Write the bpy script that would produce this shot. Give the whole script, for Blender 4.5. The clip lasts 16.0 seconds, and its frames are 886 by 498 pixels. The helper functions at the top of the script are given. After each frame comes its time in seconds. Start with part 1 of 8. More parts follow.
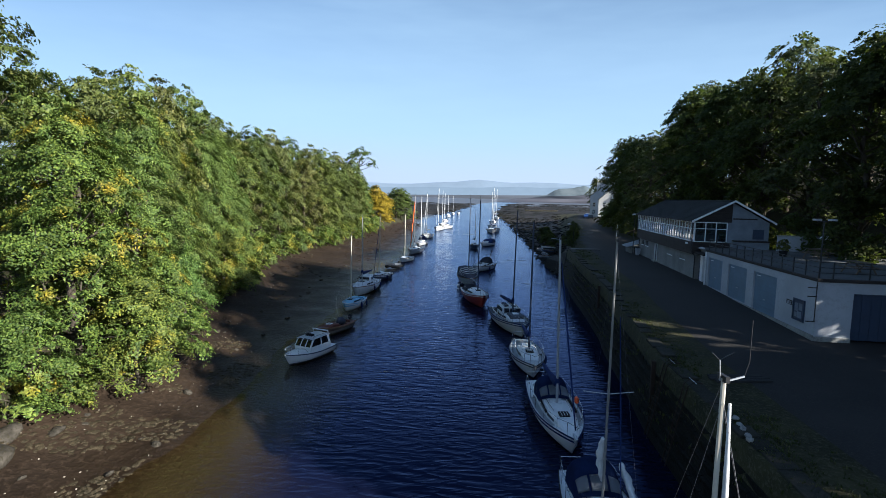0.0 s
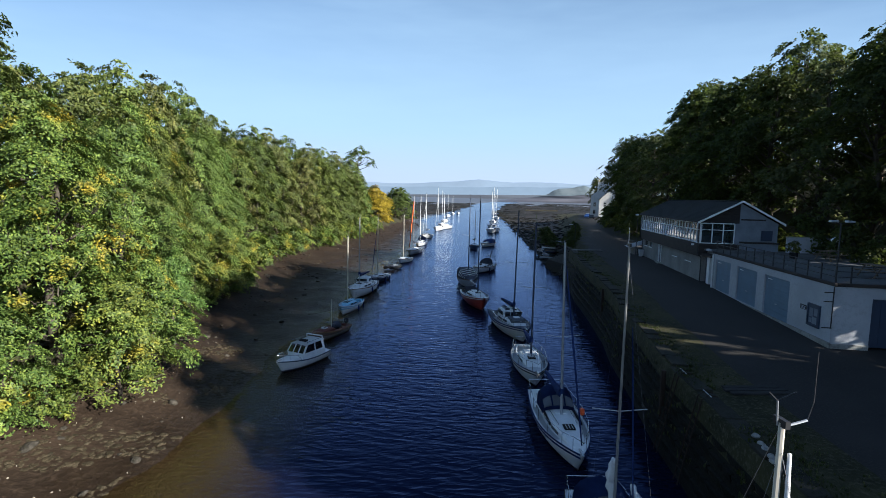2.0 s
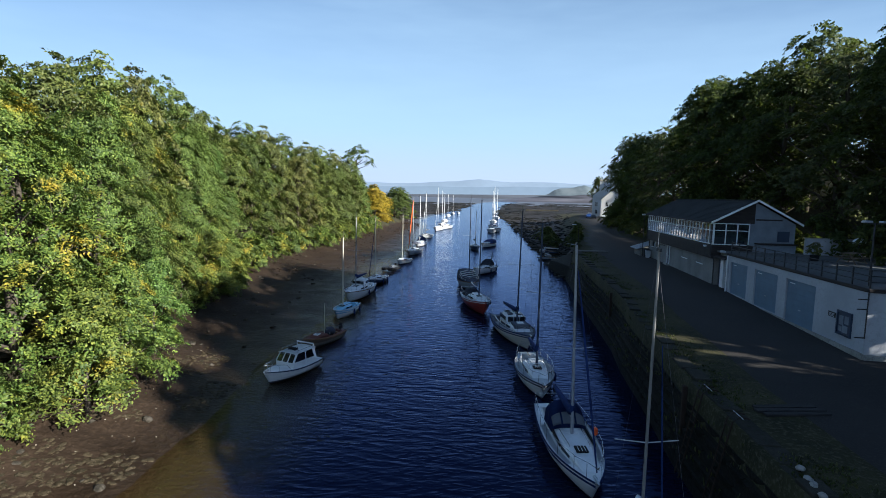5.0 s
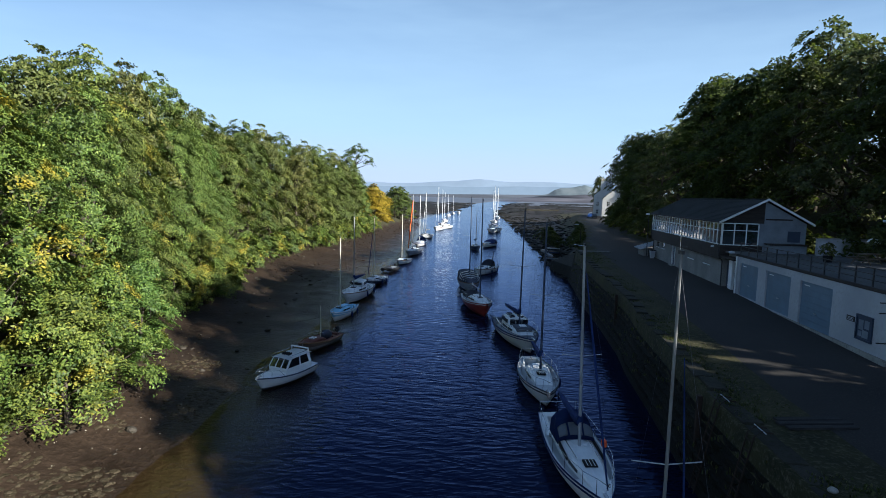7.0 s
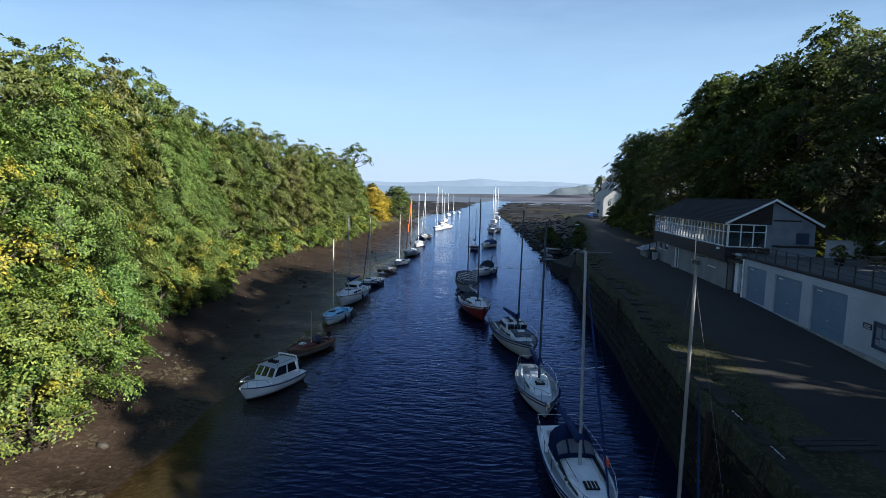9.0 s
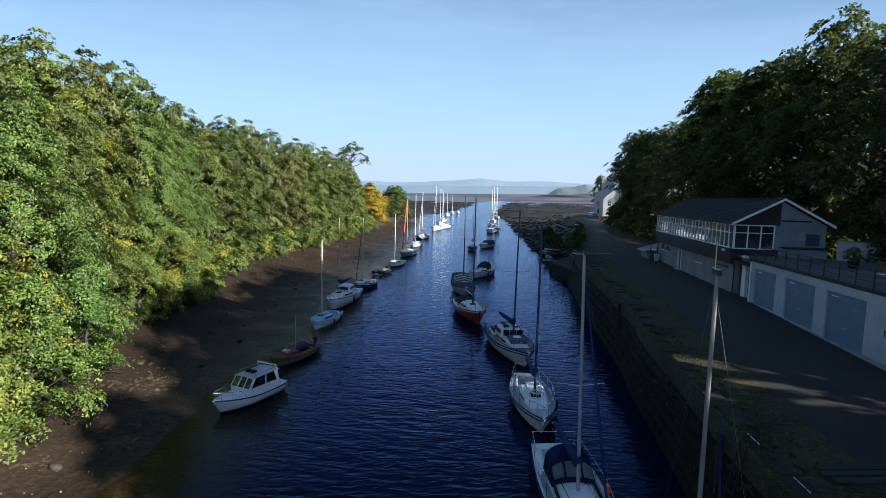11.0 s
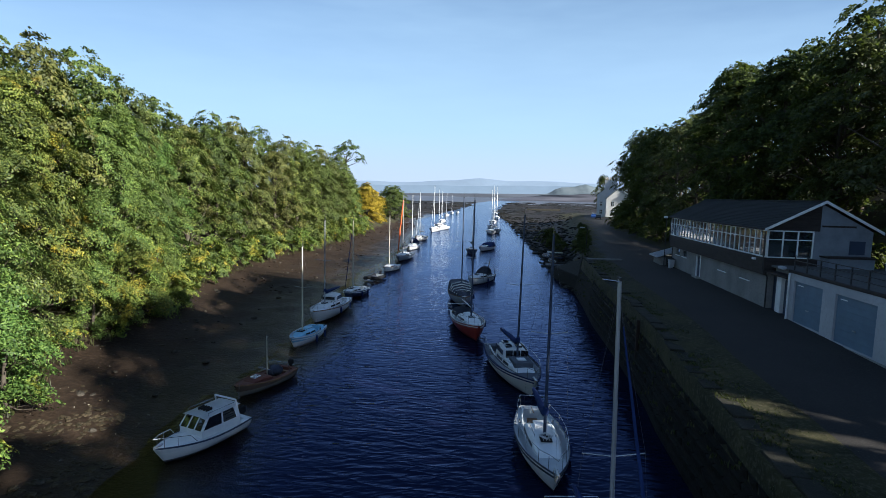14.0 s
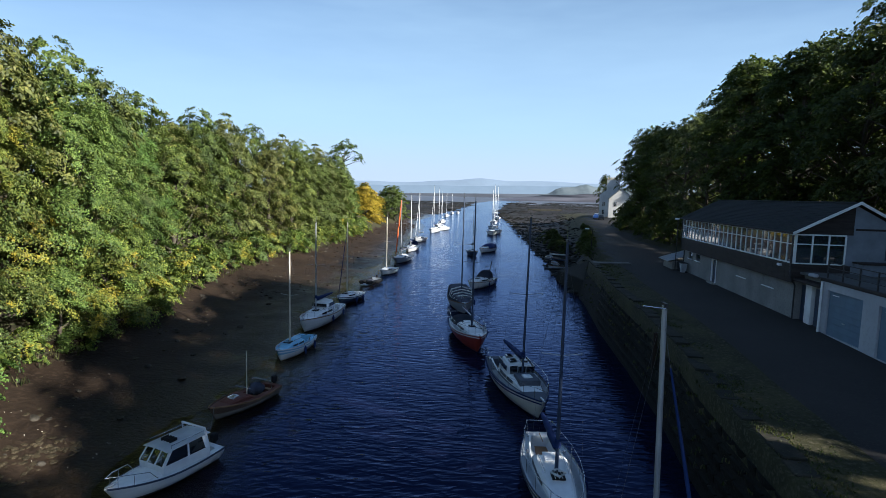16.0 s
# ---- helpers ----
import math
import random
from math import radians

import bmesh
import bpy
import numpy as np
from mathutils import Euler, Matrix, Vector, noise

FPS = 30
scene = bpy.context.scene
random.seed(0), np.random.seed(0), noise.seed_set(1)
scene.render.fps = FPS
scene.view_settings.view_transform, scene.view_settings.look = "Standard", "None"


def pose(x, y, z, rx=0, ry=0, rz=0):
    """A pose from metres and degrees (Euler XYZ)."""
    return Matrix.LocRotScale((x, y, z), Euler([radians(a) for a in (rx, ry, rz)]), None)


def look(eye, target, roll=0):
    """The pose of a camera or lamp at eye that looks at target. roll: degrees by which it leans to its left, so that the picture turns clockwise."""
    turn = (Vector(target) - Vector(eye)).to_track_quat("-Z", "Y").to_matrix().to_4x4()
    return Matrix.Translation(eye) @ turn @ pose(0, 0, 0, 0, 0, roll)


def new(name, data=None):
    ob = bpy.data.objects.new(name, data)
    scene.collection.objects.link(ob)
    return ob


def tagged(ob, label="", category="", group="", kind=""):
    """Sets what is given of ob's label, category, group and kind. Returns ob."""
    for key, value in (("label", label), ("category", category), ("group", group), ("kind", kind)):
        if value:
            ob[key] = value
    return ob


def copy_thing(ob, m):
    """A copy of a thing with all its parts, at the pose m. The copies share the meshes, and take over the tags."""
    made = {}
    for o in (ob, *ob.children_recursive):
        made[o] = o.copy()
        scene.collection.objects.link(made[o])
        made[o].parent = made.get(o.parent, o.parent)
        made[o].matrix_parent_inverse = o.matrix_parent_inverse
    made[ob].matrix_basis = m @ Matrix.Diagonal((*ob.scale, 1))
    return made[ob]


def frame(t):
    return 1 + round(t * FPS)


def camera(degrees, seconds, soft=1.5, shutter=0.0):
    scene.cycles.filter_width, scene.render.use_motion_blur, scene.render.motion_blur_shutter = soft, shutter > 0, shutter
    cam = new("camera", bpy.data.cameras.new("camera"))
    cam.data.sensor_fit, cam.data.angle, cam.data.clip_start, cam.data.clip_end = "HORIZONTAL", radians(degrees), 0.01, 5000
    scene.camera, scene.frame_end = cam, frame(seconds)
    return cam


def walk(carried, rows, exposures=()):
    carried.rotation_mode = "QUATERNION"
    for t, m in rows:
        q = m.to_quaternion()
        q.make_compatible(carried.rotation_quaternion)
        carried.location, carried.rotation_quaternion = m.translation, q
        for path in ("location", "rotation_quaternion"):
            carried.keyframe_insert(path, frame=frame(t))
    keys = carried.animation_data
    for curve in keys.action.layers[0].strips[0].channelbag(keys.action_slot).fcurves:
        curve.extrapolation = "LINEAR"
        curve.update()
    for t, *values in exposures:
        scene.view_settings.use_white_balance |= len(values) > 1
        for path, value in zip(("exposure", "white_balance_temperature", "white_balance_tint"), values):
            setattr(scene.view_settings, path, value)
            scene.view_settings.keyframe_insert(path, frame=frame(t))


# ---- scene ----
cam = camera(79.8, 16.0, soft=0.55)
METRES, EYE, TILT, LEAN, TURN = 16.8, 11.76, 0.0, 0.0, 0.0
ROWS = [
    (0.0, 0.0, 0.0, 0.0, 0.14, -5.71, -1.38),
    (0.5, 0.0006, 0.0174, 0.0011, 0.13, -5.72, -1.39),
    (1.0, 0.0012, 0.0395, 0.0018, 0.12, -5.71, -1.39),
    (1.5, 0.0025, 0.0616, 0.0019, 0.12, -5.72, -1.4),
    (2.0, 0.0044, 0.0861, 0.0016, 0.12, -5.74, -1.4),
    (2.5, 0.0046, 0.1097, 0.0012, 0.11, -5.75, -1.39),
    (3.0, 0.0046, 0.1359, 0.0008, 0.11, -5.74, -1.41),
    (3.5, 0.0053, 0.1596, -0.0001, 0.11, -5.76, -1.41),
    (4.0, 0.0075, 0.1843, -0.0009, 0.12, -5.76, -1.42),
    (6.5, 0.0066, 0.2851, -0.0075, 0.17, -5.77, -1.4),
    (7.0, 0.0083, 0.3069, -0.0079, 0.17, -5.78, -1.41),
    (7.5, 0.0105, 0.3279, -0.0069, 0.17, -5.79, -1.43),
    (8.0, 0.015, 0.3516, -0.0053, 0.18, -5.81, -1.42),
    (8.5, 0.0227, 0.3734, -0.0044, 0.22, -5.81, -1.42),
    (9.0, 0.0315, 0.3989, -0.0042, 0.25, -5.84, -1.43),
    (11.5, 0.0721, 0.5586, -0.0079, 0.23, -5.85, -1.47),
    (12.0, 0.0765, 0.6048, -0.0067, 0.21, -5.84, -1.48),
    (12.5, 0.0785, 0.6521, -0.0048, 0.21, -5.84, -1.49),
    (13.0, 0.081, 0.7061, -0.0029, 0.22, -5.87, -1.47),
    (13.5, 0.0843, 0.7554, -0.0012, 0.22, -5.88, -1.46),
    (14.0, 0.0879, 0.8085, 0.0007, 0.24, -5.88, -1.47),
    (14.5, 0.0909, 0.8569, 0.0007, 0.26, -5.88, -1.45),
    (15.0, 0.0946, 0.9094, 0.0003, 0.3, -5.88, -1.46),
    (15.5, 0.0943, 0.9559, 0.001, 0.27, -5.89, -1.45),
    (16.0, 0.0949, 0.9896, 0.0027, 0.27, -5.88, -1.47),
]
walk(cam, [(t, pose(0, 0, EYE, TILT, LEAN, TURN) @ pose(METRES * x, METRES * y, METRES * z, 90 + pitch, roll, yaw)) for t, x, y, z, yaw, pitch, roll in ROWS],
     exposures=[(0.0, 1.33, 5600, 10), (16.0, 1.33, 5600, 10)])

# ---- sky, sun ----
SUN_ELEV, SUN_AZ = 25.0, 122.0   # degrees; azimuth clockwise from the way ahead (+y)
world = bpy.data.worlds.new("world")
scene.world = world
world.use_nodes = True
wn = world.node_tree
wn.nodes.clear()
w_out = wn.nodes.new("ShaderNodeOutputWorld")
w_bg = wn.nodes.new("ShaderNodeBackground")
w_sky = wn.nodes.new("ShaderNodeTexSky")
w_sky.sky_type = "NISHITA"
w_sky.sun_disc = False
w_sky.sun_elevation = radians(SUN_ELEV)
w_sky.sun_rotation = radians(SUN_AZ)
w_sky.air_density, w_sky.dust_density, w_sky.ozone_density = 1.0, 0.6, 4.0
w_bg.inputs["Strength"].default_value = 0.047
# thin cirrus veil over the blue
w_tc = wn.nodes.new("ShaderNodeTexCoord")
w_map = wn.nodes.new("ShaderNodeMapping")
w_map.inputs["Rotation"].default_value = (0, radians(28), 0)
w_map.inputs["Scale"].default_value = (0.8, 1.0, 4.2)
w_noise = wn.nodes.new("ShaderNodeTexNoise")
w_noise.inputs["Scale"].default_value, w_noise.inputs["Detail"].default_value, w_noise.inputs["Roughness"].default_value = 1.3, 5.0, 0.6
w_rng = wn.nodes.new("ShaderNodeMapRange")
w_rng.inputs[1].default_value, w_rng.inputs[2].default_value = 0.42, 0.75
w_rng.inputs[3].default_value, w_rng.inputs[4].default_value = 0.0, 0.38
w_mix = wn.nodes.new("ShaderNodeMix")
w_mix.data_type, w_mix.blend_type = "RGBA", "MIX"
w_mix.inputs[7].default_value = (5.5, 7.35, 8.6, 1)
wn.links.new(w_tc.outputs["Generated"], w_map.inputs[0])
wn.links.new(w_map.outputs[0], w_noise.inputs["Vector"])
wn.links.new(w_noise.outputs[0], w_rng.inputs[0])
wn.links.new(w_rng.outputs[0], w_mix.inputs[0])
# pale haze, thickest low over the firth
w_sep = wn.nodes.new("ShaderNodeSeparateXYZ")
w_low = wn.nodes.new("ShaderNodeMapRange")
w_low.interpolation_type = "SMOOTHSTEP"
w_low.inputs[1].default_value, w_low.inputs[2].default_value = 0.06, 0.48
w_low.inputs[3].default_value, w_low.inputs[4].default_value = 0.86, 0.0
w_hz = wn.nodes.new("ShaderNodeMix")
w_hz.data_type, w_hz.blend_type = "RGBA", "MIX"
w_hz.inputs[7].default_value = (5.15, 6.95, 8.3, 1)
wn.links.new(w_tc.outputs["Generated"], w_sep.inputs[0])
wn.links.new(w_sep.outputs["Z"], w_low.inputs[0])
wn.links.new(w_low.outputs[0], w_hz.inputs[0])
wn.links.new(w_sky.outputs[0], w_hz.inputs[6])
wn.links.new(w_hz.outputs[2], w_mix.inputs[6])
# greyish band lying on the horizon
w_band = wn.nodes.new("ShaderNodeMapRange")
w_band.interpolation_type = "SMOOTHSTEP"
w_band.inputs[1].default_value, w_band.inputs[2].default_value = 0.02, 0.13
w_band.inputs[3].default_value, w_band.inputs[4].default_value = 0.85, 0.0
w_hb = wn.nodes.new("ShaderNodeMix")
w_hb.data_type, w_hb.blend_type = "RGBA", "MIX"
w_hb.inputs[7].default_value = (5.9, 6.6, 7.6, 1)
wn.links.new(w_sep.outputs["Z"], w_band.inputs[0])
wn.links.new(w_band.outputs[0], w_hb.inputs[0])
wn.links.new(w_mix.outputs[2], w_hb.inputs[6])
wn.links.new(w_hb.outputs[2], w_bg.inputs[0])
wn.links.new(w_bg.outputs[0], w_out.inputs[0])

sun_data = bpy.data.lights.new("sun", "SUN")
sun_data.energy, sun_data.angle, sun_data.color = 5.0, radians(0.6), (1.0, 0.90, 0.74)
sun = new("sun", sun_data)
_az, _el = radians(SUN_AZ), radians(SUN_ELEV)
SUN_DIR = Vector((math.sin(_az) * math.cos(_el), math.cos(_az) * math.cos(_el), math.sin(_el)))
sun.matrix_world = look((0, 0, 60), tuple(Vector((0, 0, 60)) - SUN_DIR))


# ---- materials ----
def nodes_of(name):
    m = bpy.data.materials.new(name)
    m.use_nodes = True
    nt = m.node_tree
    nt.nodes.clear()
    out = nt.nodes.new("ShaderNodeOutputMaterial")
    return m, nt, out


def noise_node(nt, coord, scale, detail=4.0, rough=0.55, stretch=None):
    tx = nt.nodes.new("ShaderNodeTexNoise")
    tx.inputs["Scale"].default_value = scale
    tx.inputs["Detail"].default_value = detail
    tx.inputs["Roughness"].default_value = rough
    if stretch:
        mp = nt.nodes.new("ShaderNodeMapping")
        mp.inputs["Scale"].default_value = stretch
        nt.links.new(coord, mp.inputs["Vector"])
        coord = mp.outputs[0]
    nt.links.new(coord, tx.inputs["Vector"])
    return tx


def ramp(nt, fac, stops):
    r = nt.nodes.new("ShaderNodeValToRGB")
    els = r.color_ramp.elements
    while len(els) < len(stops):
        els.new(0.5)
    for e, (p, c) in zip(els, stops):
        e.position = p
        e.color = (*c, 1)
    nt.links.new(fac, r.inputs[0])
    return r


def mix_col(nt, fac, a, b, mode="MIX"):
    mx = nt.nodes.new("ShaderNodeMix")
    mx.data_type, mx.blend_type = "RGBA", mode
    for sock, val in ((mx.inputs[0], fac), (mx.inputs[6], a), (mx.inputs[7], b)):
        if isinstance(val, bpy.types.NodeSocket):
            nt.links.new(val, sock)
        elif isinstance(val, (int, float)):
            sock.default_value = val
        else:
            sock.default_value = (*val, 1)
    return mx.outputs[2]


def surface(name, a, b, c=None, big=0.4, small=8.0, rough=0.7, metal=0.0, bump=0.15, bump_scale=None, spread=0.12, coat=0.0, space="Object", stretch=None):
    """Two-scale varied surface: colours a to b over broad stains, c in fine grain."""
    m, nt, out = nodes_of(name)
    bs = nt.nodes.new("ShaderNodeBsdfPrincipled")
    tc = nt.nodes.new("ShaderNodeTexCoord")
    geo = nt.nodes.new("ShaderNodeNewGeometry")
    co = geo.outputs["Position"] if space == "World" else tc.outputs[space]
    n1 = noise_node(nt, co, big, 5, 0.6, stretch)
    n2 = noise_node(nt, co, small, 6, 0.65)
    r1 = ramp(nt, n1.outputs[0], [(0.35, a), (0.65, b)])
    col = r1.outputs[0]
    r2 = ramp(nt, n2.outputs[0], [(0.3, (0, 0, 0)), (0.7, (1, 1, 1))])
    if c:
        r3 = ramp(nt, n2.outputs[0], [(0.5, (0, 0, 0)), (0.68, (1, 1, 1))])
        col = mix_col(nt, r3.outputs[0], col, c)
    else:
        hsv = nt.nodes.new("ShaderNodeHueSaturation")
        mr = nt.nodes.new("ShaderNodeMapRange")
        mr.inputs[3].default_value, mr.inputs[4].default_value = 1 - spread, 1 + spread
        nt.links.new(n2.outputs[0], mr.inputs[0])
        nt.links.new(mr.outputs[0], hsv.inputs["Value"])
        nt.links.new(col, hsv.inputs["Color"])
        col = hsv.outputs[0]
    nt.links.new(col, bs.inputs["Base Color"])
    bs.inputs["Metallic"].default_value = metal
    bs.inputs["Specular IOR Level"].default_value = 0.5 if rough < 0.6 else 0.15
    mr2 = nt.nodes.new("ShaderNodeMapRange")
    mr2.inputs[3].default_value, mr2.inputs[4].default_value = max(0.02, rough - 0.1), min(1, rough + 0.1)
    nt.links.new(n1.outputs[0], mr2.inputs[0])
    nt.links.new(mr2.outputs[0], bs.inputs["Roughness"])
    if coat:
        bs.inputs["Coat Weight"].default_value = coat
        bs.inputs["Coat Roughness"].default_value = 0.08
    if bump:
        bp = nt.nodes.new("ShaderNodeBump")
        bp.inputs["Strength"].default_value = min(1, bump)
        bp.inputs["Distance"].default_value = 0.02 if not bump_scale else bump_scale
        nt.links.new(n2.outputs[0], bp.inputs["Height"])
        nt.links.new(bp.outputs[0], bs.inputs["Normal"])
    nt.links.new(bs.outputs[0], out.inputs[0])
    return m


def foliage(name, stops, yellow=None, yellow_at=0.62, translucent=0.28):
    m, nt, out = nodes_of(name)
    geo = nt.nodes.new("ShaderNodeNewGeometry")
    info = nt.nodes.new("ShaderNodeObjectInfo")
    r = ramp(nt, geo.outputs["Random Per Island"], stops)
    col = r.outputs[0]
    n = noise_node(nt, geo.outputs["Position"], 0.55, 4, 0.6)
    hsv = nt.nodes.new("ShaderNodeHueSaturation")
    mr = nt.nodes.new("ShaderNodeMapRange")
    mr.inputs[1].default_value, mr.inputs[2].default_value = 0.3, 0.7
    mr.inputs[3].default_value, mr.inputs[4].default_value = 0.5, 1.4
    nt.links.new(n.outputs[0], mr.inputs[0])
    nt.links.new(mr.outputs[0], hsv.inputs["Value"])
    mrh = nt.nodes.new("ShaderNodeMapRange")
    mrh.inputs[3].default_value, mrh.inputs[4].default_value = 0.471, 0.504
    nt.links.new(info.outputs["Random"], mrh.inputs[0])
    nt.links.new(mrh.outputs[0], hsv.inputs["Hue"])
    nt.links.new(col, hsv.inputs["Color"])
    col = hsv.outputs[0]
    if yellow:
        n2 = noise_node(nt, geo.outputs["Position"], 0.5, 4)
        mr2 = nt.nodes.new("ShaderNodeMapRange")
        mr2.inputs[1].default_value, mr2.inputs[2].default_value = yellow_at - 0.02, yellow_at + 0.11
        nt.links.new(n2.outputs[0], mr2.inputs[0])
        ml = nt.nodes.new("ShaderNodeMath")
        ml.operation = "MULTIPLY"
        nt.links.new(mr2.outputs[0], ml.inputs[0])
        mr3 = nt.nodes.new("ShaderNodeMapRange")
        mr3.inputs[3].default_value, mr3.inputs[4].default_value = 0.2, 1.0
        nt.links.new(geo.outputs["Random Per Island"], mr3.inputs[0])
        nt.links.new(mr3.outputs[0], ml.inputs[1])
        col = mix_col(nt, ml.outputs[0], col, yellow)
    d = nt.nodes.new("ShaderNodeBsdfPrincipled")
    d.inputs["Roughness"].default_value = 0.5
    d.inputs["Specular IOR Level"].default_value = 0.25
    t = nt.nodes.new("ShaderNodeBsdfTranslucent")
    mx = nt.nodes.new("ShaderNodeMixShader")
    mx.inputs[0].default_value = translucent
    nt.links.new(col, d.inputs["Base Color"])
    nt.links.new(mix_col(nt, 0.4, col, (0.16, 0.22, 0.02)), t.inputs[0])
    nt.links.new(d.outputs[0], mx.inputs[1])
    nt.links.new(t.outputs[0], mx.inputs[2])
    nt.links.new(mx.outputs[0], out.inputs[0])
    return m


def plain(name, col, rough=0.5, metal=0.0, coat=0.0, spread=0.1, bump=0.05):
    return surface(name, tuple(v * (1 - spread) for v in col), tuple(min(1, v * (1 + spread)) for v in col), big=1.2, small=25, rough=rough, metal=metal, bump=bump, coat=coat, spread=spread * 0.6)


def water_material():
    m, nt, out = nodes_of("river_water")
    geo = nt.nodes.new("ShaderNodeNewGeometry")
    # sharp-crested wavelets running across the channel in two slightly crossed trains
    def crests(turn, stretch, detail):
        mp = nt.nodes.new("ShaderNodeMapping")
        mp.inputs["Rotation"].default_value = (0, 0, radians(turn))
        nt.links.new(geo.outputs["Position"], mp.inputs["Vector"])
        tx = noise_node(nt, mp.outputs[0], 1.0, detail, 0.55, stretch)
        a = nt.nodes.new("ShaderNodeMath")
        a.operation = "SUBTRACT"
        a.inputs[1].default_value = 0.5
        nt.links.new(tx.outputs[0], a.inputs[0])
        b = nt.nodes.new("ShaderNodeMath")
        b.operation = "ABSOLUTE"
        nt.links.new(a.outputs[0], b.inputs[0])
        return b.outputs[0]

    def scaled(val, k, add=None):
        q = nt.nodes.new("ShaderNodeMath")
        q.operation = "MULTIPLY_ADD"
        q.inputs[1].default_value = k
        nt.links.new(val, q.inputs[0])
        if add is None:
            q.inputs[2].default_value = 0.0
        else:
            nt.links.new(add, q.inputs[2])
        return q.outputs[0]
    n3 = noise_node(nt, geo.outputs["Position"], 0.09, 3, 0.5, (1, 0.5, 1))
    gust = nt.nodes.new("ShaderNodeMapRange")
    gust.inputs[1].default_value, gust.inputs[2].default_value = 0.35, 0.65
    gust.inputs[3].default_value, gust.inputs[4].default_value = 0.55, 1.1
    nt.links.new(n3.outputs[0], gust.inputs[0])
    h = scaled(crests(9, (0.45, 1.5, 1), 1.0), -0.9)
    h = scaled(crests(-14, (0.8, 2.4, 1), 1.5), -0.5, h)
    h = scaled(noise_node(nt, geo.outputs["Position"], 1.0, 2, 0.5, (2.2, 6.5, 1)).outputs[0], 0.10, h)
    hm = nt.nodes.new("ShaderNodeMath")
    hm.operation = "MULTIPLY"
    nt.links.new(h, hm.inputs[0])
    nt.links.new(gust.outputs[0], hm.inputs[1])
    bp = nt.nodes.new("ShaderNodeBump")
    bp.inputs["Strength"].default_value = 1.0
    bp.inputs["Distance"].default_value = 0.118
    nt.links.new(hm.outputs[0], bp.inputs["Height"])
    # deep water: dark body under a blue-tinted reflection
    body = nt.nodes.new("ShaderNodeBsdfDiffuse")
    body.inputs[0].default_value = (0.0055, 0.0072, 0.021, 1)
    gd = nt.nodes.new("ShaderNodeBsdfGlossy")
    gd.inputs["Roughness"].default_value = 0.07
    nt.links.new(bp.outputs[0], gd.inputs["Normal"])
    fd = nt.nodes.new("ShaderNodeFresnel")
    fd.inputs["IOR"].default_value = 1.205
    nt.links.new(bp.outputs[0], fd.inputs["Normal"])
    tint = ramp(nt, fd.outputs[0], [(0.10, (0.42, 0.53, 1.0)), (0.45, (0.50, 0.66, 1.0)), (0.85, (0.80, 0.90, 1.0))])
    nt.links.new(tint.outputs[0], gd.inputs[0])
    bs = nt.nodes.new("ShaderNodeMixShader")
    nt.links.new(fd.outputs[0], bs.inputs[0])
    nt.links.new(body.outputs[0], bs.inputs[1])
    nt.links.new(gd.outputs[0], bs.inputs[2])
    # shallow water lets the silt bed show through
    at = nt.nodes.new("ShaderNodeAttribute")
    at.attribute_name = "depth"
    tr = nt.nodes.new("ShaderNodeBsdfTransparent")
    tr.inputs[0].default_value = (0.98, 0.93, 0.68, 1)
    gl = nt.nodes.new("ShaderNodeBsdfGlossy")
    gl.inputs["Roughness"].default_value = 0.05
    nt.links.new(bp.outputs[0], gl.inputs["Normal"])
    fr = nt.nodes.new("ShaderNodeFresnel")
    fr.inputs["IOR"].default_value = 1.18
    nt.links.new(bp.outputs[0], fr.inputs["Normal"])
    clear = nt.nodes.new("ShaderNodeMixShader")
    nt.links.new(fr.outputs[0], clear.inputs[0])
    nt.links.new(tr.outputs[0], clear.inputs[1])
    nt.links.new(gl.outputs[0], clear.inputs[2])
    mx = nt.nodes.new("ShaderNodeMixShader")
    nt.links.new(at.outputs["Fac"], mx.inputs[0])
    nt.links.new(clear.outputs[0], mx.inputs[1])
    nt.links.new(bs.outputs[0], mx.inputs[2])
    nt.links.new(mx.outputs[0], out.inputs[0])
    return m


def glass_material(name, tint=(0.02, 0.03, 0.035), rough=0.03):
    m, nt, out = nodes_of(name)
    bs = nt.nodes.new("ShaderNodeBsdfPrincipled")
    bs.inputs["Base Color"].default_value = (*tint, 1)
    bs.inputs["Roughness"].default_value = rough
    bs.inputs["IOR"].default_value = 1.85
    bs.inputs["Specular IOR Level"].default_value = 0.9
    nt.links.new(bs.outputs[0], out.inputs[0])
    return m


MUD = surface("tidal_mud", (0.0158, 0.0100, 0.0060), (0.034, 0.0221, 0.0134), (0.044, 0.0292, 0.0183), big=0.22, small=3.5, rough=0.6, bump=0.9, bump_scale=0.12, space="World")


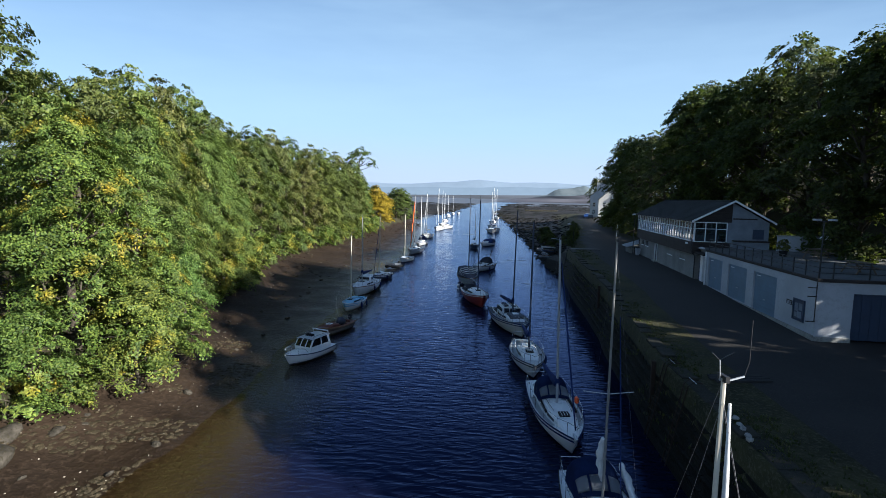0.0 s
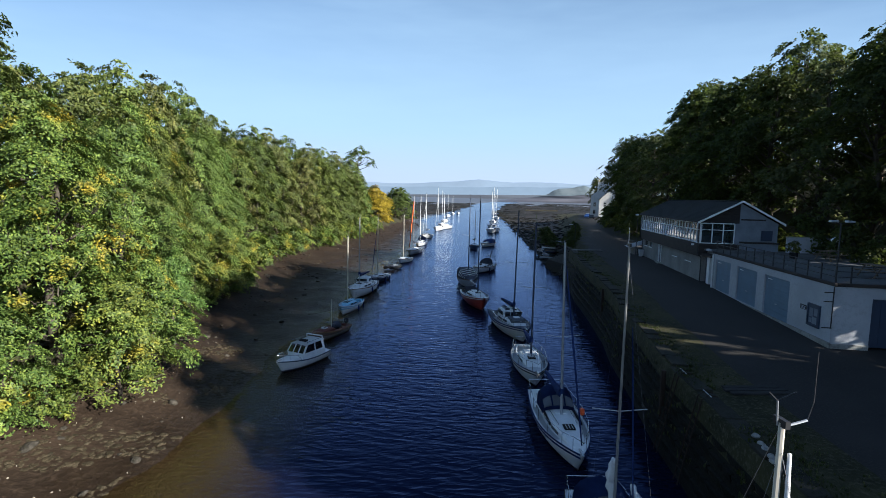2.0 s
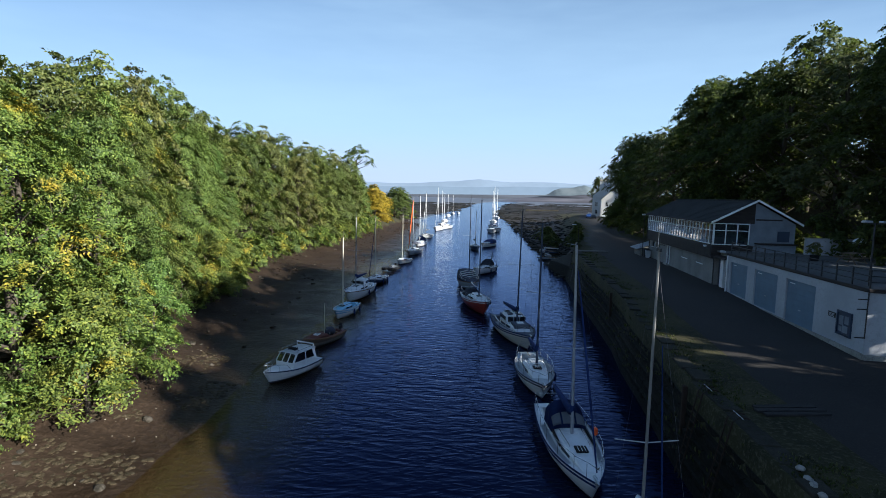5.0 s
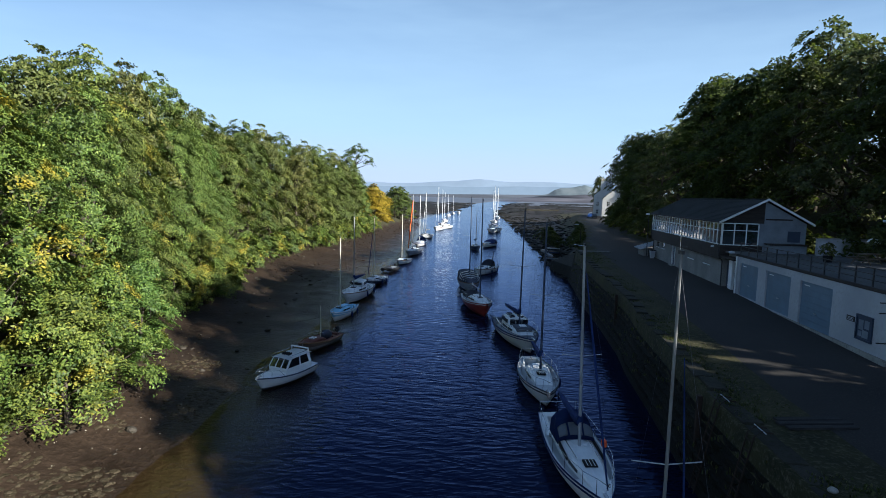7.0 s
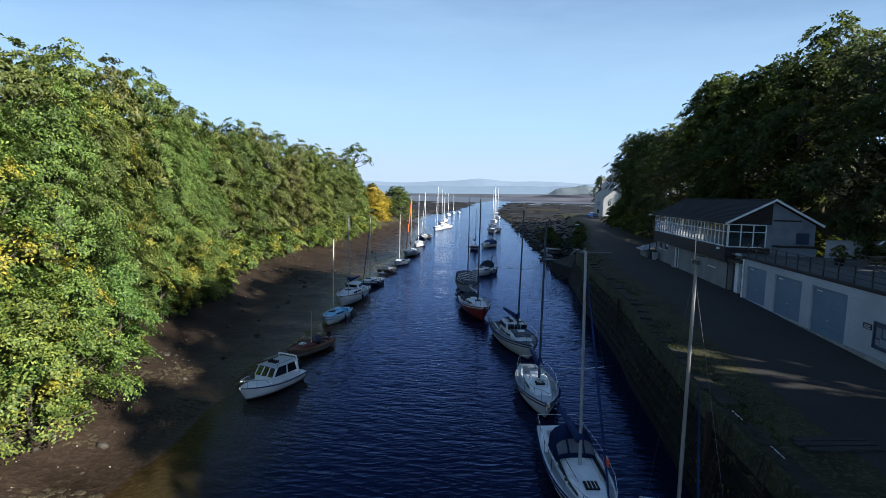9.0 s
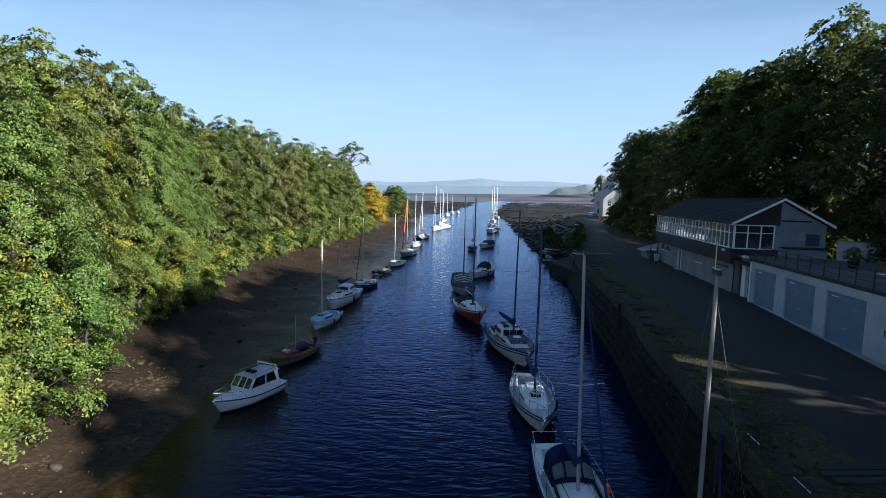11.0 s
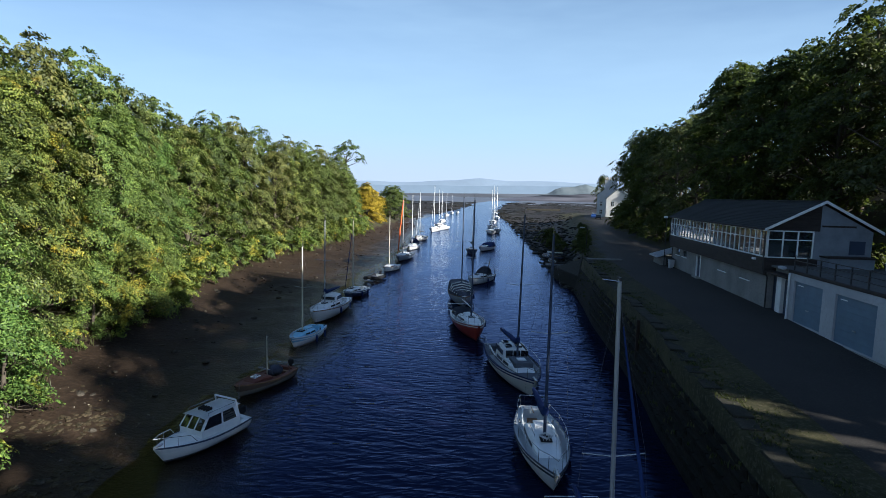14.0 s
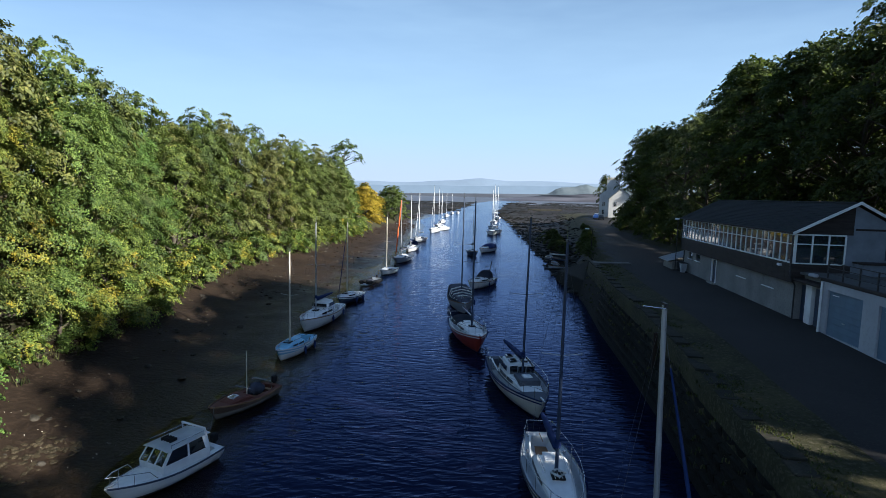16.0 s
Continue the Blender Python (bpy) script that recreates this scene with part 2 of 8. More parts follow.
def wet_below(m, z0, z1, rough, darken):
    """Ground that is wet and shiny just above the water, with a paler silt bed under it."""
    nt = m.node_tree
    bs = [n for n in nt.nodes if n.type == "BSDF_PRINCIPLED"][0]
    geo = nt.nodes.new("ShaderNodeNewGeometry")
    sp = nt.nodes.new("ShaderNodeSeparateXYZ")
    nt.links.new(geo.outputs["Position"], sp.inputs[0])
    pool = noise_node(nt, geo.outputs["Position"], 0.45, 4, 0.6)
    ad = nt.nodes.new("ShaderNodeMath")
    ad.operation = "MULTIPLY_ADD"
    ad.inputs[1].default_value = 0.5
    nt.links.new(pool.outputs[0], ad.inputs[0])
    nt.links.new(sp.outputs["Z"], ad.inputs[2])
    mr = nt.nodes.new("ShaderNodeMapRange")
    mr.inputs[1].default_value, mr.inputs[2].default_value = z0 + 0.25, z1 + 0.25
    mr.inputs[3].default_value, mr.inputs[4].default_value = 1.0, 0.0
    nt.links.new(ad.outputs[0], mr.inputs[0])
    old = bs.inputs["Base Color"].links[0].from_socket
    nt.links.new(mix_col(nt, mr.outputs[0], old, mix_col(nt, 1.0, old, (darken, darken, darken), "MULTIPLY")), bs.inputs["Base Color"])
    bed = nt.nodes.new("ShaderNodeMapRange")
    bed.inputs[1].default_value, bed.inputs[2].default_value = -0.02, -0.16
    nt.links.new(sp.outputs["Z"], bed.inputs[0])
    top = bs.inputs["Base Color"].links[0].from_socket
    nt.links.new(mix_col(nt, bed.outputs[0], top, (0.032, 0.024, 0.013)), bs.inputs["Base Color"])
    mr2 = nt.nodes.new("ShaderNodeMapRange")
    mr2.inputs[3].default_value, mr2.inputs[4].default_value = 0.72, rough
    nt.links.new(mr.outputs[0], mr2.inputs[0])
    nt.links.new(mr2.outputs[0], bs.inputs["Roughness"])


wet_below(MUD, 0.0, 0.5, 0.3, 0.85)
SAND = surface("wet_sand_flats", (0.016, 0.015, 0.016), (0.125, 0.122, 0.138), big=0.02, small=0.08, rough=0.45, bump=0.2, space="World", stretch=(0.15, 0.9, 3))
WEED_MUD = surface("weed_covered_foreshore", (0.006, 0.0056, 0.0054), (0.040, 0.032, 0.027), (0.052, 0.044, 0.038), big=0.035, small=0.5, rough=0.75, bump=1.0, bump_scale=0.3, space="World")
ASPHALT = surface("worn_asphalt", (0.026, 0.024, 0.0215), (0.040, 0.036, 0.032), (0.052, 0.047, 0.041), big=0.25, small=14, rough=0.85, bump=0.4, space="World")
VERGE = surface("verge_grass_and_silt", (0.020, 0.021, 0.009), (0.052, 0.048, 0.020), (0.085, 0.072, 0.044), big=0.5, small=6, rough=0.9, bump=0.8, bump_scale=0.06, space="World")
SOIL = surface("leaf_litter_soil", (0.03, 0.025, 0.015), (0.06, 0.05, 0.03), (0.05, 0.07, 0.02), big=0.4, small=5, rough=0.95, bump=0.8, bump_scale=0.1, space="World")
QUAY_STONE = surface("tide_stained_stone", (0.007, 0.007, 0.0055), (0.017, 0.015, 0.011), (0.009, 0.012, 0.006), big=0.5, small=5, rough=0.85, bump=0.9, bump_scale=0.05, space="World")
COPE_STONE = surface("worn_coping_stone", (0.020, 0.019, 0.014), (0.048, 0.043, 0.032), (0.018, 0.022, 0.010), big=0.7, small=7, rough=0.85, bump=0.7, bump_scale=0.03, space="World")
ROCK = surface("weedy_rock", (0.03, 0.026, 0.02), (0.085, 0.073, 0.058), (0.03, 0.026, 0.012), big=1.2, small=7, rough=0.8, bump=0.9, bump_scale=0.05)
CONCRETE = surface("weathered_concrete", (0.22, 0.21, 0.19), (0.34, 0.33, 0.30), (0.17, 0.165, 0.15), big=0.5, small=6, rough=0.85, bump=0.4, space="World")
WATER = water_material()
LEAF_GREEN = foliage("leaves_green", [(0.0, (0.036, 0.068, 0.017)), (0.5, (0.114, 0.176, 0.034)), (1.0, (0.215, 0.275, 0.050))], (0.48, 0.35, 0.03), 0.57)
LEAF_FRESH = foliage("leaves_fresh_green", [(0.0, (0.034, 0.070, 0.018)), (0.5, (0.096, 0.176, 0.038)), (1.0, (0.185, 0.275, 0.056))], (0.44, 0.34, 0.03), 0.63)
LEAF_DUSK = foliage("leaves_dusky_green", [(0.0, (0.032, 0.058, 0.017)), (0.5, (0.086, 0.136, 0.034)), (1.0, (0.165, 0.215, 0.048))], (0.36, 0.25, 0.03), 0.64)
LEAF_BANK = foliage("leaves_bank_green", [(0.0, (0.038, 0.066, 0.017)), (0.5, (0.100, 0.154, 0.034)), (1.0, (0.185, 0.23, 0.048))], (0.30, 0.24, 0.03), 0.66)
LEAF_DEEP = foliage("leaves_deep_green", [(0.0, (0.030, 0.054, 0.014)), (0.6, (0.074, 0.114, 0.026)), (1.0, (0.13, 0.17, 0.036))])
LEAF_OLIVE = foliage("leaves_olive", [(0.0, (0.050, 0.066, 0.020)), (0.6, (0.118, 0.144, 0.038)), (1.0, (0.19, 0.20, 0.050))], (0.34, 0.24, 0.03), 0.66)
LEAF_GOLD = foliage("leaves_gold", [(0.0, (0.20, 0.165, 0.015)), (0.5, (0.40, 0.305, 0.02)), (1.0, (0.52, 0.41, 0.05))])
LEAF_GREY = foliage("leaves_willow", [(0.0, (0.04, 0.055, 0.022)), (0.6, (0.08, 0.10, 0.036)), (1.0, (0.13, 0.15, 0.06))], translucent=0.35)
LEAF_WOOD = foliage("leaves_wood_green", [(0.0, (0.022, 0.033, 0.010)), (0.6, (0.052, 0.070, 0.018)), (1.0, (0.090, 0.108, 0.027))], translucent=0.42)
BARK = surface("bark", (0.05, 0.04, 0.03), (0.10, 0.085, 0.065), big=1.5, small=12, rough=0.95, bump=0.9, bump_scale=0.04)


# ---- mesh helpers ----
def link_mesh(name, bm, material, smooth=False):
    me = bpy.data.meshes.new(name)
    bmesh.ops.recalc_face_normals(bm, faces=bm.faces)
    bm.to_mesh(me)
    bm.free()
    for mt in (material if isinstance(material, (list, tuple)) else [material]):
        me.materials.append(mt)
    if smooth:
        me.polygons.foreach_set("use_smooth", [True] * len(me.polygons))
    return me


def part(name, bm, material, parent, label="", smooth=False):
    """One mesh object under a thing or a part."""
    ob = new(name, link_mesh(name, bm, material, smooth))
    if parent is not None:
        ob.parent = parent
    if label:
        tagged(ob, label)
    return ob


def thing(name, m, label, category, group="", kind=""):
    ob = new(name)
    ob.empty_display_size = 0.2
    ob.matrix_basis = m
    return tagged(ob, label, category, group, kind)


def solid(name, bm, material, label, category="", kind="", group="", smooth=False, m=None):
    ob = new(name, link_mesh(name, bm, material, smooth))
    if m is not None:
        ob.matrix_basis = m
    return tagged(ob, label, category, group, kind)


def box(bm, x0, x1, y0, y1, z0, z1, bevel=0.0, m=None):
    v = [bm.verts.new(p) for p in ((x0, y0, z0), (x1, y0, z0), (x1, y1, z0), (x0, y1, z0), (x0, y0, z1), (x1, y0, z1), (x1, y1, z1), (x0, y1, z1))]
    fs = [bm.faces.new([v[i] for i in q]) for q in ((3, 2, 1, 0), (4, 5, 6, 7), (0, 1, 5, 4), (1, 2, 6, 5), (2, 3, 7, 6), (3, 0, 4, 7))]
    if bevel:
        es = list({e for f in fs for e in f.edges})
        got = bmesh.ops.bevel(bm, geom=es, offset=bevel, segments=1, affect="EDGES")
        v = list({w for f in got["faces"] for w in f.verts} | {w for w in v if w.is_valid})
    if m is not None:
        bmesh.ops.transform(bm, matrix=m, verts=[w for w in v if w.is_valid])
    return bm


def boxed(*a, **k):
    return box(bmesh.new(), *a, **k)


def tube(bm, pts, r, seg=6, taper=None, close=True):
    """A round tube along points; taper: the end radius."""
    pts = [Vector(p) for p in pts]
    rings = []
    n = len(pts)
    for i, p in enumerate(pts):
        d = (pts[min(i + 1, n - 1)] - pts[max(i - 1, 0)]).normalized()
        a = d.orthogonal().normalized() if abs(d.z) < 0.95 else Vector((1, 0, 0)).cross(d).normalized()
        b = d.cross(a)
        rr = r if taper is None else r + (taper - r) * i / max(1, n - 1)
        rings.append([bm.verts.new(p + (a * math.cos(2 * math.pi * k / seg) + b * math.sin(2 * math.pi * k / seg)) * rr) for k in range(seg)])
    for r0, r1 in zip(rings, rings[1:]):
        for k in range(seg):
            bm.faces.new((r0[k], r0[(k + 1) % seg], r1[(k + 1) % seg], r1[k]))
    if close:
        bm.faces.new(rings[0][::-1])
        bm.faces.new(rings[-1])
    return bm


def tubed(pts, r, seg=6, taper=None):
    return tube(bmesh.new(), pts, r, seg, taper)


def grid_mesh(xs_rows, ys, zfun):
    """A sheet from rows of x at each y; returns verts and quads."""
    nx = len(xs_rows[0])
    verts = [(x, y, zfun(x, y, i)) for y, xs in zip(ys, xs_rows) for i, x in enumerate(xs)]
    faces = [(j * nx + i, j * nx + i + 1, (j + 1) * nx + i + 1, (j + 1) * nx + i) for j in range(len(ys) - 1) for i in range(nx - 1)]
    return verts, faces


def lerp_table(table, v):
    return float(np.interp(v, [a for a, _ in table], [b for _, b in table]))


# ---- the lie of the land ----
QUAY = [(-60, 6.5), (0, 9.4), (10, 10.0), (21.5, 11.0), (26.2, 11.4), (32.4, 12.4), (39.2, 13.3), (43.8, 14.2), (51.6, 15.2), (62, 16.3), (72, 17.8), (78, 18.6), (84, 18.4), (92, 18.3), (115, 20.4), (140, 22.0), (195, 25.8), (244, 29.7), (329, 34.5), (427, 43), (623, 67), (937, 118), (1583, 233), (2200, 360)]
SHORE = [(-60, -13.0), (0, -12.6), (19, -12.3), (30, -11.4), (40, -11.8), (51, -9.6), (62, -9.8), (72, -10.6), (90, -10.6), (100, -8.8), (131, -7.7), (160, -8.4), (215, -8.6), (240, -14), (330, -6), (422, 8.5), (624, 26), (937, 62), (1322, 122), (2200, 340)]
ROAD_EDGE = [(-60, 1.4), (30, 1.7), (60, 1.7), (78, 1.9), (95, 5), (130, 12), (210, 24), (350, 50), (700, 80)]
FOOT = [(-60, -19), (20, -18.2), (24, -17.4), (29, -16.2), (34, -17.2), (39, -19.0), (45, -22.0), (50, -22.2), (55, -21.6), (60, -22.6), (66, -24.8), (85, -25.6), (97, -24.8), (108, -21.6), (127, -20.8), (146, -20.0), (180, -16.2), (200, -15.5), (225, -15)]


def quay_x(y):
    return lerp_table(QUAY, y)


def shore_x(y):
    return lerp_table(SHORE, y)


def road_z(y):
    return lerp_table([(-60, 3.6), (20, 3.75), (30, 4.0), (50, 4.55), (70, 4.62), (120, 4.7), (200, 5.0), (230, 5.0), (330, 3.4), (500, 2.2)], y)


def edge_z(y):
    return lerp_table([(-60, 3.55), (20, 3.66), (32, 3.8), (50, 4.25), (70, 4.55), (120, 4.7), (200, 5.0), (230, 5.0), (330, 3.2), (500, 2.0)], y)


def hill(x, y):
    """Rise of the wooded bank behind the clubhouse, over the road's level."""
    foot = lerp_table([(-60, 26), (28, 30), (50, 31.5), (72, 32), (100, 34), (130, 39), (160, 48), (210, 63), (300, 92)], y)
    d = x - foot
    fade = lerp_table([(-60, 1), (130, 1), (200, 0.6), (270, 0.0)], y)
    return fade * lerp_table([(0, 0), (2, 0.6), (8, 4.5), (20, 11), (40, 16), (120, 20)], d)


LEFT_OFF = [-3200, -1500, -700, -350, -180, -100, -70, -50, -38, -30, -25, -21, -18, -16, -14.5, -13, -12, -11, -10, -9, -8, -7.2, -6.4, -5.6, -4.8, -4, -3.3, -2.6, -2, -1.4, -0.8, -0.2, 0.4, 1.2, 2.2, 3.5]
RIGHT_OFF = [-1.6, -0.30, -0.28, 0.4, 1.0, 1.8, 2.8, 4, 5.5, 7, 9, 11, 13, 15.5, 18, 21, 24, 28, 33, 39, 46, 55, 70, 95, 140, 220, 400, 800, 1700, 3200]
GY = [-300, -120, -60, -30, -15, -5, 3, 9] + [13 + 0.8 * i for i in range(60)] + [61.5 + 1.5 * i for i in range(40)] + [122, 126, 131, 137, 144, 152, 160, 170, 182, 195, 205, 215, 225, 235, 250, 270, 300, 340, 390, 460, 560, 700, 900, 1200, 1700, 2500, 3600, 4600]
NL = len(LEFT_OFF)


def ground_z(x, y, i):
    flat = lerp_table([(0, 0), (225, 0), (300, 1), (5000, 1)], y)
    if i < NL:
        d = shore_x(y) - x
        fx = shore_x(y) - lerp_table(FOOT, y)
        z = lerp_table([(-6, -1.6), (-3, -0.5), (0, -0.03), (0.45 * fx, 0.28), (0.75 * fx, 0.75), (fx, 1.5), (fx + 4, 3.6), (fx + 12, 7.5), (fx + 40, 10), (fx + 300, 10)], d)
        bump = noise.noise((x * 0.35, y * 0.35, 0)) * 0.22 + noise.noise((x * 1.3, y * 1.3, 5)) * 0.09
        z += bump * min(1, max(0.3, d * 0.35)) if d > -1 else 0
        zf = lerp_table([(-4, -1.2), (0, -0.02), (8, 0.5), (60, 0.9), (3000, 1.0)], d) + noise.noise((x * 0.03, y * 0.012, 3)) * 0.25
        return z * (1 - flat) + zf * flat
    d = x - quay_x(y)
    if i < NL + 2:
        return -1.6 if y < 78.5 else -0.5
    walled = lerp_table([(77, 1), (80, 0), (5000, 0)], y)
    re = lerp_table(ROAD_EDGE, y)
    wall_land = edge_z(y) + (road_z(y) - edge_z(y)) * min(1, max(0, d / 8))
    beach = lerp_table([(-0.28, -0.25), (0.4, 0.0), (re * 0.5 + 0.2, 0.8), (re * 0.85 + 0.3, 2.6), (re + 0.4, edge_z(y)), (re + 60, road_z(y))], d) + noise.noise((x * 0.5, y * 0.5, 9)) * 0.3 * (1 if d < re and y < 130 else 0)
    z = wall_land * walled + beach * (1 - walled)
    z += hill(x, y)
    zf = lerp_table([(-0.3, -0.2), (4, 0.3), (25, 0.9), (60, 1.4), (3000, 1.5)], d) + noise.noise((x * 0.03, y * 0.012, 3)) * 0.25
    f2 = lerp_table([(0, 0), (300, 0), (420, 1), (5000, 1)], y)
    return z * (1 - f2) + zf * f2


def build_ground():
    rows = [[shore_x(y) + o for o in LEFT_OFF] + [quay_x(y) + o for o in RIGHT_OFF] for y in GY]
    verts, faces = grid_mesh(rows, GY, ground_z)
    me = bpy.data.meshes.new("ground")
    me.from_pydata(verts, [], faces)
    for mt in (MUD, SOIL, VERGE, ASPHALT, SAND, WEED_MUD):
        me.materials.append(mt)
    nx = NL + len(RIGHT_OFF)
    idx = []
    for f in faces:
        c = f[0] % nx
        x = sum(verts[k][0] for k in f) / 4
        y = sum(verts[k][1] for k in f) / 4
        if y > 640:
            idx.append(4)
        elif y > 330:
            idx.append(5)
        elif c < NL:
            idx.append(1 if x < lerp_table(FOOT, y) - 0.6 else 0)
        else:
            d = x - quay_x(y)
            re = lerp_table(ROAD_EDGE, y)
            if y > 78 and d < re:
                idx.append(5 if d < re * 0.75 else 2)
            elif d < re + 1.0:
                idx.append(2)
            elif hill(x, y) > 0.25:
                idx.append(1)
            elif d > re + (16 if y < 90 else 11):
                idx.append(2)
            else:
                idx.append(3)
    me.polygons.foreach_set("material_index", idx)
    me.polygons.foreach_set("use_smooth", [True] * len(faces))
    me.update()
    tagged(new("ground", me), "brown tidal mud banks, quay roadway and wooded slopes reaching sand flats", "ground", kind="structure")


build_ground()


def build_water():
    ys = [-300, -100, -40, -10] + [0 + 1.5 * i for i in range(80)] + [125, 135, 150, 170, 195, 220, 250, 290, 340, 400, 470, 560, 700, 900, 1200, 1700, 2200]
    rows, dep = [], []
    for y in ys:
        a, b = shore_x(y) - 4, quay_x(y) + 0.5
        offs = [0, 2, 3, 3.5, 4, 4.5, 5, 5.5, 6, 7, 8, 9, 10.5]
        xs = [a + o for o in offs] + [a + 10.5 + (b - a - 10.5) * k / 6 for k in range(1, 7)]
        rows.append(xs)
        dep += [lerp_table([(4.0, 0.0), (6.0, 0.08), (8.0, 0.42), (9.4, 0.86), (10.5, 1.0), (99, 1.0)], 4 + (x - a - 4) * lerp_table([(0, 0.85), (35, 0.95), (50, 1.6), (400, 1.6)], y)) if y < 330 else 1.0 for x in xs]
    verts, faces = grid_mesh(rows, ys, lambda x, y, i: 0.0)
    me = bpy.data.meshes.new("water")
    me.from_pydata(verts, [], faces)
    at = me.attributes.new("depth", "FLOAT", "POINT")
    at.data.foreach_set("value", dep)
    me.materials.append(WATER)
    me.update()
    water = new("water", me)
    water.visible_shadow = False
    tagged(water, "dark blue rippled river water at low tide", "river", kind="structure")


build_water()


# ---- trees ----
def leaf_mesh(name, rng, clumps, per, size, material):
    """clumps: (n, 7) rows of centre, spray axis and radius. Leaves are folded kites in flat drooping sprays."""
    cl = np.repeat(clumps, per, axis=0)
    n = len(cl)
    axis = cl[:, 3:6] + rng.normal(0, 0.36, (n, 3))
    axis /= np.linalg.norm(axis, axis=1, keepdims=True)
    off = rng.normal(0, 0.5, (n, 3))
    caxis = cl[:, 3:6]
    off -= caxis * (np.sum(off * caxis, axis=1, keepdims=True)) * 0.8
    pos = cl[:, :3] + off * cl[:, 6:7]
    pos[:, 2] -= 0.18 * np.sum(off[:, :2] ** 2, axis=1) * cl[:, 6]
    t = rng.normal(0, 1, (n, 3))
    t -= axis * np.sum(t * axis, axis=1, keepdims=True)
    t /= np.linalg.norm(t, axis=1, keepdims=True)
    s = np.cross(axis, t)
    sz = size * rng.uniform(0.65, 1.3, (n, 1))
    lift = axis * sz * 0.16
    quad = np.stack([pos - t * sz * 0.5, pos + s * sz * 0.26 + lift, pos + t * sz * 0.55 - lift, pos - s * sz * 0.26 + lift], axis=1)
    me = bpy.data.meshes.new(name)
    me.vertices.add(n * 4)
    me.vertices.foreach_set("co", quad.reshape(-1).astype(np.float32))
    me.loops.add(n * 4)
    me.loops.foreach_set("vertex_index", np.arange(n * 4, dtype=np.int32))
    me.polygons.add(n)
    me.polygons.foreach_set("loop_start", np.arange(0, n * 4, 4, dtype=np.int32))
    me.update(calc_edges=True)
    me.materials.append(material)
    return me


def crown_clumps(rng, z0, z1, radius, tips, lobes, each=5, spray=0.36, reach=0.55, flat=0.62, skirt=0.04, inner=0.25, knob=(0.25, 0.46), droop=0.55):
    """Branch tips over the shells of many lobes make an uneven crown between z0 and z1; each tip bears tiers of drooping sprays."""
    h = z1 - z0
    lob = []
    for k in range(lobes):
        f = (k + 0.5) / lobes
        zz = z0 + h * (0.05 + 0.86 * f)
        prof = math.sin(math.pi * min(0.94, skirt + (1 - skirt) * f + 0.02)) ** 0.6
        a = k * 2.4 + rng.uniform(-0.5, 0.5)
        rr = radius * prof
        lr = radius * (rng.uniform(*knob) if f < 0.84 else rng.uniform(0.38, 0.5))
        d = max(0.0, rr - lr * 0.7) * rng.uniform(0.78, 1.08)
        lob.append((d * math.cos(a), d * math.sin(a), zz, lr))
    lob = np.array(lob)
    w = lob[:, 3] ** 2
    pick = rng.choice(len(lob), tips, p=w / w.sum())
    u = rng.normal(0, 1, (tips, 3))
    u /= np.linalg.norm(u, axis=1, keepdims=True)
    u[:, 2] = np.where(u[:, 2] < -0.35, -u[:, 2] * 0.7, u[:, 2])
    shell = np.where(rng.uniform(0, 1, tips) < inner, rng.uniform(0.3, 0.75, tips), rng.uniform(0.84, 1.12, tips))
    c = lob[pick, :3] + u * (lob[pick, 3] * shell)[:, None]
    out = c + u * 0.8
    out[:, 2] = 0
    out /= np.linalg.norm(out, axis=1, keepdims=True) + 1e-6
    side = np.stack([-out[:, 1], out[:, 0], out[:, 2] * 0], axis=1)
    n = tips * each
    c, u, out, side = (np.repeat(q, each, axis=0) for q in (c, u, out, side))
    along = rng.uniform(-0.9, 0.7, (n, 1)) * reach
    c = c + out * along + side * rng.normal(0, 0.42, (n, 1)) * reach
    c[:, 2] += -droop * along[:, 0] + rng.normal(0, 0.10, n) * reach
    ax = u * (1 - flat) + np.array([0, 0, 1.0]) * flat + out * 0.42
    ax /= np.linalg.norm(ax, axis=1, keepdims=True)
    r = spray * rng.uniform(0.6, 1.35, n)
    return np.concatenate([c, ax, r[:, None]], axis=1), lob


def trunk_mesh(rng, z0, lob, base_r, height, spread=1.0):
    bm = bmesh.new()
    sway = [(rng.uniform(-0.25, 0.25), rng.uniform(-0.25, 0.25)) for _ in range(6)]
    pts = [(0, 0, -0.6)] + [(sway[k][0] * k * 0.4, sway[k][1] * k * 0.4, height * 0.86 * (k + 1) / 6) for k in range(6)]
    tube(bm, pts, base_r, 9, base_r * 0.22)
    for x, y, z, r in lob[::1]:
        f = min(0.8, max(0.16, (z - r * 1.3) / height))
        k = f / 0.86 * 6
        k0 = min(5, int(k))
        s = Vector(pts[k0]).lerp(Vector(pts[k0 + 1]), k - k0)
        e = Vector((x, y, z))
        mid = s.lerp(e, 0.5) + Vector((rng.uniform(-0.3, 0.3), rng.uniform(-0.3, 0.3), -0.12 * r))
        tube(bm, [s, mid, e], base_r * 0.34, 6, base_r * 0.07)
        for _ in range(3):
            q = e + Vector((rng.uniform(-1, 1), rng.uniform(-1, 1), rng.uniform(-0.4, 1))) * r * 0.8
            tube(bm, [mid.lerp(e, 0.6), q], base_r * 0.09, 4, base_r * 0.02)
    return bm


